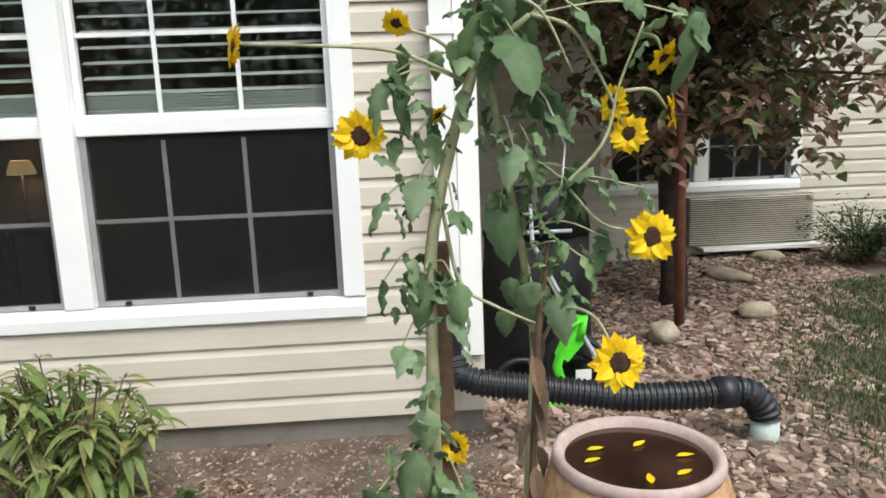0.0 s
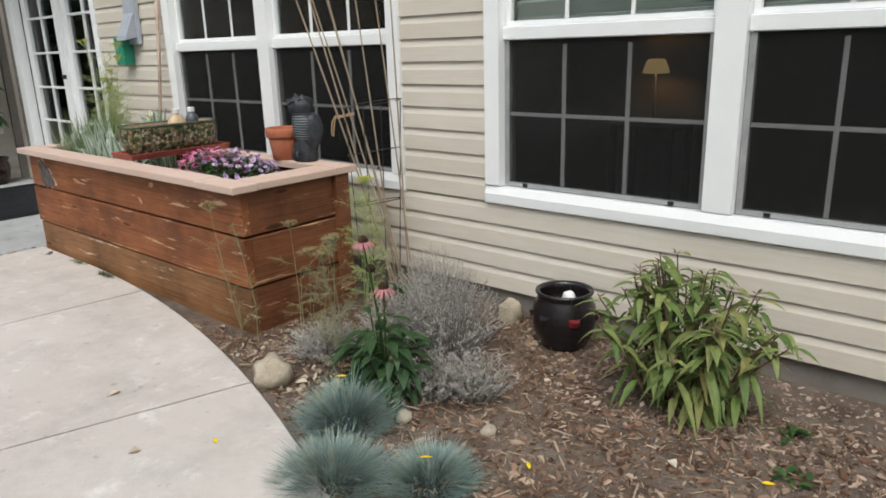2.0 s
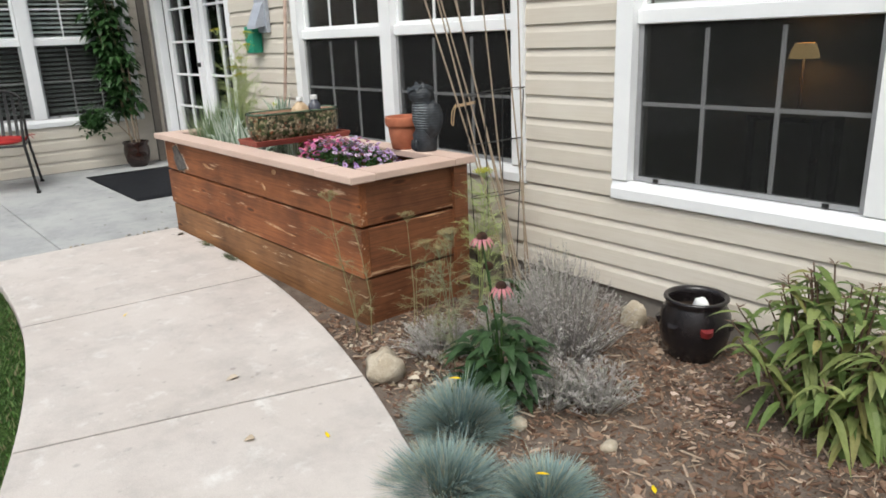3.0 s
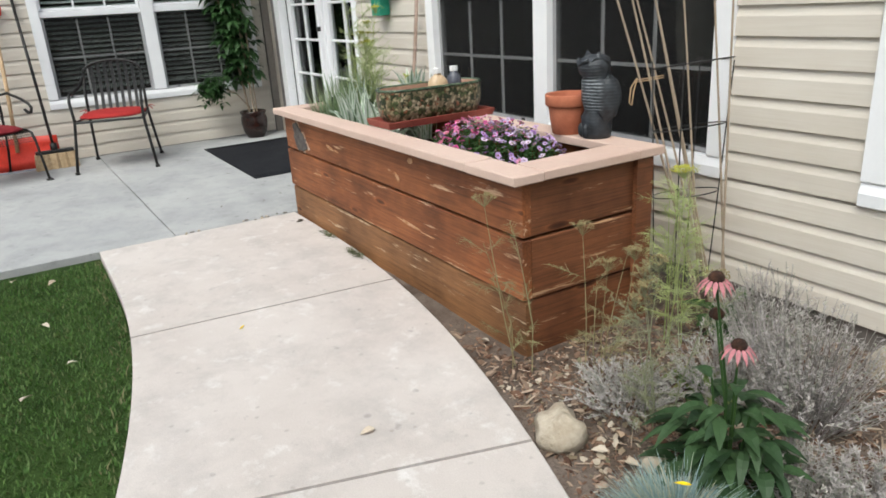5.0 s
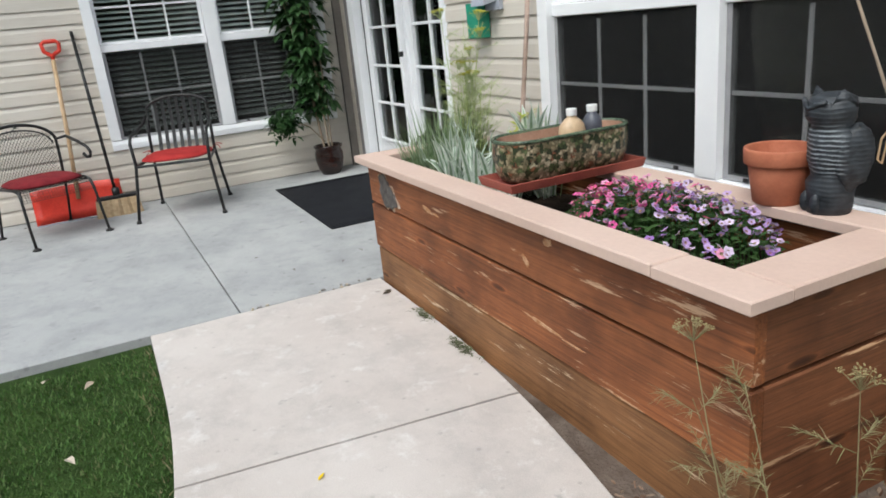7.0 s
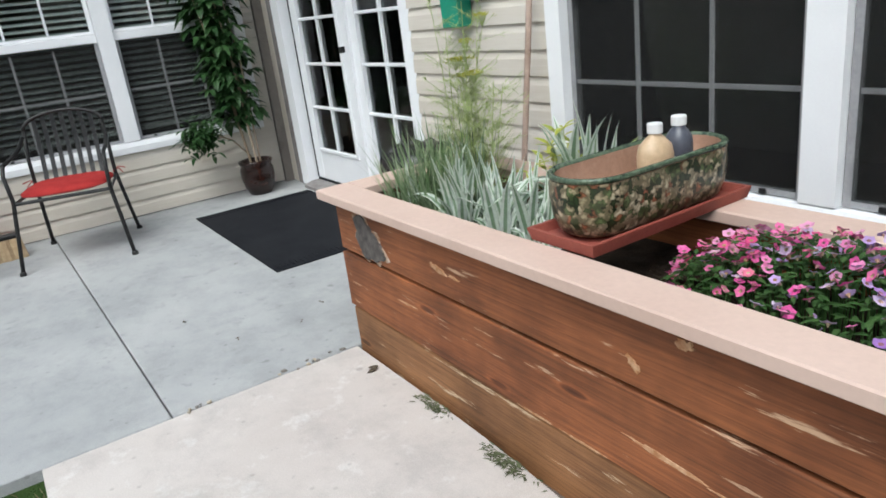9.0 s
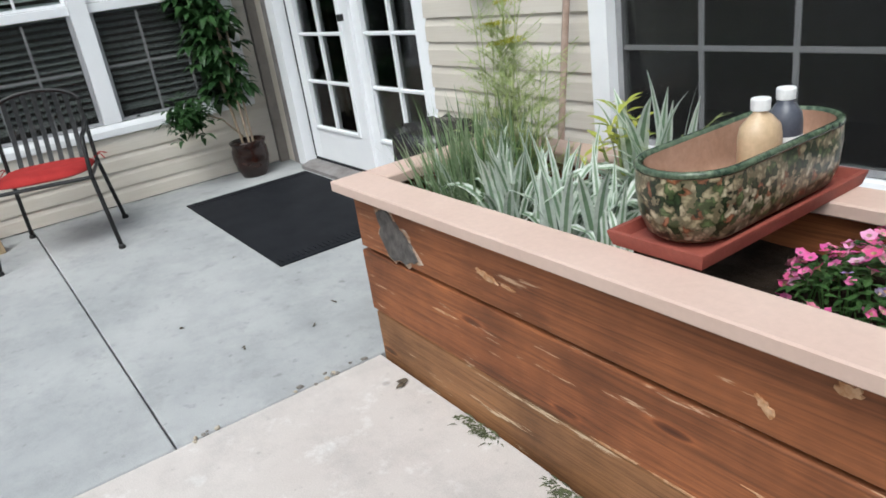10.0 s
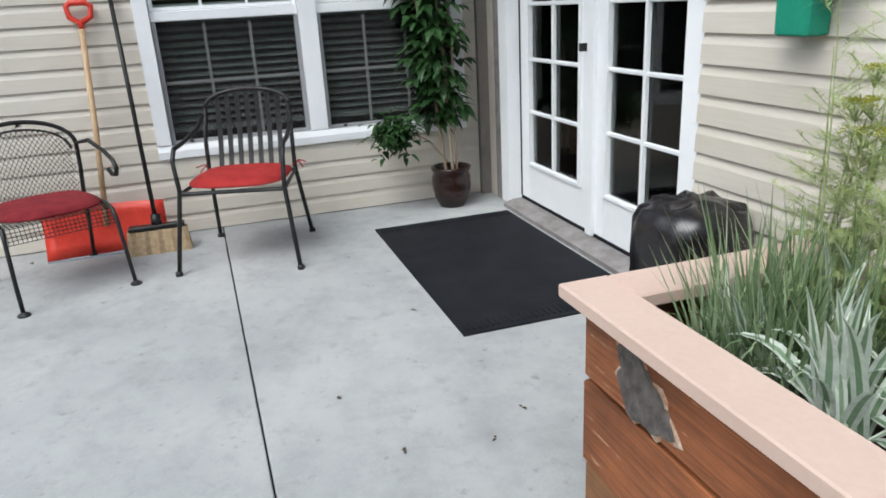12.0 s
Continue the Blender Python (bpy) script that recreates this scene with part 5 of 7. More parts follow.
def petunias():
    pl = thing("petunia_bed", "mass of pink and lilac petunias growing in the planter", "petunias")
    r = random.Random(21)
    n = 10

    def bloom(material, name):
        b = Acc()
        p = [(0, 0, -0.012)]
        for k in range(n):
            q = math.tau * k / n
            p.append((0.006 * math.cos(q), 0.006 * math.sin(q), -0.001))
        for k in range(n):
            q = math.tau * k / n
            s = 1.0 if k % 2 == 0 else 0.84
            p.append((0.019 * s * math.cos(q), 0.019 * s * math.sin(q), 0.003 - (0.003 if k % 2 else 0)))
        b.put(p, [(0, 1 + k, 1 + (k + 1) % n) for k in range(n)] + [(1 + k, 1 + n + k, 1 + n + (k + 1) % n, 1 + (k + 1) % n) for k in range(n)])
        me = b.mesh(name, material)
        me.materials.append(THROAT)
        for i in range(n):
            me.polygons[i].material_index = 1
        return me

    pink, lilac = bloom(PETUNIA, "petunia_bloom"), bloom(PETUNIAP, "petunia_bloom_lilac")
    leaves, stems = Acc(), Acc()

    def mound(x, y):
        d = ((x + 3.84) / 0.42) ** 2 + ((y - 2.40) / 0.22) ** 2
        return 0.555 + 0.155 * max(0.0, 1 - d) ** 0.45 if d < 1 else 0.545

    for k in range(470):
        x, y = r.uniform(-4.30, -3.43), r.uniform(2.19, 2.61)
        if ((x + 3.86) / 0.45) ** 2 + ((y - 2.40) / 0.225) ** 2 > r.uniform(0.75, 1.15):
            continue
        z = mound(x, y) + r.uniform(-0.025, 0.03)
        lil = (x + 3.86) * 2.6 + r.gauss(0, 0.42) > 0
        ob = part("bloom", lilac if lil else pink, None, pl)
        s = r.uniform(0.55, 0.88)
        ob.matrix_basis = pose(x, y, z, r.uniform(-15, 60), r.uniform(-35, 35), r.uniform(0, 360)) @ Matrix.Diagonal((s, s, s, 1))
    for k in range(1900):
        x, y = r.uniform(-4.26, -3.38), r.uniform(2.16, 2.62)
        d = ((x + 3.84) / 0.47) ** 2 + ((y - 2.40) / 0.24) ** 2
        if d > 1:
            continue
        an = r.uniform(0, math.tau)
        z = mound(x, y) - r.uniform(0.0, 0.06)
        leaves.leaf((x, y, z), (math.cos(an), math.sin(an), r.uniform(0, 0.7)), r.uniform(0.025, 0.045), r.uniform(0.010, 0.016), 0.3, 0.2, 3)
        if k % 5 == 0:
            stems.tube([(x, y, 0.51), (x + r.uniform(-0.02, 0.02), y, z)], 0.0018, 4)
    part("foliage", leaves, CONELEAF, pl, "small green leaves")
    tagged(part("stem", stems, CONELEAF, pl), kind="stuff")


petunias()


def strap_blade(length, width, droop, lean):
    """A strap leaf with a green middle and white margins; grows along +x from the origin."""
    a = Acc()
    n = 7
    p = []
    for i in range(n + 1):
        t = i / n
        x = math.sin(lean) * length * t + 0.35 * droop * length * t ** 3
        z = math.cos(lean) * length * t - droop * length * t ** 2.6
        w = width * 0.5 * max(0.04, (1 - t ** 3.5)) * (0.75 + 0.25 * math.sin(math.pi * t))
        p += [(x, -w, z + 0.2 * w), (x, -w * 0.36, z), (x, w * 0.36, z), (x, w, z + 0.2 * w)]
    a.put(p, [(4 * i + j, 4 * i + 4 + j, 4 * i + 5 + j, 4 * i + 1 + j) for i in range(n) for j in range(3)])
    me = a.mesh("strap_leaf", STRAPWHITE)
    me.materials.append(STRAPGREEN)
    for k, poly in enumerate(me.polygons):
        poly.material_index = 1 if k % 3 == 1 else 0
    return me


STRAPWHITE = tinted("pale_leaf_margin", ((0.70, 0.76, 0.67), (0.84, 0.88, 0.81), (0.76, 0.82, 0.73)), 0.5, by="object", thin=0.35)
STRAPGREEN = tinted("green_leaf_middle", ((0.22, 0.33, 0.20), (0.35, 0.46, 0.31), (0.28, 0.40, 0.26)), 0.5, by="object", thin=0.35)
straps = [strap_blade(l, w, dr, le) for l, w, dr, le in ((0.32, 0.036, 0.30, 0.35), (0.38, 0.042, 0.55, 0.45), (0.36, 0.038, 0.85, 0.45), (0.40, 0.040, 0.22, 0.18), (0.33, 0.034, 0.95, 0.6), (0.44, 0.038, 0.70, 0.35), (0.40, 0.030, 0.12, 0.10))]
for cx, cy, n, s, seed in ((-5.06, 2.29, 32, 0.95, 1), (-4.86, 2.29, 32, 0.92, 2), (-4.95, 2.42, 13, 0.80, 3), (-4.70, 2.55, 24, 1.2, 4), (-4.79, 2.58, 16, 1.2, 8), (-4.71, 2.31, 22, 0.82, 5), (-5.22, 2.45, 18, 0.95, 6), (-5.30, 2.28, 10, 0.8, 7)):
    r = random.Random(seed)
    clump = thing("variegated_plant", "clump of white-edged strap leaves growing in the planter", "strap-leaf plant", "variegated plants", at=(cx, cy, 0.515))
    for k in range(n):
        for go in range(14):
            me = r.choice(straps)
            sc = s * r.uniform(0.75, 1.1)
            m = pose(r.gauss(0, 0.035), r.gauss(0, 0.03), 0, r.uniform(-8, 8), 0, r.uniform(0, 360)) @ Matrix.Diagonal((sc, sc, sc, 1))
            pts = [m @ v.co + Vector((cx, cy, 0.515)) for v in me.vertices]
            if all(q.z > CZ + 0.01 or (-5.42 < q.x < -4.56 and CY0 + 0.19 < q.y < CY1 - 0.13) for q in pts) and all(q.y < 2.98 for q in pts):
                part("leaf", me, None, clump).matrix_basis = m
                break


def reeds():
    p = thing("grassy_herb", "tall thin green reedy herb at the planter's end", "herb", at=(-5.27, 2.35, 0.51))
    r = random.Random(31)
    for tuft in range(9):
        a = Acc()
        tq, tr = tuft * 2.4, 0.125 * math.sqrt(tuft / 8)
        for k in range(92):
            q = r.uniform(0, math.tau)
            rad = 0.06 * math.sqrt(r.random())
            bx, by = tr * math.cos(tq) * 1.1 + rad * math.cos(q), tr * math.sin(tq) + rad * math.sin(q)
            le = r.uniform(0.05, 0.55)
            q += r.gauss(0, 0.9)
            a.blade((bx, by, 0), (math.cos(q) * le, math.sin(q) * le, 1), r.uniform(0.16, 0.46), r.uniform(0.003, 0.011), r.choice((0.05, 0.12, 0.2, 0.45, 0.7)), 5)
        part("tuft", a, REED, p)


def dill(name, at, stems_n, height, spread, seed, umbel_mat, label, frond=1.0, lean=(0, 0), heads=6, green=None):
    """Hair-fine fronds on thin ribbed stems with flat flower umbels."""
    d = thing(name, label, "herb", "dill", at=at)
    green = green or DILL
    r = random.Random(seed)
    st, fr, um = Acc(), Acc(), Acc()
    for k in range(stems_n):
        q = r.uniform(0, math.tau)
        h = height * r.uniform(0.65, 1.0)
        top = Vector((spread * math.cos(q) * r.random() + lean[0] * h, spread * math.sin(q) * r.random() * 0.7 + lean[1] * h, h))
        b = Vector((0.04 * math.cos(q), 0.03 * math.sin(q), 0))
        bend = Vector((r.uniform(-0.03, 0.03), r.uniform(-0.03, 0.03), 0))
        pts = [b, b.lerp(top, 0.35) + bend, b.lerp(top, 0.7) + bend * 0.6, top]
        st.tube(pts, [0.0024, 0.0021, 0.0016, 0.001], 5)
        for i in range(int(13 * frond)):
            t = r.uniform(0.12, 0.95)
            c = b.lerp(top, t) + bend * math.sin(math.pi * t)
            an = r.uniform(0, math.tau)
            dd = Vector((math.cos(an), math.sin(an), r.uniform(0.2, 0.9))).normalized()
            ln = r.uniform(0.06, 0.15)
            e = c + dd * ln
            st.tube([c, e], 0.0007, 3)
            for m in range(32):
                s = r.uniform(0.15, 1.0)
                bb = an + r.uniform(-1.3, 1.3)
                fr.blade(c + dd * ln * s, (math.cos(bb), math.sin(bb), r.uniform(-0.2, 0.8)), r.uniform(0.018, 0.050), 0.0019, 0.2, 2, 0.3)
        if k < heads:
            for m in range(22):
                an, rr = r.uniform(0, math.tau), r.uniform(0.1, 1.0)
                e = top + Vector((0.048 * rr * math.cos(an), 0.048 * rr * math.sin(an), 0.035 + 0.012 * (1 - rr)))
                st.tube([top, e], 0.0008, 3)
                for z in range(5):
                    o = e + Vector((r.gauss(0, 0.005), r.gauss(0, 0.005), r.gauss(0, 0.003)))
                    lump(um, o, (0.0028, 0.0028, 0.0022), m, 4, 2, 0.0)
    part("stem", st, green, d)
    tagged(part("frond", fr, green, d, "feathery green fronds"), kind="stuff")
    if heads:
        tagged(part("umbel", um, umbel_mat, d, "flat yellowish flower umbels"), kind="stuff")


reeds()
dill("dill_plant", (-5.31, 2.44, 0.51), 8, 0.80, 0.20, 41, UMBEL, "tall feathery dill with yellow umbels in the planter", 1.8, (0.02, 0.05), 6)
dill("dill_plant", (-5.17, 2.50, 0.51), 6, 0.56, 0.18, 44, UMBEL, "feathery dill with few yellow umbels in the planter", 1.9, (0.02, 0.0), 2)
dill("dill_plant", (-4.70, 2.60, 0.51), 4, 0.30, 0.10, 48, UMBEL, "short feathery dill sprouting beside the trough", 0.8, (0, 0), 0)

a = Acc()
a.tube([(-5.52, 2.86, -0.02), (-5.478, 2.925, 0.69), (-5.445, 2.965, 1.16), (-5.41, 2.99, 1.62)], 0.013, 8)
one("wooden_stake", a, PINKWOOD, "thin wooden pole leaning upright against the siding", "stake", smooth=True)


def yellow_sprig(at, n, seed):
    p = thing("yellow_leaf_plant", "low yellow-green leafy plant between the strap leaves", "plant", at=at)
    r = random.Random(seed)
    lv, st = Acc(), Acc()
    for k in range(n):
        q = r.uniform(0, math.tau)
        c = Vector((r.gauss(0, 0.04), r.gauss(0, 0.03), r.uniform(0.12, 0.34)))
        st.tube([(0, 0, 0), c * 0.6, c], 0.002, 4)
        for m in range(3):
            b = q + 2.1 * m
            lv.leaf(c, (math.cos(b), math.sin(b), r.uniform(0.1, 0.9)), r.uniform(0.06, 0.10), r.uniform(0.016, 0.026), 0.3, 0.2, 4)
    part("stem", st, DILL, p)
    part("foliage", lv, SPRIG, p, "yellow-green pointed leaves")


SPRIG = tinted("yellow_green_leaves", ((0.42, 0.46, 0.08), (0.56, 0.56, 0.12), (0.30, 0.38, 0.08)), 0.5, thin=0.3)
yellow_sprig((-4.86, 2.565, 0.515), 20, 77)

# ---- sunflowers ----


def sun_leaf(seed, length=0.105, width=0.092):
    """A drooping heart-shaped leaf with a wavy toothed edge; grows along +x."""
    r = random.Random(seed)
    a = Acc()
    n = 9
    p = []
    curl = r.uniform(0.5, 1.3)
    for i in range(n + 1):
        t = i / n
        w = width * 0.5 * (math.sin(math.pi * t ** 0.62) ** 0.8 if 0 < t < 1 else 0.03)
        w *= 1 + 0.09 * (1 if i % 2 else -1)
        x = length * (t * 1.1 - 0.05)
        z = -curl * length * t * t * 0.6
        for q in (-1, -0.5, 0, 0.5, 1):
            p.append((x - 0.12 * length * abs(q) * (1 - t), w * q, z - 0.35 * w * q * q + 0.007 * math.sin(i * 1.7 + q * 3 + seed) + 0.004 * math.sin(i * 3.1 - q * 5)))
    a.put(p, [(5 * i + j, 5 * i + 5 + j, 5 * i + 6 + j, 5 * i + 1 + j) for i in range(n) for j in range(4)])
    return a.mesh("leaf", SUNLEAF, True)


SUN_LEAVES = [sun_leaf(k, l, w) for k, (l, w) in enumerate(((0.11, 0.095), (0.09, 0.07), (0.13, 0.11), (0.10, 0.055)))]


def petal_mesh():
    a = Acc()
    a.leaf((0.015, 0, 0), (1, 0, 0.12), 0.036, 0.026, 0.15, 0.3, 5, 0.66)
    return a.mesh("petal", PETAL)


def disc_mesh():
    a = Acc()
    a.lathe([(0.008, -0.012), (0.016, -0.008), (0.0205, 0.0), (0.020, 0.004), (0.014, 0.007), (0.003, 0.006)], 22)
    return a.mesh("flower_head", DISC, True)


PETAL_ME, DISC_ME = petal_mesh(), disc_mesh()
r = random.Random(77)


def flower(parent, at, facing, scale=1.0, petals=27):
    """A flower head whose disc looks along facing."""
    q = Vector(facing).to_track_quat("Z", "Y").to_matrix().to_4x4()
    h = part("flower_head", DISC_ME, None, parent, "dark brown seed disc")
    h.matrix_basis = Matrix.Translation(at) @ q @ Matrix.Diagonal((scale, scale, scale, 1))
    for k in range(petals):
        o = part("petal", PETAL_ME, None, h)
        s = r.uniform(0.85, 1.15)
        o.matrix_basis = pose(0, 0, r.uniform(-0.003, 0.003), r.uniform(-14, 14), r.uniform(-16, 12), 360 * k / petals + r.uniform(-7, 7)) @ Matrix.Diagonal((s, s, s, 1))
    return h


def hang_leaf(parent, at, turn, pitch, scale, kind):
    o = part("leaf", SUN_LEAVES[kind], None, parent)
    o.matrix_basis = pose(*at, r.uniform(-15, 15), pitch, turn) @ Matrix.Diagonal((scale, scale, scale, 1))


def rounded(pts, k=5):
    """A smooth line through the given points."""
    v = [Vector(p) for p in pts]
    v = [v[0] * 2 - v[1]] + v + [v[-1] * 2 - v[-2]]
    out = []
    for i in range(1, len(v) - 2):
        p0, p1, p2, p3 = v[i - 1:i + 3]
        for j in range(k):
            t = j / k
            out.append(0.5 * (2 * p1 + (p2 - p0) * t + (2 * p0 - 5 * p1 + 4 * p2 - p3) * t * t + (3 * p1 - p0 - 3 * p2 + p3) * t ** 3))
    return out + [v[-2]]


def sunflower(label, stem, radii, branches, heads, leaves):
    s = thing("sunflower", label, "sunflower", "sunflowers", at=(-0.014, -0.045, -0.032))
    a = Acc()
    line = rounded(stem)
    n = len(line) - 1
    a.tube(line, [0.84 * radii[int(i * (len(radii) - 1) / n)] * (1 + 0.06 * math.sin(2.3 * i)) for i in range(n + 1)], 10)
    trunk = part("stem", a, SUNSTEM, s, "thick ribbed green stem", smooth=True)
    for pts in branches:
        b = Acc()
        way = rounded(pts)
        b.tube(way, [0.0046 - 0.0022 * i / len(way) for i in range(len(way))], 6)
        part("branch", b, SUNSTEM, s, smooth=True)
    for at, facing, scale in heads:
        flower(s, at, facing, scale)
    sv = [Vector(p) for p in stem]
    b = Acc()
    for (x, y, z), scale, kind in leaves:
        near = min((sv[i].lerp(sv[i + 1], q / 6) for i in range(len(sv) - 1) for q in range(7)), key=lambda c: (c - Vector((x, y, z + 0.05))).length)
        tip = Vector((x, y, z))
        b = Acc()
        b.tube(rounded([near, near.lerp(tip, 0.5) + Vector((0, 0, 0.03)), tip], 4), 0.0021, 5)
        part("leaf_stalk", b, SUNSTEM, s)
        d = tip - near
        hang_leaf(s, (x, y, z), math.degrees(math.atan2(d.y, d.x)) + r.uniform(-60, 60), r.uniform(15, 95), scale * 0.72, kind)
        for m in range(6):
            o = near.lerp(tip, r.uniform(0.35, 1.0)) + Vector((r.gauss(0, 0.03), r.gauss(0, 0.02), r.gauss(0, 0.03)))
            hang_leaf(s, o, r.uniform(0, 360), r.uniform(-10, 90), scale * r.uniform(0.28, 0.58), r.choice((0, 1, 3)))
    return s


sunflower("tall sunflower with thick stem, drooping leaves and yellow flowers",
          [(-0.15, 1.76, -0.04), (-0.155, 1.755, 0.45), (-0.152, 1.75, 0.80), (-0.145, 1.745, 1.02), (-0.10, 1.74, 1.22), (-0.05, 1.73, 1.37), (-0.03, 1.72, 1.46)],
          [0.017, 0.017, 0.016, 0.0155, 0.0145, 0.012, 0.008],
          [[(-0.06, 1.735, 1.35), (-0.20, 1.72, 1.41), (-0.36, 1.71, 1.425), (-0.485, 1.70, 1.43)], [(-0.10, 1.74, 1.20), (-0.18, 1.73, 1.25), (-0.24, 1.72, 1.26), (-0.285, 1.735, 1.25)],
           [(-0.05, 1.73, 1.37), (-0.12, 1.72, 1.43), (-0.19, 1.72, 1.455)], [(-0.12, 1.745, 1.10), (-0.09, 1.72, 0.95), (-0.02, 1.70, 0.90), (0.06, 1.70, 0.86)],
           [(-0.15, 1.75, 0.62), (-0.13, 1.76, 0.60), (-0.115, 1.785, 0.57)], [(-0.03, 1.72, 1.46), (0.02, 1.70, 1.50), (0.08, 1.69, 1.47), (0.14, 1.70, 1.36)]],
          [((-0.276, 1.700, 1.253), (0.1, -1, -0.05), 1.0), ((-0.50, 1.705, 1.428), (-1, -0.35, 0.15), 0.8), ((-0.195, 1.715, 1.463), (-0.3, -0.6, -0.5), 0.6), ((-0.107, 1.790, 0.557), (-0.35, -0.75, 0.15), 0.75), ((-0.125, 1.72, 1.288), (0.6, -0.3, -0.7), 0.55)],
          [((-0.205, 1.72, 1.37), 1.1, 2), ((-0.235, 1.71, 1.35), 1.0, 0), ((-0.17, 1.71, 1.25), 0.8, 1), ((-0.235, 1.72, 1.13), 1.0, 3), ((-0.165, 1.71, 1.165), 0.9, 0), ((-0.25, 1.72, 0.955), 0.85, 3), ((-0.165, 1.71, 0.945), 1.0, 0), ((-0.10, 1.71, 0.945), 0.85, 0), ((-0.215, 1.72, 0.82), 0.85, 1),
           ((-0.11, 1.71, 0.88), 0.95, 3), ((-0.02, 1.70, 1.46), 1.3, 2), ((0.03, 1.70, 1.43), 1.3, 2), ((-0.07, 1.71, 1.28), 0.7, 1), ((-0.10, 1.70, 1.10), 0.8, 1), ((-0.17, 1.72, 0.67), 0.9, 0), ((-0.21, 1.72, 0.58), 1.1, 2), ((-0.29, 1.70, 0.50), 1.1, 2), ((-0.10, 1.70, 0.50), 1.2, 0), ((-0.07, 1.72, 0.40), 1.3, 2),
           ((-0.24, 1.70, 0.40), 1.3, 2), ((-0.36, 1.72, 0.44), 1.2, 0), ((-0.32, 1.68, 0.32), 1.3, 2), ((-0.44, 1.76, 0.42), 1.1, 1), ((-0.15, 1.66, 0.33), 1.3, 0), ((-0.45, 1.70, 0.28), 1.0, 0), ((-0.02, 1.70, 0.30), 1.1, 1)])
sunflower("slender sunflower bent over with several yellow flowers",
          [(0.055, 1.77, -0.04), (0.05, 1.765, 0.45), (0.068, 1.76, 0.78), (0.045, 1.75, 1.0), (0.0, 1.745, 1.25), (-0.01, 1.73, 1.40), (0.06, 1.71, 1.47)],
          [0.012, 0.012, 0.011, 0.010, 0.009, 0.008, 0.006],
          [[(0.0, 1.745, 1.22), (0.10, 1.72, 1.17), (0.20, 1.71, 1.06), (0.295, 1.715, 1.04)], [(0.06, 1.76, 0.75), (0.11, 1.70, 0.88), (0.15, 1.60, 0.90), (0.177, 1.55, 0.85)],
           [(0.10, 1.70, 1.12), (0.20, 1.70, 1.22), (0.235, 1.71, 1.33), (0.285, 1.715, 1.45)], [(0.06, 1.71, 1.47), (0.14, 1.70, 1.44), (0.20, 1.70, 1.34), (0.25, 1.72, 1.25)],
           [(0.24, 1.71, 1.32), (0.30, 1.71, 1.32), (0.34, 1.72, 1.28)], [(0.28, 1.715, 1.43), (0.31, 1.715, 1.42), (0.326, 1.72, 1.39)]],
          [((0.302, 1.705, 1.027), (0.05, -1, 0.1), 1.05), ((0.177, 1.520, 0.831), (0.0, -1, 0.25), 1.05), ((0.326, 1.72, 1.384), (0.3, -0.5, -0.5), 0.7), ((0.228, 1.72, 1.299), (-0.8, -0.6, 0.2), 0.72), ((0.258, 1.715, 1.237), (-0.4, -0.9, 0.1), 0.75), ((0.345, 1.725, 1.275), (0.9, -0.4, 0.1), 0.7)],
          [((-0.005, 1.71, 1.10), 1.0, 2), ((0.055, 1.70, 0.93), 1.1, 2), ((0.105, 1.69, 0.915), 1.0, 0), ((0.165, 1.70, 0.99), 0.75, 0), ((0.19, 1.70, 1.14), 0.9, 3), ((0.21, 1.70, 1.03), 0.9, 0), ((0.06, 1.71, 1.34), 1.2, 2), ((0.10, 1.72, 1.29), 1.1, 3), ((0.125, 1.70, 1.15), 0.95, 1), ((0.06, 1.71, 1.22), 0.9, 0),
           ((0.40, 1.71, 1.45), 1.3, 2), ((0.16, 1.70, 1.47), 1.1, 0), ((0.28, 1.70, 1.13), 0.8, 1), ((0.08, 1.70, 1.06), 0.75, 1), ((0.02, 1.69, 1.22), 0.9, 0)])
w = thing("withered_stalk", "dry brown stalk with shrivelled leaves tied to a stake", "withered stalk", at=(-0.014, -0.045, -0.032))
a = Acc()
a.tube([(0.055, 1.72, -0.04), (0.052, 1.72, 0.5), (0.066, 1.71, 0.82), (0.09, 1.71, 1.02)], [0.009, 0.009, 0.008, 0.005], 7)
part("stem", a, STEMBROWN, w)
for k in range(7):
    b = Acc()
    an = r.uniform(0, math.tau)
    b.leaf((0.055, 1.71, 0.84 - 0.05 * k), (math.cos(an) * 0.4, math.sin(an) * 0.4, -1), 0.09, 0.035, 0.1, 0.8, 5)
    part("dry_leaf", b, DRYLEAF, w)
a = Acc()
a.box(-0.159, -0.119, 1.75, 1.77, -0.07, 0.99, c=0.003)
one("garden_stake", a, STEMBROWN, "weathered brown wooden stake behind the sunflower", "stake")
a = Acc()
a.tube([(0.04, 1.72, 1.38), (0.09, 1.71, 1.31), (0.125, 1.70, 1.22), (0.115, 1.70, 1.12)], 0.0022, 5)
one("white_string", a, CAPWHITE, "loose white string tied to the sunflower", "string").location = (-0.014, -0.045, -0.032)


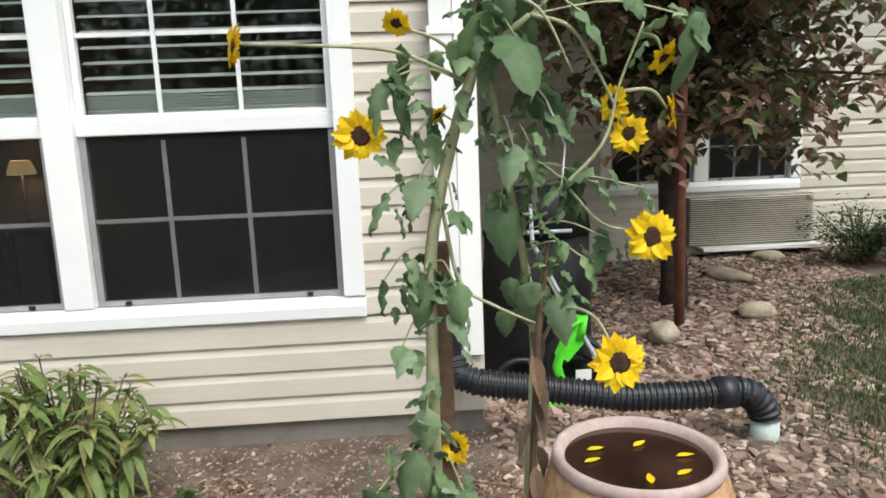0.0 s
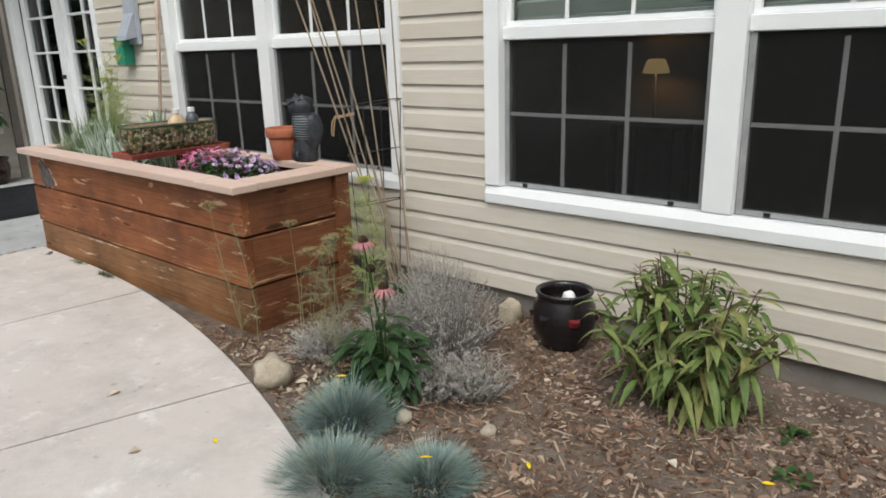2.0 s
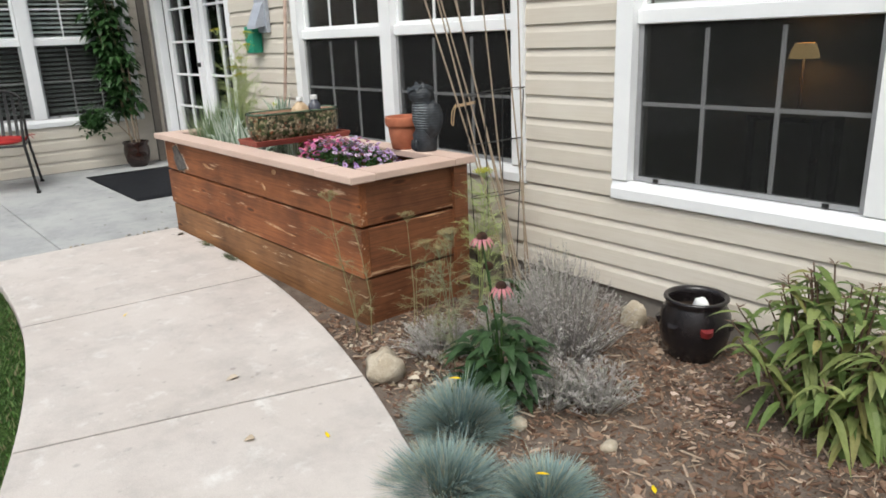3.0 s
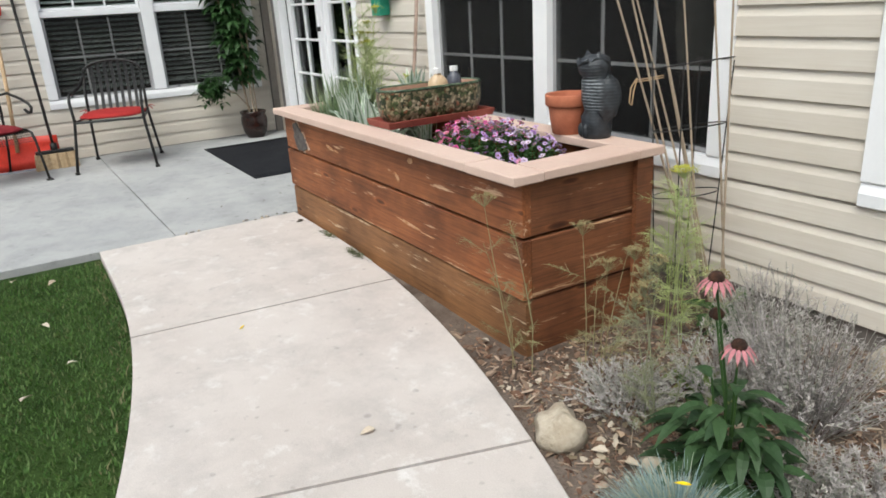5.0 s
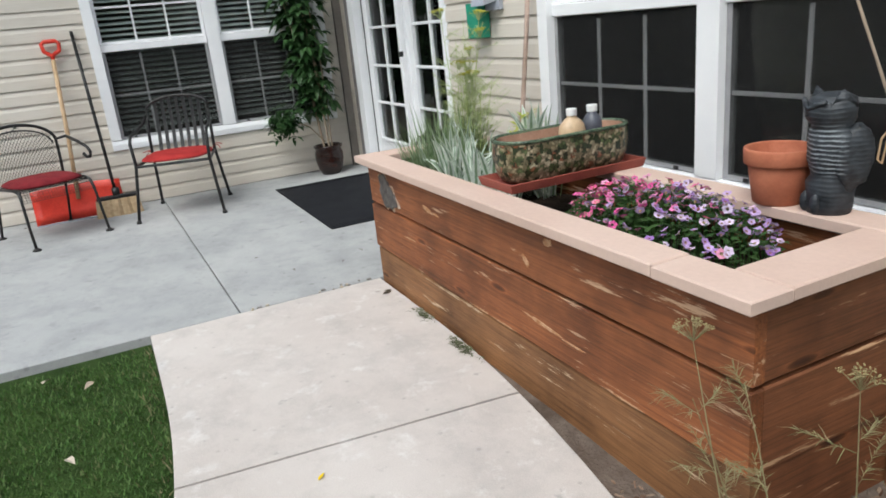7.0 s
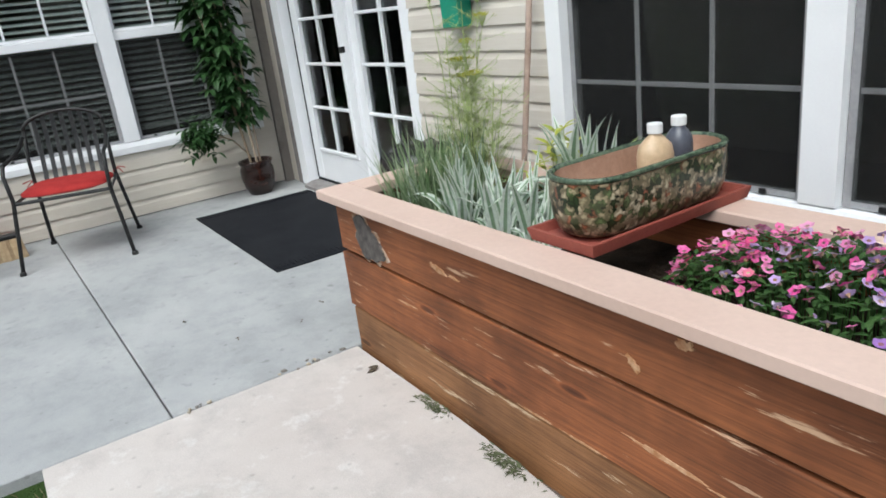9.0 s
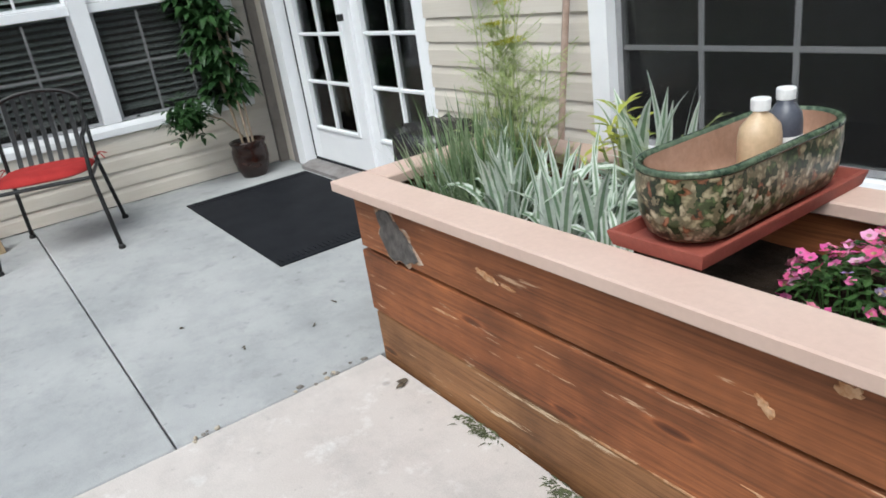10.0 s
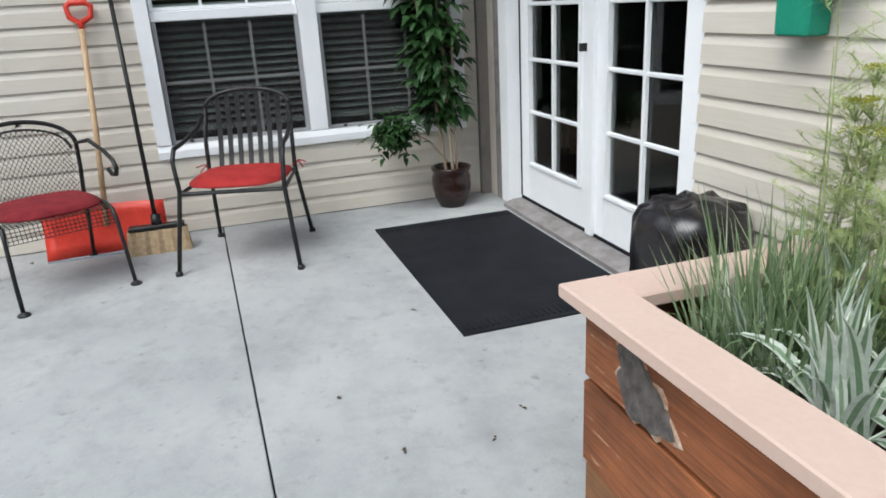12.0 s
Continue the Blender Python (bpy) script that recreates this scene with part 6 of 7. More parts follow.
# ---- stoneware bird bath ----
def bird_bath():
    b = thing("bird_bath", "round speckled stoneware bird bath filled with dark water", "bird bath", at=(0.250, 1.620, -0.036))
    a = Acc()
    a.lathe([(0.02, 0.0), (0.17, 0.0), (0.185, 0.05), (0.205, 0.22), (0.212, 0.36), (0.205, 0.47), (0.182, 0.545), (0.172, 0.56)], 40)
    part("body", a, BATHBODY, b, "rough tan speckled body", smooth=True)
    a = Acc()
    a.lathe([(0.165, 0.558), (0.174, 0.562), (0.178, 0.573), (0.175, 0.586), (0.167, 0.590), (0.158, 0.585), (0.150, 0.570), (0.147, 0.559)], 40, cap=(False, False))
    part("rim", a, BATHRIM, b, "smooth pinkish rim", smooth=True)
    a = Acc()
    a.lathe([(0.152, 0.570), (0.01, 0.5702)], 40)
    part("water", a, BATHWATER, b, "dark still water")


bird_bath()
for k, (x, y, an) in enumerate(((0.165, 1.665, 20), (0.185, 1.715, 10), (0.285, 1.725, 35), (0.36, 1.66, 5), (0.255, 1.575, 80), (0.33, 1.59, 25))):
    a = Acc()
    a.leaf((-0.02, 0, 0), (1, 0, 0.02), 0.042, 0.017, 0.02, 0.15, 4, 0.8)
    one("fallen_petal", a, PETAL, "yellow sunflower petal floating on the water", "petal", "floating petals").matrix_basis = pose(x - 0.012, y - 0.052, 0.5395, 0, 0, an)


# ---- downspout, drain pipe and things in the recess ----
d = thing("downspout", "white metal downspout on the corner of the siding", "downspout")
box_part("pipe", -0.078, 0.004, 2.935, 3.012, 0.44, TOP, WHITE, d, c=0.008)
box_part("adapter", -0.07, 0.0, 2.94, 3.008, 0.30, 0.438, PIPE, d, "black plastic adapter")
box_part("bracket", -0.09, 0.016, 2.929, 3.014, 1.56, 1.59, WHITE, d)
a = Acc()
a.box(0.012, 0.094, 2.985, 3.008, 0.31, TOP, c=0.004)
one("trim_corner_board", a, WHITE, "white corner trim board", "trim", kind="structure")


def drain_pipe():
    p = thing("drain_pipe", "black corrugated drain pipe running from the downspout", "drain pipe")
    p.matrix_basis = Matrix.Translation((0, 0, -0.018)) @ Matrix.Diagonal((1.05, 1.0, 1.0, 1.0))
    key = [Vector(c) for c in ((-0.035, 2.96, 0.33), (-0.02, 2.93, 0.27), (0.06, 2.90, 0.245), (0.30, 2.87, 0.215), (0.60, 2.83, 0.175), (0.85, 2.81, 0.175), (0.98, 2.80, 0.185))]
    pts, rad = [], []
    for i in range(len(key) - 1):
        m = max(2, int((key[i + 1] - key[i]).length / 0.0055))
        for k in range(m):
            pts.append(key[i].lerp(key[i + 1], k / m))
    for k in range(len(pts)):
        rad.append(0.056 if (k // 2) % 2 else 0.048)
    a = Acc()
    a.tube(pts, rad, 18)
    part("corrugated_pipe", a, PIPE, p, smooth=False)
    a = Acc()
    a.tube([(0.93, 2.803, 0.182), (1.0, 2.80, 0.185)], 0.064, 20)
    part("coupling", a, PIPE, p, "smooth black coupling", smooth=True)
    bend, rb = [], []
    for k in range(27):
        q = math.pi / 2 * k / 26
        bend.append((1.0 + 0.115 * math.sin(q), 2.80 - 0.01 * k / 26, 0.185 - 0.115 * (1 - math.cos(q))))
        rb.append(0.060 if (k // 2) % 2 else 0.051)
    a = Acc()
    a.tube(bend, rb, 18)
    part("elbow", a, PIPE, p, "black ribbed elbow")
    a = Acc()
    a.tube([(1.118, 2.79, 0.075), (1.118, 2.79, -0.06)], 0.052, 20)
    part("outlet", a, STUB, p, "pale green outlet pipe", smooth=True)


drain_pipe()


def grill():
    g = thing("covered_grill", "barbecue under a black cover beside the wall", "grill", at=(0.44, 3.62, -0.03))
    g.scale = (1.28, 1.0, 1.03)
    a = Acc()
    n = 30
    p, f = [], []
    prof = ((0.24, 0.0), (0.245, 0.05), (0.235, 0.45), (0.225, 0.70), (0.21, 0.84), (0.15, 0.915), (0.02, 0.93))
    for i, (rr, z) in enumerate(prof):
        for k in range(n):
            q = math.tau * k / n
            s = 1 + 0.05 * math.sin(6 * q + 0.8 * i) * (1 if i < 4 else 0.5)
            p.append((rr * s * math.cos(q) * 0.85, rr * s * math.sin(q) * 0.85, z))
    for i in range(len(prof) - 1):
        f += [(i * n + k, i * n + (k + 1) % n, (i + 1) * n + (k + 1) % n, (i + 1) * n + k) for k in range(n)]
    cut = 4 * n
    a.put(p[:cut], f[:3 * n] + [tuple(range(n))[::-1], tuple(range(3 * n, 4 * n))])
    part("cover", a, DARKCOVER, g, "creased black cover", smooth=True)
    a = Acc()
    top = [(x * 1.04, y * 1.04, z + 0.004) for x, y, z in p[3 * n:]]
    a.put(top, [(i * n + k, i * n + (k + 1) % n, (i + 1) * n + (k + 1) % n, (i + 1) * n + k) for i in range(3) for k in range(n)] + [tuple(range(n))[::-1], tuple(range(3 * n, 4 * n))])
    part("lid", a, DARKCOVER, g, "domed black lid", smooth=True)
    for sx in (-1, 1):
        a = Acc()
        a.tube([(0.10 * sx + 0.075 * math.cos(q), -0.225, 0.085 + 0.075 * math.sin(q)) for q in [math.tau * i / 20 for i in range(21)]], 0.016, 7)
        part("wheel", a, PIPE, g, "black plastic wheel", smooth=True)
    a = Acc()
    a.tube([(-0.09, -0.20, 0.74), (-0.09, -0.235, 0.745), (0.09, -0.235, 0.745), (0.09, -0.20, 0.74)], 0.009, 7)
    part("handle", a, FEEDGREY, g, "grey bar handle", smooth=True)
    h = thing("hose_reel", "lime green hose reel with black hose", "hose reel", at=(0.50, 3.28, -0.03))
    a = Acc()
    a.tube([(0.0, -0.04, 0.0), (-0.05, -0.04, 0.18), (0.0, -0.05, 0.36), (0.07, -0.05, 0.40), (0.05, -0.04, 0.30)], 0.022, 8)
    part("frame", a, LIME, h, "bent lime green frame", smooth=True)
    a = Acc()
    a.put([(-0.06, -0.05, 0.24), (0.02, -0.055, 0.42), (0.09, -0.05, 0.40), (0.07, -0.045, 0.28), (0.0, -0.045, 0.20), (-0.06, -0.03, 0.24), (0.02, -0.035, 0.42), (0.09, -0.03, 0.40), (0.07, -0.025, 0.28), (0.0, -0.025, 0.20)],
          [(0, 1, 2, 3, 4), (9, 8, 7, 6, 5)] + [(i, 5 + i, 5 + (i + 1) % 5, (i + 1) % 5) for i in range(5)])
    part("side_plate", a, LIME, h, "lime green plate")
    for k in range(5):
        a = Acc()
        a.tube([(0.06 + 0.13 * math.cos(q), 0.03 + 0.022 * k, 0.15 + 0.13 * math.sin(q)) for q in [math.tau * i / 24 for i in range(25)]], 0.013, 7)
        part("hose_coil", a, PIPE, h, "black hose loop", smooth=True)
    box_part("base", -0.1, 0.2, -0.06, 0.16, 0.0, 0.02, LIME, h, c=0.004)
    box_part("tag", 0.02, 0.09, -0.10, -0.096, 0.13, 0.18, CAPWHITE, h, "white paper tag")
    a = Acc()
    a.tube([(0.34, 3.34, 1.05), (0.345, 3.33, 0.88), (0.50, 3.26, 0.56), (0.655, 3.20, 0.27), (0.70, 3.18, 0.20)], [0.008, 0.010, 0.010, 0.010, 0.016], 8)
    one("metal_rod", a, FEEDGREY, "thin pale metal rod leaning over the hose reel", "rod", smooth=True).matrix_basis = pose(0.02, 0, -0.18)


grill()
a = Acc()
a.tube([(1.395, 4.18, -0.1), (1.385, 4.18, 0.9), (1.38, 4.18, 2.2)], 0.030, 12)
one("metal_post", a, REDPOST, "rusty reddish-brown post standing in the gravel", "post", smooth=True)


def ac_unit():
    c = thing("air_conditioner", "beige wall air conditioner with louvred grille under the window", "air conditioner")
    x0, x1, z0, z1 = 2.12, 3.17, 0.165, 0.565
    # Sleeve front is coloured dark to give the shade between the louvres.
    box_part("sleeve", x0, x1, 5.80, 5.885, z0, z1, GREYTRIM, c, "metal sleeve darkened as the shade between the louvres")
    for k in range(22):
        z = z0 + 0.014 + (z1 - z0 - 0.03) * k / 21
        a = Acc()
        a.put([(x0 + 0.012, 5.796, z), (x1 - 0.012, 5.796, z), (x1 - 0.012, 5.776, z + 0.003), (x0 + 0.012, 5.776, z + 0.003), (x0 + 0.012, 5.796, z + 0.009), (x1 - 0.012, 5.796, z + 0.009), (x1 - 0.012, 5.776, z + 0.006), (x0 + 0.012, 5.776, z + 0.006)],
              [(0, 3, 2, 1), (4, 5, 6, 7), (3, 7, 6, 2), (0, 1, 5, 4), (0, 4, 7, 3), (1, 2, 6, 5)])
        part("louvre", a, SIDING, c)
    box_part("drip_pan", x0 + 0.1, x1 + 0.03, 5.70, 5.885, z0 - 0.03, z0 - 0.004, WHITE, c)


ac_unit()

# ---- tree, bushes ----


def tree():
    t = thing("ornamental_tree", "small ornamental tree with green and maroon leaves", "tree", at=(1.53, 4.62, 0.03))
    r = random.Random(5)
    a = Acc()
    a.tube([(0, 0, -0.1), (0.01, 0, 0.15), (-0.02, 0.01, 0.6), (-0.05, 0.0, 1.1), (-0.02, 0.03, 1.6), (0.05, 0.0, 2.2)], [0.10, 0.085, 0.075, 0.065, 0.05, 0.025], 12)
    part("trunk", a, BARK, t, smooth=True)
    limbs, lv = Acc(), Acc()
    tips = []
    for k in range(52):
        an = r.gauss(0, 1.25)
        h = r.uniform(1.12, 2.25)
        b = Vector((-0.03, 0.0, h))
        ln = r.uniform(0.6, 1.75) * (1.0 if math.cos(an) > 0 else 0.55)
        d = Vector((math.cos(an), math.sin(an) * 0.75, r.uniform(-0.12, 0.6)))
        e = b + d * ln
        m = b.lerp(e, 0.5) + Vector((0, 0, 0.08))
        e.z -= 0.12
        limbs.tube([b, m, e], [0.018, 0.012, 0.004], 6)
        for i in range(9):
            c = (b.lerp(m, i / 5) if i < 5 else m.lerp(e, (i - 4) / 4)) + Vector((r.gauss(0, 0.09), r.gauss(0, 0.09), r.gauss(0, 0.07)))
            tips.append((c, i))
    for c, i in tips:
        if i < 2:
            continue
        for m in range(22):
            o = c + Vector((r.gauss(0, 0.10), r.gauss(0, 0.10), r.gauss(0, 0.08)))
            an = r.uniform(0, math.tau)
            lv.leaf(o, (math.cos(an), math.sin(an), r.uniform(-0.9, 0.2)), r.uniform(0.06, 0.105), r.uniform(0.045, 0.07), 0.3, 0.25, 4, 0.7, r.uniform(-0.7, 0.7))
    part("limb", limbs, BARK, t)
    tagged(part("crown", lv, TREELEAF, t, "mixed green and maroon leaves"), kind="stuff")


tree()


def low_bush(at, size, n, seed, label):
    b = thing("low_bush", label, "bush", "low bushes", at=at)
    r = random.Random(seed)
    st, lv = Acc(), Acc()
    for k in range(40):
        an = r.uniform(0, math.tau)
        e = Vector((size[0] * math.cos(an) * r.random(), size[1] * math.sin(an) * r.random(), size[2] * r.uniform(0.5, 1.0)))
        st.tube([(0.05 * math.cos(an), 0.05 * math.sin(an), -0.03), e * 0.5 + Vector((0, 0, 0.05)), e], 0.004, 4)
        for m in range(n // 40):
            o = e * r.uniform(0.4, 1.05) + Vector((r.gauss(0, 0.05), r.gauss(0, 0.05), r.gauss(0, 0.04)))
            q = r.uniform(0, math.tau)
            lv.leaf(o, (math.cos(q), math.sin(q), r.uniform(-0.3, 0.6)), r.uniform(0.03, 0.06), r.uniform(0.015, 0.028), 0.3, 0.2, 3)
    part("stem", st, STEMBROWN, b)
    tagged(part("foliage", lv, CONELEAF, b, "small dark green leaves"), kind="stuff")


low_bush((3.25, 5.30, 0.07), (0.50, 0.42, 0.46), 2000, 51, "dark green bush beside the wall")
low_bush((3.85, 5.2, 0.07), (0.5, 0.5, 0.5), 1600, 52, "low dark green bush on the gravel")

# ---- planting bed ----


def lance_shrub():
    s = thing("leafy_shrub", "bushy plant with long yellowish-green lance leaves", "shrub", at=(-1.385, 2.60, -0.035))
    r = random.Random(61)
    st, lv, dry = Acc(), Acc(), Acc()
    for k in range(46):
        an, rad = r.uniform(0, math.tau), r.random() ** 0.6
        e = Vector((0.35 * rad * math.cos(an), 0.25 * rad * math.sin(an), 0.57 - 0.22 * rad * rad - r.uniform(0, 0.10)))
        b = Vector((0.13 * rad * math.cos(an), 0.10 * rad * math.sin(an), 0))
        m = b.lerp(e, 0.5) + Vector((0, 0, 0.05))
        st.tube([b, m, e], [0.005, 0.004, 0.0025], 5)
        for i in range(14):
            t = 0.15 + 0.85 * i / 13
            c = (b.lerp(m, t * 2) if t < 0.5 else m.lerp(e, t * 2 - 1))
            q = i * 2.4 + r.uniform(-0.5, 0.5)
            lv.leaf(c, (math.cos(q), math.sin(q), r.uniform(0.15, 0.6) if t > 0.6 else r.uniform(-0.2, 0.3)), r.uniform(0.085, 0.15) * (1.1 - 0.35 * t), r.uniform(0.020, 0.034), r.uniform(0.35, 1.2), 0.25, 5, 0.85)
        for z in range(5):
            q = r.uniform(0, math.tau)
            dry.leaf(e, (math.cos(q), math.sin(q), 0.7), r.uniform(0.02, 0.05), 0.006, 0.3, 0.2, 3)
    part("stem", st, STEMBROWN, s)
    tagged(part("foliage", lv, SHRUBLEAF, s, "yellowish-green lance-shaped leaves"), kind="stuff")
    tagged(part("seed_head", dry, STEMBROWN, s, "dry brown tips"), kind="stuff")


lance_shrub()


def black_pot():
    p = thing("strawberry_pot", "glazed black round pot with side holes on the soil", "pot", at=(-2.015, 2.83, -0.045))
    a = Acc()
    a.lathe([(0.02, 0.0), (0.085, 0.0), (0.095, 0.01), (0.125, 0.07), (0.137, 0.13), (0.132, 0.19), (0.115, 0.225), (0.112, 0.235), (0.124, 0.250), (0.122, 0.258), (0.110, 0.258), (0.100, 0.245), (0.104, 0.225), (0.118, 0.18), (0.118, 0.10), (0.02, 0.05)], 36, cap=(True, True))
    part("body", a, BLACKPOT, p, smooth=True)
    for an in (-150, -95, -40, 20, 80, 140):
        a = Acc()
        a.tube([(0, 0, 0), (0.022, 0, 0.010)], [0.030, 0.024], 14)
        o = part("side_pocket", a, MAROON if an == -40 else BLACKPOT, p, "glazed pocket lip")
        o.matrix_basis = pose(0.118 * math.cos(radians(an)), 0.118 * math.sin(radians(an)), 0.15, 0, -35, an)
    a = Acc()
    lump(a, (0.0, 0.0, 0.0), (0.032, 0.03, 0.026), 3)
    ob = one("white_stone", a, CAPWHITE, "white stone lying inside the black pot", "stone", smooth=True)
    ob.location = (-2.005, 2.85, 0.175)
    a = Acc()
    a.lathe([(0.02, 0.0), (0.116, 0.0), (0.116, 0.09), (0.02, 0.10)], 24, (0, 0, 0.10))
    part("soil", a, DARKSOIL, p)


black_pot()


def fescue(at, rad, h, n, seed, label):
    p = thing("blue_fescue", label, "ornamental grass", "blue fescue tufts", at=at)
    r = random.Random(seed)
    a = Acc()
    for k in range(n):
        q, rr = r.uniform(0, math.tau), math.sqrt(r.random())
        le = rr * 1.5 + r.gauss(0, 0.18)
        turn = q + r.gauss(0, 0.35)
        lift = h * 0.55 * (1 - rr * rr) * r.random()
        base = (0.62 * rad * rr * math.cos(q), 0.62 * rad * rr * math.sin(q), lift - 0.02)
        a.blade(base, (math.cos(turn) * le, math.sin(turn) * le, 1), r.uniform(0.45, 1.05) * h * 0.9, r.uniform(0.0022, 0.0042), r.uniform(0.05, 0.4), 4, 0.2)
    tagged(part("foliage", a, FESCUE, p, "fine blue-grey blades"), kind="stuff")


fescue((-2.23, 1.775, -0.02), 0.170, 0.175, 2600, 1, "domed tuft of blue-grey fescue beside the path")
fescue((-2.00, 1.515, -0.02), 0.170, 0.16, 2600, 2, "greenish tuft of blue fescue at the path edge")
fescue((-1.78, 1.70, -0.02), 0.150, 0.13, 1900, 3, "pale tuft of blue fescue on the mulch")
fescue((-1.60, 1.42, -0.02), 0.16, 0.12, 1500, 4, "flat tuft of blue fescue at the path edge")
fescue((-1.37, 1.78, -0.02), 0.07, 0.07, 500, 5, "small young fescue tuft on the mulch")


def wispy(name, at, rad, h, n, seed, label, leaf=(0.008, 0.02), flat=1.0):
    """Grey haze of thin twigs with tiny leaves."""
    p = thing(name, label, "herb", "grey herbs", at=at)
    r = random.Random(seed)
    st, lv = Acc(), Acc()
    for k in range(n):
        q, rr = r.uniform(0, math.tau), math.sqrt(r.random())
        e = Vector((rad * rr * math.cos(q), rad * flat * rr * math.sin(q), h * (1 - 0.55 * rr * rr) * r.uniform(0.7, 1.05)))
        b = Vector((0.3 * e.x, 0.3 * e.y, -0.03))
        m = b.lerp(e, 0.55) + Vector((r.gauss(0, 0.02), r.gauss(0, 0.02), 0.02))
        st.tube([b, m, e], [0.0018, 0.0014, 0.0008], 3)
        for i in range(16):
            t = r.uniform(0.25, 1)
            c = b.lerp(m, t / 0.55) if t < 0.55 else m.lerp(e, (t - 0.55) / 0.45)
            an = r.uniform(0, math.tau)
            lv.blade(c, (math.cos(an), math.sin(an), 0.5), r.uniform(*leaf), 0.005, 0.1, 2, 0.3)
    tagged(part("twig_haze", st, SAGE, p), kind="stuff")
    tagged(part("foliage", lv, SAGE, p, "tiny grey-mauve leaves"), kind="stuff")


wispy("grey_sage", (-2.36, 2.47, -0.03), 0.30, 0.40, 260, 11, "airy grey-mauve sage in the bed", flat=0.8)
wispy("grey_sage", (-2.68, 2.74, -0.03), 0.24, 0.36, 160, 12, "airy grey sage beside the wall", flat=0.7)
wispy("grey_sage", (-2.72, 2.10, -0.03), 0.22, 0.16, 150, 13, "low grey sage at the foot of the planter")
wispy("grey_sage", (-2.14, 2.12, -0.03), 0.15, 0.20, 100, 15, "thin grey sage beside the coneflower")
wispy("grey_sage", (-2.56, 2.38, -0.03), 0.22, 0.30, 150, 16, "hazy grey sage behind the coneflower", flat=0.8)
wispy("grey_sage", (-2.02, 2.22, -0.03), 0.17, 0.18, 110, 14, "low tuft of grey sage on the mulch")


def coneflower():
    p = thing("coneflower", "green coneflower with two pink drooping flowers", "coneflower", at=(-2.29, 2.03, -0.03))
    r = random.Random(71)
    st, lv = Acc(), Acc()
    for k in range(150):
        q, rr = r.uniform(0, math.tau), math.sqrt(r.random())
        c = Vector((0.13 * rr * math.cos(q), 0.11 * rr * math.sin(q), r.uniform(0.02, 0.40 - 0.20 * rr)))
        an = q + r.uniform(-0.9, 0.9)
        lv.leaf(c, (math.cos(an), math.sin(an), r.uniform(0.1, 0.9)), r.uniform(0.07, 0.14), r.uniform(0.028, 0.050), r.uniform(0.4, 0.9), 0.25, 5, 0.8)
        if k % 4 == 0:
            st.tube([(c.x * 0.3, c.y * 0.3, 0), c], 0.003, 5)
    for (x, y, z), top in (((-0.05, -0.035, 0.590), True), ((0.0, 0.005, 0.415), True), ((-0.09, 0.03, 0.46), False)):
        st.tube([(0, 0, 0.0), (x * 0.3, y * 0.3, z * 0.5), (x, y, z - 0.01)], [0.004, 0.0035, 0.003], 6)
        a = Acc()
        a.lathe([(0.006, -0.012), (0.018, -0.004), (0.020, 0.006), (0.013, 0.017), (0.003, 0.021)], 16, (x, y, z))
        c = part("flower_cone", a, DISC, p, "spiny dark cone", smooth=True)
        for m in range(13 if top else 0):
            q = math.tau * m / 13
            b = Acc()
            b.leaf((x + 0.016 * math.cos(q), y + 0.016 * math.sin(q), z), (math.cos(q), math.sin(q), -0.25), 0.033, 0.012, 0.75, 0.2, 4, 0.8)
            part("petal", b, CONEPETAL, c)
    tagged(part("stem", st, CONELEAF, p), kind="stuff")
    part("foliage", lv, DEEPLEAF, p, "dark green coarse leaves")


coneflower()
dill("dill_plant", (-3.11, 1.985, -0.03), 3, 0.72, 0.10, 81, FADED, "thin dried dill leaning on the planter corner", 0.45, (-0.16, -0.06), 1, DRYDILL)
dill("dill_plant", (-2.96, 2.18, -0.03), 5, 0.50, 0.18, 82, FADED, "dry dill with faded umbels beside the planter", 0.32, (0.06, 0.02), 3, DRYDILL)
dill("dill_plant", (-2.56, 2.06, -0.03), 5, 0.55, 0.20, 83, FADED, "thin greyish dill with faded umbels in the bed", 0.6, (0.02, -0.02), 5, SOFTDILL)
dill("dill_plant", (-2.93, 2.55, -0.03), 6, 0.66, 0.12, 84, UMBEL, "yellow-green dill growing by the wall", 1.3, (0.02, 0.0), 2)


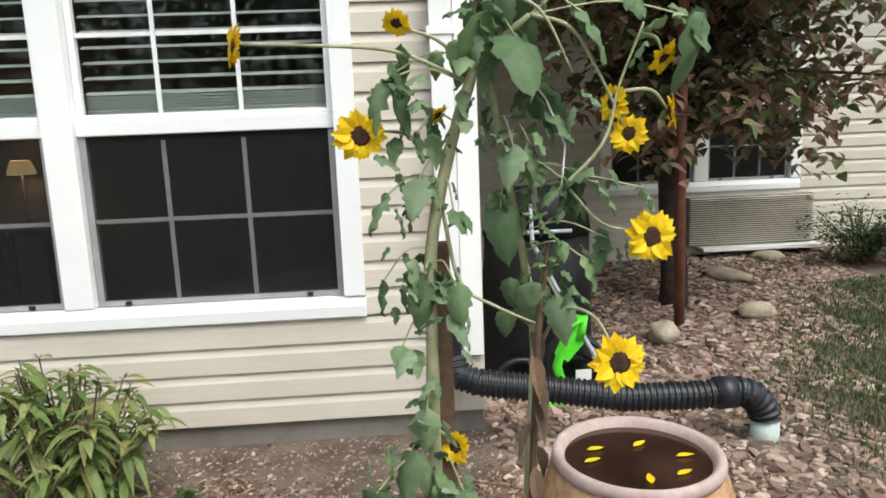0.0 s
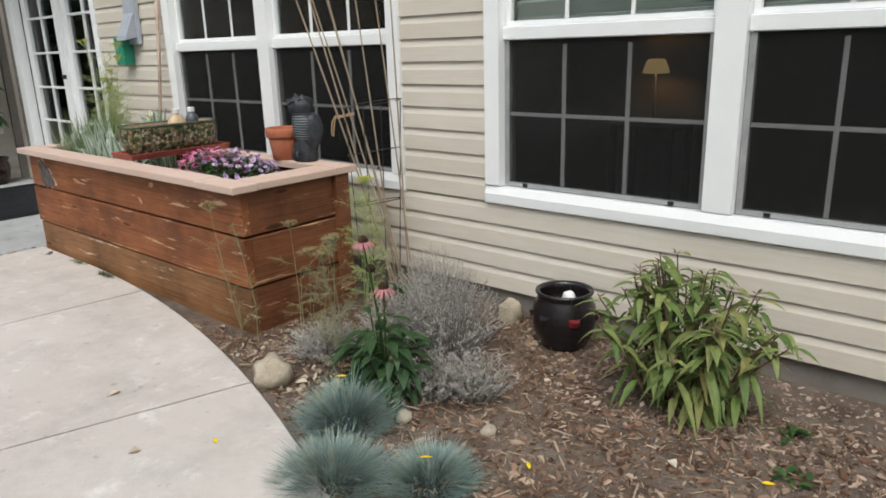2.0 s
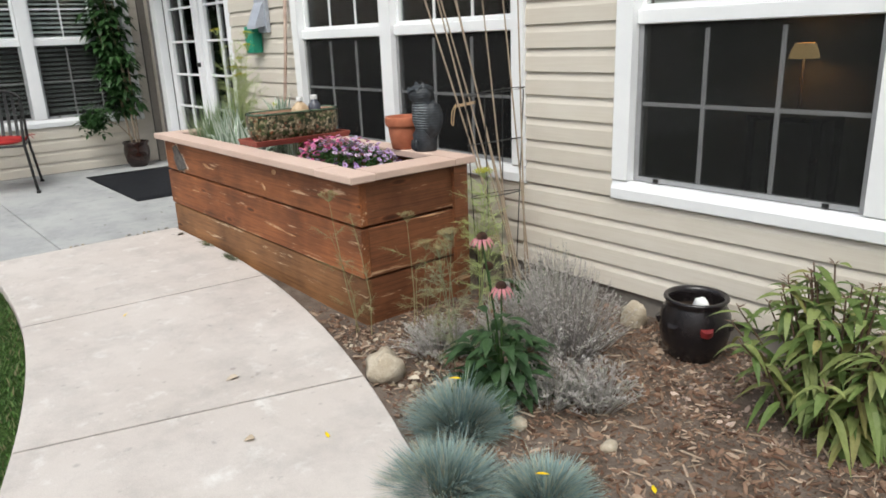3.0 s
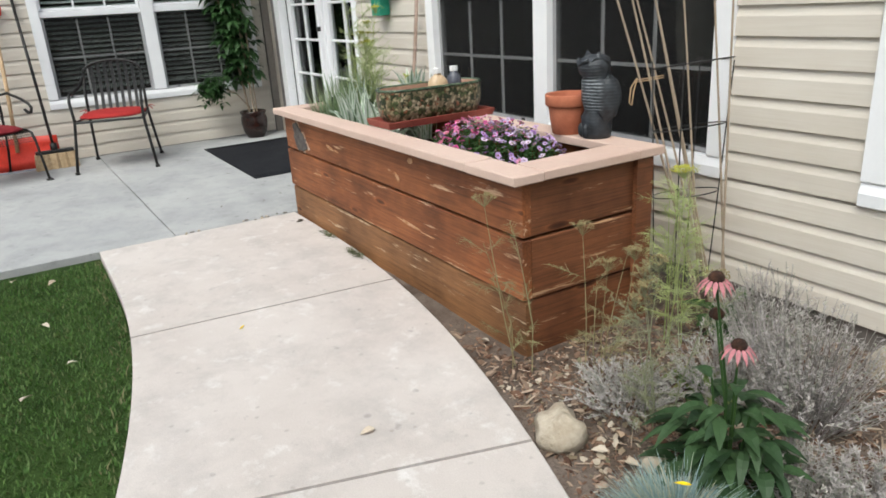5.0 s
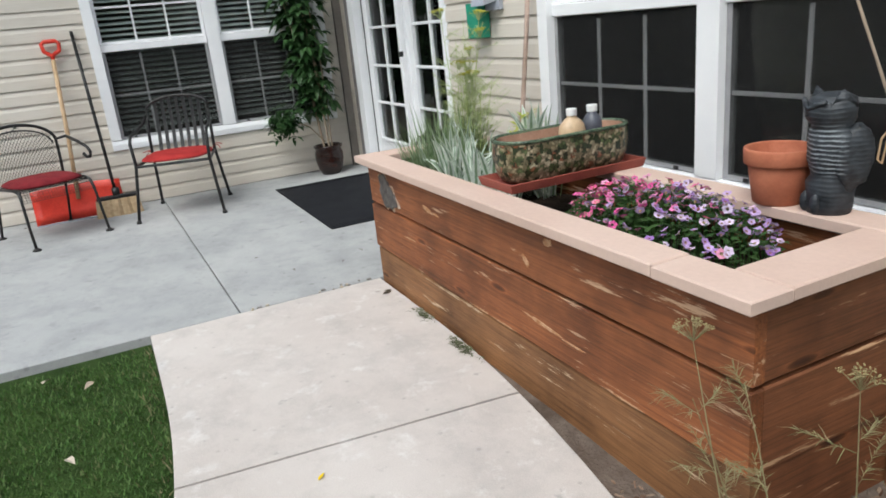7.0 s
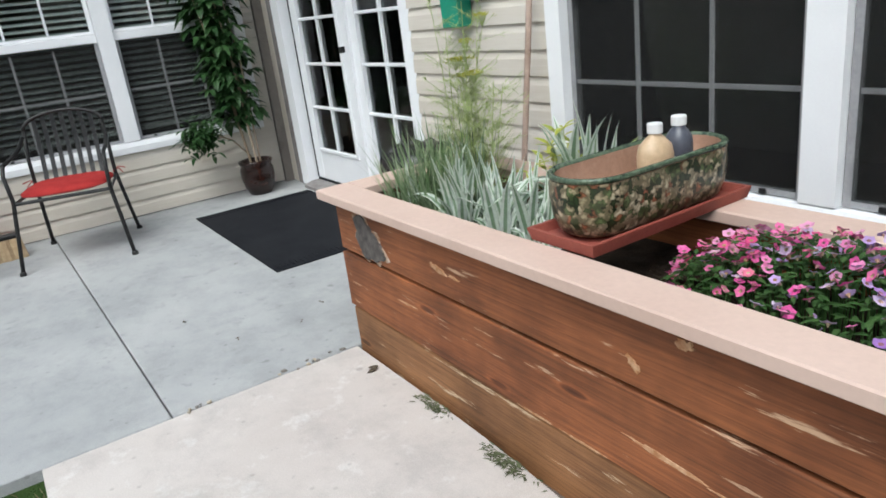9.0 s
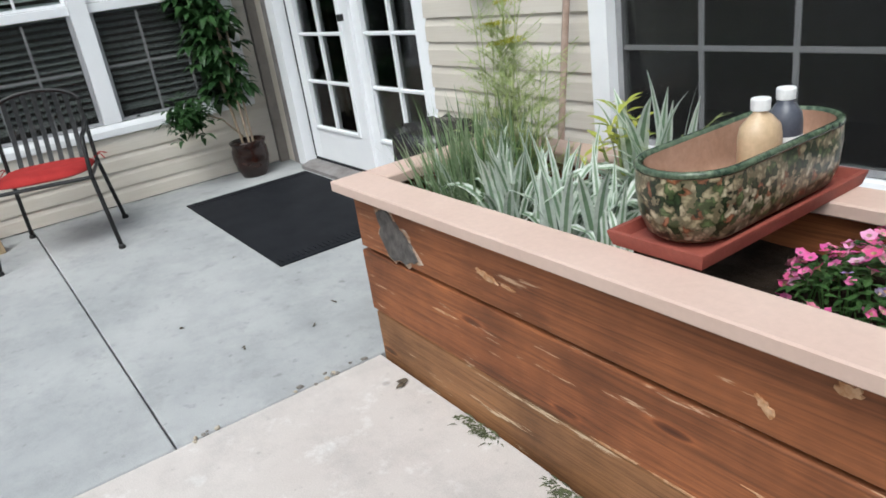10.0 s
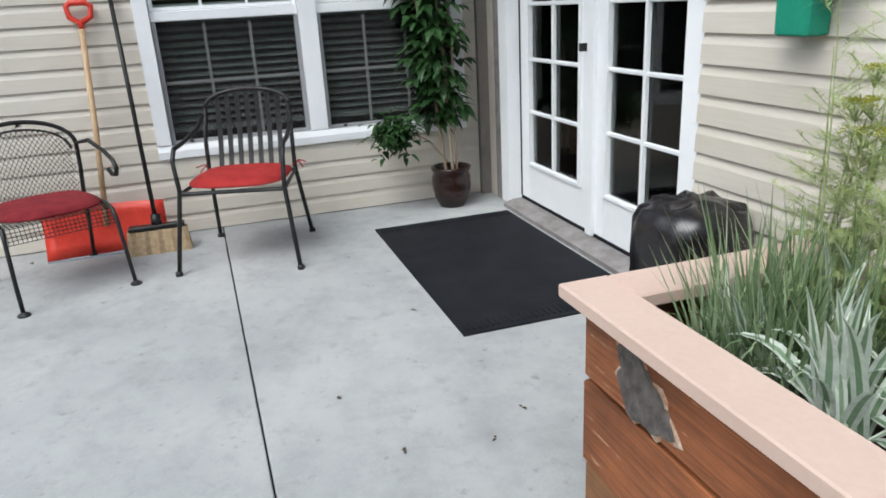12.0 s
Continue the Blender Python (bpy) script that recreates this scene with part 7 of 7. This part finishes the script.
def canes():
    for k, (bx, by, tx, ty, tz, rad) in enumerate(((-3.06, 2.86, -3.74, 2.80, 1.62, 0.0058), (-3.04, 2.89, -3.66, 2.84, 1.64, 0.005), (-3.07, 2.84, -3.60, 2.79, 1.60, 0.0055), (-3.03, 2.87, -3.57, 2.86, 1.72, 0.005), (-3.02, 2.88, -3.52, 2.82, 1.66, 0.005), (-3.00, 2.91, -3.24, 2.92, 1.70, 0.005), (-2.99, 2.86, -3.12, 2.93, 1.72, 0.005), (-3.12, 2.90, -3.38, 2.93, 1.60, 0.005))):
        a = Acc()
        b, e = Vector((bx + 0.03, by, -0.06)), Vector((tx + 0.035, ty, tz))
        pts, rr = [], []
        for i in range(9):
            for o, g in ((0.0, 1.0), (0.47, 1.0), (0.49, 1.25), (0.51, 1.0)):
                t = (i + o) / 9
                pts.append(b.lerp(e, t) + Vector((0, 0, 0.03 * math.sin(math.pi * t))))
                rr.append(rad * g * (1 - 0.35 * t))
        a.tube(pts, rr, 7)
        one("bamboo_cane", a, CANE, "thin bamboo cane leaning in the tied bundle", "bamboo cane", "bundle of canes")
    a = Acc()
    for k in range(2):
        a.tube([(-3.352 + 0.062 * math.cos(q), 2.838 + 0.030 * math.sin(q), 0.885 + 0.008 * k + 0.012 * math.cos(q)) for q in [math.tau * i / 14 for i in range(15)]], 0.0018, 5)
    a.tube([(-3.407, 2.82, 0.89), (-3.429, 2.81, 0.85), (-3.435, 2.81, 0.79), (-3.422, 2.81, 0.78), (-3.414, 2.812, 0.84), (-3.407, 2.82, 0.885)], 0.003, 5)
    one("twine_tie", a, HANDLEWOOD, "yellowish twine tying the canes together", "twine")
    c = thing("tomato_cage", "dark wire tomato cage against the siding", "plant cage", at=(-3.165, 2.855, 0.0))
    for z, rad in ((0.45, 0.125), (0.715, 0.135), (0.955, 0.148)):
        a = Acc()
        a.tube([(rad * math.cos(q), rad * math.sin(q), z + 0.025 * math.cos(q)) for q in [math.tau * i / 30 for i in range(31)]], 0.0026, 6)
        part("ring", a, BLACKMETAL, c)
    for k in range(4):
        q = math.tau * k / 4 + 0.5
        a = Acc()
        a.tube([(0.10 * math.cos(q), 0.10 * math.sin(q), -0.06), (0.125 * math.cos(q), 0.125 * math.sin(q), 0.45), (0.148 * math.cos(q), 0.148 * math.sin(q), 0.965)], 0.0026, 6)
        part("upright", a, BLACKMETAL, c)


canes()

for k, (x, y, sx, sy, sz, lab) in enumerate(((-2.685, 1.80, 0.085, 0.07, 0.075, "rounded pale field stone beside the path"), (-2.35, 2.90, 0.058, 0.048, 0.070, "pale pointed stone near the wall"), (1.22, 3.98, 0.11, 0.08, 0.07, "pale stone at the foot of the post"), (2.15, 5.15, 0.19, 0.10, 0.05, "flat pale stone on the gravel"), (2.70, 5.60, 0.12, 0.08, 0.05, "flat pale stone below the wall"), (1.90, 4.25, 0.12, 0.09, 0.06, "pale tan stone on the gravel"), (-2.44, 1.93, 0.04, 0.035, 0.03, "small grey stone in the bed"), (-1.83, 2.05, 0.03, 0.025, 0.02, "small pale stone on the mulch"), (-2.10, 1.92, 0.030, 0.028, 0.025, "small white stone among the fescue"))):
    a = Acc()
    lump(a, (0, 0, 0), (sx, sy, sz), k + 2, 14, 9, 0.35)
    one("stone", a, ROCK, lab, "stone", "stones", smooth=True).matrix_basis = pose(x, y, soil_height(x, y) + sz * 0.55, 0, 0, 37 * k)


def seedling(at, n, size, seed, label):
    p = thing("seedling", label, "seedling", "seedlings", at=at)
    r = random.Random(seed)
    a = Acc()
    for k in range(n):
        q = r.uniform(0, math.tau)
        a.leaf((r.gauss(0, size * 0.3), r.gauss(0, size * 0.3), r.uniform(0, size * 0.5)), (math.cos(q), math.sin(q), r.uniform(0.1, 0.8)), size * r.uniform(0.5, 1), size * r.uniform(0.3, 0.5), 0.4, 0.2, 4, 0.7)
    part("leaves", a, SHRUBLEAF if seed % 2 else CONELEAF, p)


for k, (x, y, n, s) in enumerate(((-2.86, 2.79, 60, 0.15), (-2.62, 2.36, 46, 0.12), (-0.95, 2.35, 10, 0.06), (-0.62, 2.30, 14, 0.07), (-1.02, 2.62, 16, 0.06), (-0.30, 2.30, 10, 0.06), (-0.75, 1.85, 12, 0.09), (-0.55, 1.62, 14, 0.10), (-0.92, 1.60, 10, 0.07))):
    seedling((x, y, soil_height(x, y) - 0.005), n, s, 90 + k, "leafy green plant growing at the wall" if s > 0.11 else "small green weed sprouting from the mulch")
for k, (x, y) in enumerate(((-5.02, 2.03), (-4.95, 2.032), (-4.61, 2.022), (-4.53, 2.02), (-4.57, 2.012))):
    p = thing("crack_weed", "small dry weed growing in the gap below the planter", "weed", "crack weeds", at=(x, y, -0.01))
    r = random.Random(100 + k)
    a = Acc()
    for m in range(110):
        q = r.uniform(0, math.tau)
        a.blade((r.gauss(0, 0.035), min(0.02, r.gauss(0.004, 0.010)), 0.004), (math.cos(q), -abs(math.sin(q)), r.uniform(0.3, 1.1)), r.uniform(0.02, 0.05), 0.007, 0.4, 3)
    tagged(part("blade", a, WEED, p), kind="stuff")

# ---- table lamp behind the window ----
lt = thing("side_table", "dark wooden side table inside the room", "table", at=(-2.83, 5.37, 0.0))
box_part("tabletop", -0.25, 0.25, -0.2, 0.2, 0.60, 0.63, BROWNPOT, lt)
for sx in (-0.22, 0.22):
    for sy in (-0.17, 0.17):
        box_part("leg", sx - 0.02, sx + 0.02, sy - 0.02, sy + 0.02, 0.0, 0.598, BROWNPOT, lt)
lm = thing("table_lamp", "lit table lamp with warm glowing shade inside", "lamp", at=(-2.83, 5.40, 0.63))
a = Acc()
a.lathe([(0.02, 0.0), (0.06, 0.0), (0.06, 0.012), (0.012, 0.03), (0.010, 0.36)], 16)
part("base", a, BLACKMETAL, lm, smooth=True)
a = Acc()
a.lathe([(0.095, 0.365), (0.085, 0.41), (0.062, 0.462), (0.060, 0.465)], 28, cap=(False, False))
part("shade", a, glowing("lit_lamp_shade", (1.0, 0.62, 0.28), 0.55), lm, "glowing warm shade", smooth=True)
bulb = bpy.data.lights.new("lamp_bulb", "POINT")
bulb.energy, bulb.color, bulb.shadow_soft_size = 1.3, (1.0, 0.62, 0.30), 0.04
new("lamp_bulb", bulb).location = (-2.83, 5.40, 1.045)


# ---- trees across the lawn, seen in the glass ----
def far_tree(at, h, seed):
    t = thing("garden_tree", "broad green tree standing across the lawn", "tree", "garden trees", at=at)
    r = random.Random(seed)
    a = Acc()
    a.tube([(0, 0, -0.2), (0.05, 0, h * 0.3), (0, 0.1, h * 0.75)], [0.22, 0.16, 0.05], 10)
    part("trunk", a, BARK, t, smooth=True)
    lv = Acc()
    for k in range(1500):
        d = Vector((r.gauss(0, 1), r.gauss(0, 1), r.gauss(0, 1))).normalized() * r.uniform(0.5, 1.0)
        s = 1 + 0.35 * noise.noise(d * 1.8 + Vector((seed, 0, 0)))
        c = Vector((d.x * h * 0.38 * s, d.y * h * 0.38 * s, h * 0.58 + d.z * h * 0.42 * s))
        q = r.uniform(0, math.tau)
        lv.leaf(c, (math.cos(q), math.sin(q), r.uniform(-0.7, 0.4)), r.uniform(0.25, 0.5), r.uniform(0.2, 0.35), 0.3, 0.25, 3, 0.7)
    tagged(part("crown", lv, HEDGELEAF, t), kind="stuff")


for k, (x, y, h) in enumerate(((-9.5, -14, 6.5), (-5.0, -16, 7.5), (-0.5, -15, 6.5), (4.5, -14, 7.0), (9.0, -11, 6.5), (13.0, -5, 7.0), (12.5, 1.5, 6.0))):
    far_tree((x, y, -0.09), h, 120 + k)


# ---- loose cover of the ground ----
def scatter(name, count, area, size, flat, seed, material, label, category, keep, tilt=0.5, lift=0.0, slim=(0.3, 0.75)):
    """Many small uneven chips lying on the soil."""
    g = np.random.default_rng(seed)
    base = np.array([(-1, -0.5, 0), (0.1, -1, 0), (1, -0.3, 0), (0.8, 0.6, 0), (-0.4, 0.9, 0)], float)
    verts, faces = [], []
    done = 0
    while done < count:
        x, y = g.uniform(area[0], area[1]), g.uniform(area[2], area[3])
        if not keep(x, y):
            done += 0.2
            continue
        done += 1
        s = g.uniform(size[0], size[1]) * (0.6 + 0.8 * g.random() ** 2)
        an = g.uniform(0, math.tau)
        rot = np.array(Euler((g.normal(0, tilt * 0.5), g.normal(0, tilt * 0.5), an)).to_matrix())
        th = s * flat
        p = base * np.array([s, s * g.uniform(*slim), 1]) * (1 + g.normal(0, 0.15, (5, 3)))
        both = np.vstack([p * np.array([1, 1, 0]), p * np.array([0.8, 0.8, 0]) + np.array([0, 0, th])]) @ rot.T + np.array([x, y, soil_height(x, y) + lift + th * 0.2])
        n = len(verts)
        verts += [tuple(q) for q in both]
        faces += [(n + 5, n + 6, n + 7, n + 8, n + 9)] + [(n + i, n + (i + 1) % 5, n + 5 + (i + 1) % 5, n + 5 + i) for i in range(5)]
    a = Acc()
    a.v, a.f = verts, faces
    return one(name, a, material, label, category, kind="stuff")


in_bed = lambda x, y: y > path_edge_y(x) + 0.03 and not (PX0 < x < PX1 and y > PY0 - 0.02) and y < (3.02 if x < -1.7 else 2.62 + 0.12 * math.sin(5 * x))
scatter("bark_mulch", 16000, (-3.6, 1.3, 0.2, 3.0), (0.006, 0.024), 0.22, 3, CHIPS, "reddish-brown bark chips covering the bed", "mulch", in_bed, 0.8, 0.002, (0.14, 0.6))
scatter("fine_mulch", 20000, (-3.3, 0.9, 0.6, 3.0), (0.004, 0.014), 0.3, 7, CHIPS, "fine brown bark crumbs on the bed", "mulch", in_bed, 0.8, 0.0, (0.12, 0.6))
scatter("dry_crumbs", 2500, (-1.9, 0.1, 2.4, 3.02), (0.004, 0.014), 0.4, 8, STONES, "grey crumbs of dry earth along the wall", "dry earth", lambda x, y: True, 0.6, 0.0)
scatter("twig_litter", 900, (-3.1, 0.4, 0.9, 2.95), (0.012, 0.040), 0.10, 15, TWIGS, "thin pale twigs and shreds on the mulch", "twigs", in_bed, 0.7, 0.006, (0.05, 0.13))
scatter("leaf_litter", 420, (-3.10, -2.20, 1.72, 2.35), (0.006, 0.017), 0.10, 12, LITTER, "pale dry leaf litter on the soil", "leaf litter", in_bed, 0.9, 0.006, (0.4, 0.9))
in_gravel = lambda x, y: x > 0.12 and y > max(1.9, bed_edge(x)) and y < 5.85 and off_edge_g(x, y)
off_edge_g = lambda x, y: x - 1.42 - 0.72 * max(0.0, y - 3.2) < 0.35 + 0.25 * math.sin(9 * x + 5 * y)
scatter("wood_chip_gravel", 17000, (0.1, 4.6, 1.9, 5.85), (0.011, 0.036), 0.32, 5, STONES, "pinkish-brown chipped stone around the tree", "gravel", in_gravel)


def petals_on_ground():
    r = random.Random(9)
    for x, y, z in ((-1.60, 1.95, 0), (-1.55, 1.62, 0), (-1.20, 1.95, 0), (-1.0, 2.28, 0), (-2.18, 1.72, 0.19), (-4.05, 1.25, 1), (-2.45, 1.40, 1), (-0.6, 1.95, 0), (-1.72, 1.62, 0.12)):
        a = Acc()
        a.leaf((-0.02, 0, 0), (1, 0, 0.05), 0.04, 0.014, 0.05, 0.2, 4, 0.8)
        zz = 0.004 if z == 1 else (z if z else soil_height(x, y) + 0.018)
        one("fallen_petal", a, PETAL, "yellow petal fallen on the ground", "petal", "fallen petals").matrix_basis = pose(x, y, zz, r.uniform(-15, 15), 0, r.uniform(0, 360))
    for x, y, on in ((-3.37, 2.0, 0), (-3.05, 1.35, 1), (-2.60, 1.20, 1), (-4.62, 0.55, 2), (-4.15, 0.62, 2), (-5.2, 0.62, 2), (-3.95, 0.45, 2), (-5.35, 0.45, 2), (-4.75, 0.30, 2), (-1.25, 2.20, 0), (-0.85, 2.05, 0), (-1.9, 2.25, 0), (-2.6, 1.95, 0), (-2.48, 1.88, 0), (-2.57, 1.85, 0), (-2.35, 1.83, 0)):
        a = Acc()
        a.leaf((-0.02, 0, 0), (1, 0, 0.1), r.uniform(0.035, 0.06), 0.03, 0.2, 0.5, 4, 0.7)
        zz = {0: soil_height(x, y) + 0.02, 1: 0.004, 2: 0.005}[on]
        one("dry_leaf", a, DRYPALE, "pale curled dry leaf lying on the ground", "leaf", "fallen leaves").matrix_basis = pose(x, y, zz, r.uniform(-20, 20), 0, r.uniform(0, 360))


DRYPALE = tinted("pale_dry_leaf", ((0.42, 0.34, 0.25), (0.60, 0.54, 0.45), (0.34, 0.22, 0.13)), 0.9, by="object")
petals_on_ground()


def turf(count, x0, x1, y0, y1, keep, seed, lo, hi, label, base=lambda x, y: -0.07, material=None):
    g = np.random.default_rng(seed)
    a = Acc()
    xs, ys = g.uniform(x0, x1, count), g.uniform(y0, y1, count)
    for x, y in zip(xs, ys):
        if not keep(x, y) or min(x1 - x, y - y0) < g.uniform(0, 1) * 1.3:
            continue
        q = g.uniform(0, math.tau)
        le = g.uniform(0.1, 0.8)
        h, w = g.uniform(lo, hi), g.uniform(0.002, 0.004)
        cx, cy = math.cos(q), math.sin(q)
        n = len(a.v)
        z = base(x, y)
        a.v += [(x - cy * w, y + cx * w, z), (x + cy * w, y - cx * w, z), (x + cx * le * h * 0.4 + cy * w, y + cy * le * h * 0.4 - cx * w, z + h * 0.65), (x + cx * le * h * 0.4 - cy * w, y + cy * le * h * 0.4 + cx * w, z + h * 0.65), (x + cx * le * h, y + cy * le * h, z + h)]
        a.f += [(n, n + 1, n + 2, n + 3), (n + 3, n + 2, n + 4)]
    one("lawn_grass", a, material or BLADES, label, "grass", kind="stuff")


a = Acc()
n = 40
p = []
for i in range(n + 1):
    x = -5.606 + 7.2 * i / n
    for y in (-5.9, path_edge_y(x, PATH_IN) - 0.004):
        p.append((x, y, -0.045))
a.put(p, [(2 * i, 2 * i + 2, 2 * i + 3, 2 * i + 1) for i in range(n)])
one("ground_lawn", a, LAWN, "clipped green lawn inside the path's curve", "lawn", kind="structure")
turf(125000, -5.60, -1.2, -2.0, 0.9, lambda x, y: x > -5.50 + 0.02 * math.sin(31 * y) and y < path_edge_y(x, PATH_IN) - 0.012, 1, 0.022, 0.050, "short green lawn grass beside the path")
stray = random.Random(9)
turf(5200, -5.53, -1.6, 0.0, 0.9, lambda x, y: path_edge_y(x, PATH_IN) - 0.075 < y < path_edge_y(x, PATH_IN) - 0.004 and stray.random() < 0.9, 4, 0.03, 0.07, "dry straw-coloured grass fringe along the path", material=STRAW)
edge_base = lambda x, y: soil_height(x, y) - 0.005 if y > bed_edge(x) - 0.04 else -0.085
off_edge = lambda x, y: x - 1.42 - 0.72 * max(0.0, y - 3.2)
turf(110000, 1.0, 6.5, 1.2, 4.9, lambda x, y: off_edge(x, y) > stray.uniform(-0.2, 0.42) and y < 5.0, 2, 0.018, 0.050, "thin patchy grass beyond the gravel", edge_base, RECESSGRASS)


# ---- crumbs of broken concrete along the patio's edge, and dry leaves ----
rc = random.Random(61)
for k in range(16):
    a = Acc()
    s = rc.uniform(0.003, 0.010)
    lump(a, (0, 0, 0), (s * rc.uniform(1, 1.7), s, s * 0.6), k, 8, 5, 0.4)
    y = rc.choice((rc.gauss(1.86, 0.05), rc.gauss(1.70, 0.03), rc.gauss(1.38, 0.03), rc.uniform(1.3, 1.98)))
    one("concrete_crumb", a, FOUND if k % 3 else ROCK, "small crumb of broken concrete on the joint", "crumb", "concrete crumbs", smooth=True).matrix_basis = pose(-5.598 + rc.gauss(0, 0.018), y, 0.003, 0, 0, rc.uniform(0, 360))
for x, y, s in ((-5.344, 2.004, 0.030), (-8.63, 0.17, 0.02), (-6.43, 1.56, 0.012), (-7.05, 2.02, 0.011), (-5.99, 1.98, 0.012), (-6.04, 1.70, 0.012), (-6.12, 2.13, 0.014)):
    a = Acc()
    for m in range(3):
        q = rc.uniform(0, math.tau)
        a.leaf((0, 0, 0.003 + 0.002 * m), (math.cos(q), math.sin(q), 0.15), s * 1.3, s * 0.8, 0.2, 0.3, 4)
    one("dry_leaf", a, DEADLEAF, "small shrivelled brown leaf lying on the concrete", "dry leaf", "dry leaves").location = (x, y, 0.0)

# ---- setting that holds many pieces ----
clad_wall("wall_main", "cream lapped siding wall with two double windows", M_A, -8.84, 0.09, [W1, W2, (-8.84, -6.460, -0.3, 2.22)], inset=0.045)
clad_wall("wall_side", "cream lapped siding wall beside the patio", M_L, -8.0, 3.10, [WL], foot=0.007, lap=0.117)
clad_wall("wall_back", "shaded cream lapped siding wall behind the tree", M_B, 0.0, 9.0, [WB], foot=0.06)
a = Acc()
a.box(-0.06, 0.078, 3.195, 5.9, -0.2, TOP)
one("wall_return", a, SIDING, "cream return wall of the recess", "wall", kind="structure")
a = Acc()
a.box(-0.002, 0.098, 3.008, 3.19, 0.07, TOP)
one("trim_corner_post", a, SIDING, "cream corner post of the siding", "trim", kind="structure")
# Unseen overhangs, added and sized to shade the recess, side wall and door.
a = Acc()
a.box(-9.6, 1.9, 2.78, 9.0, TOP, TOP + 0.06)
a.box(1.9, 9.5, 5.5, 9.0, TOP, TOP + 0.06)
a.box(-14.0, -8.50, -8.5, 2.48, TOP, TOP + 0.06)
a.box(-14.0, -6.30, 2.482, 2.778, TOP, TOP + 0.06)
one("ceiling_shade_soffit", a, WHITE, "white soffit added out of view to shade the walls and door", "soffit", kind="structure")
shell("wall_interior", -8.80, -0.1, 3.235, 5.6, 0.0, 2.55, "y0")
shell("wall_interior_side", -12.0, -9.03, -1.0, 3.0, 0.0, 2.55, "x1")
shell("wall_interior_back", 0.5, 4.5, 6.07, 8.5, 0.0, 2.55, "y0")
window("window_1", M_A, W1, -1.470, "white double-hung twin window with grilles and dark screens", (1.31, 0.057, 0.35), shift=-0.02)
window("window_2", M_A, W2, -4.258, "white twin window with raised blinds behind the planter", (1.30, 0.045, 0.2))
window("window_3", M_L, WL, 1.943, "white twin window with lowered blinds on the patio", (0.62, 0.045, 0.5), RAIL=1.312)
window("window_4", M_B, WB, 2.255, "white window above a wall air conditioner", (1.5, 0.057, 0.35))
french_door()
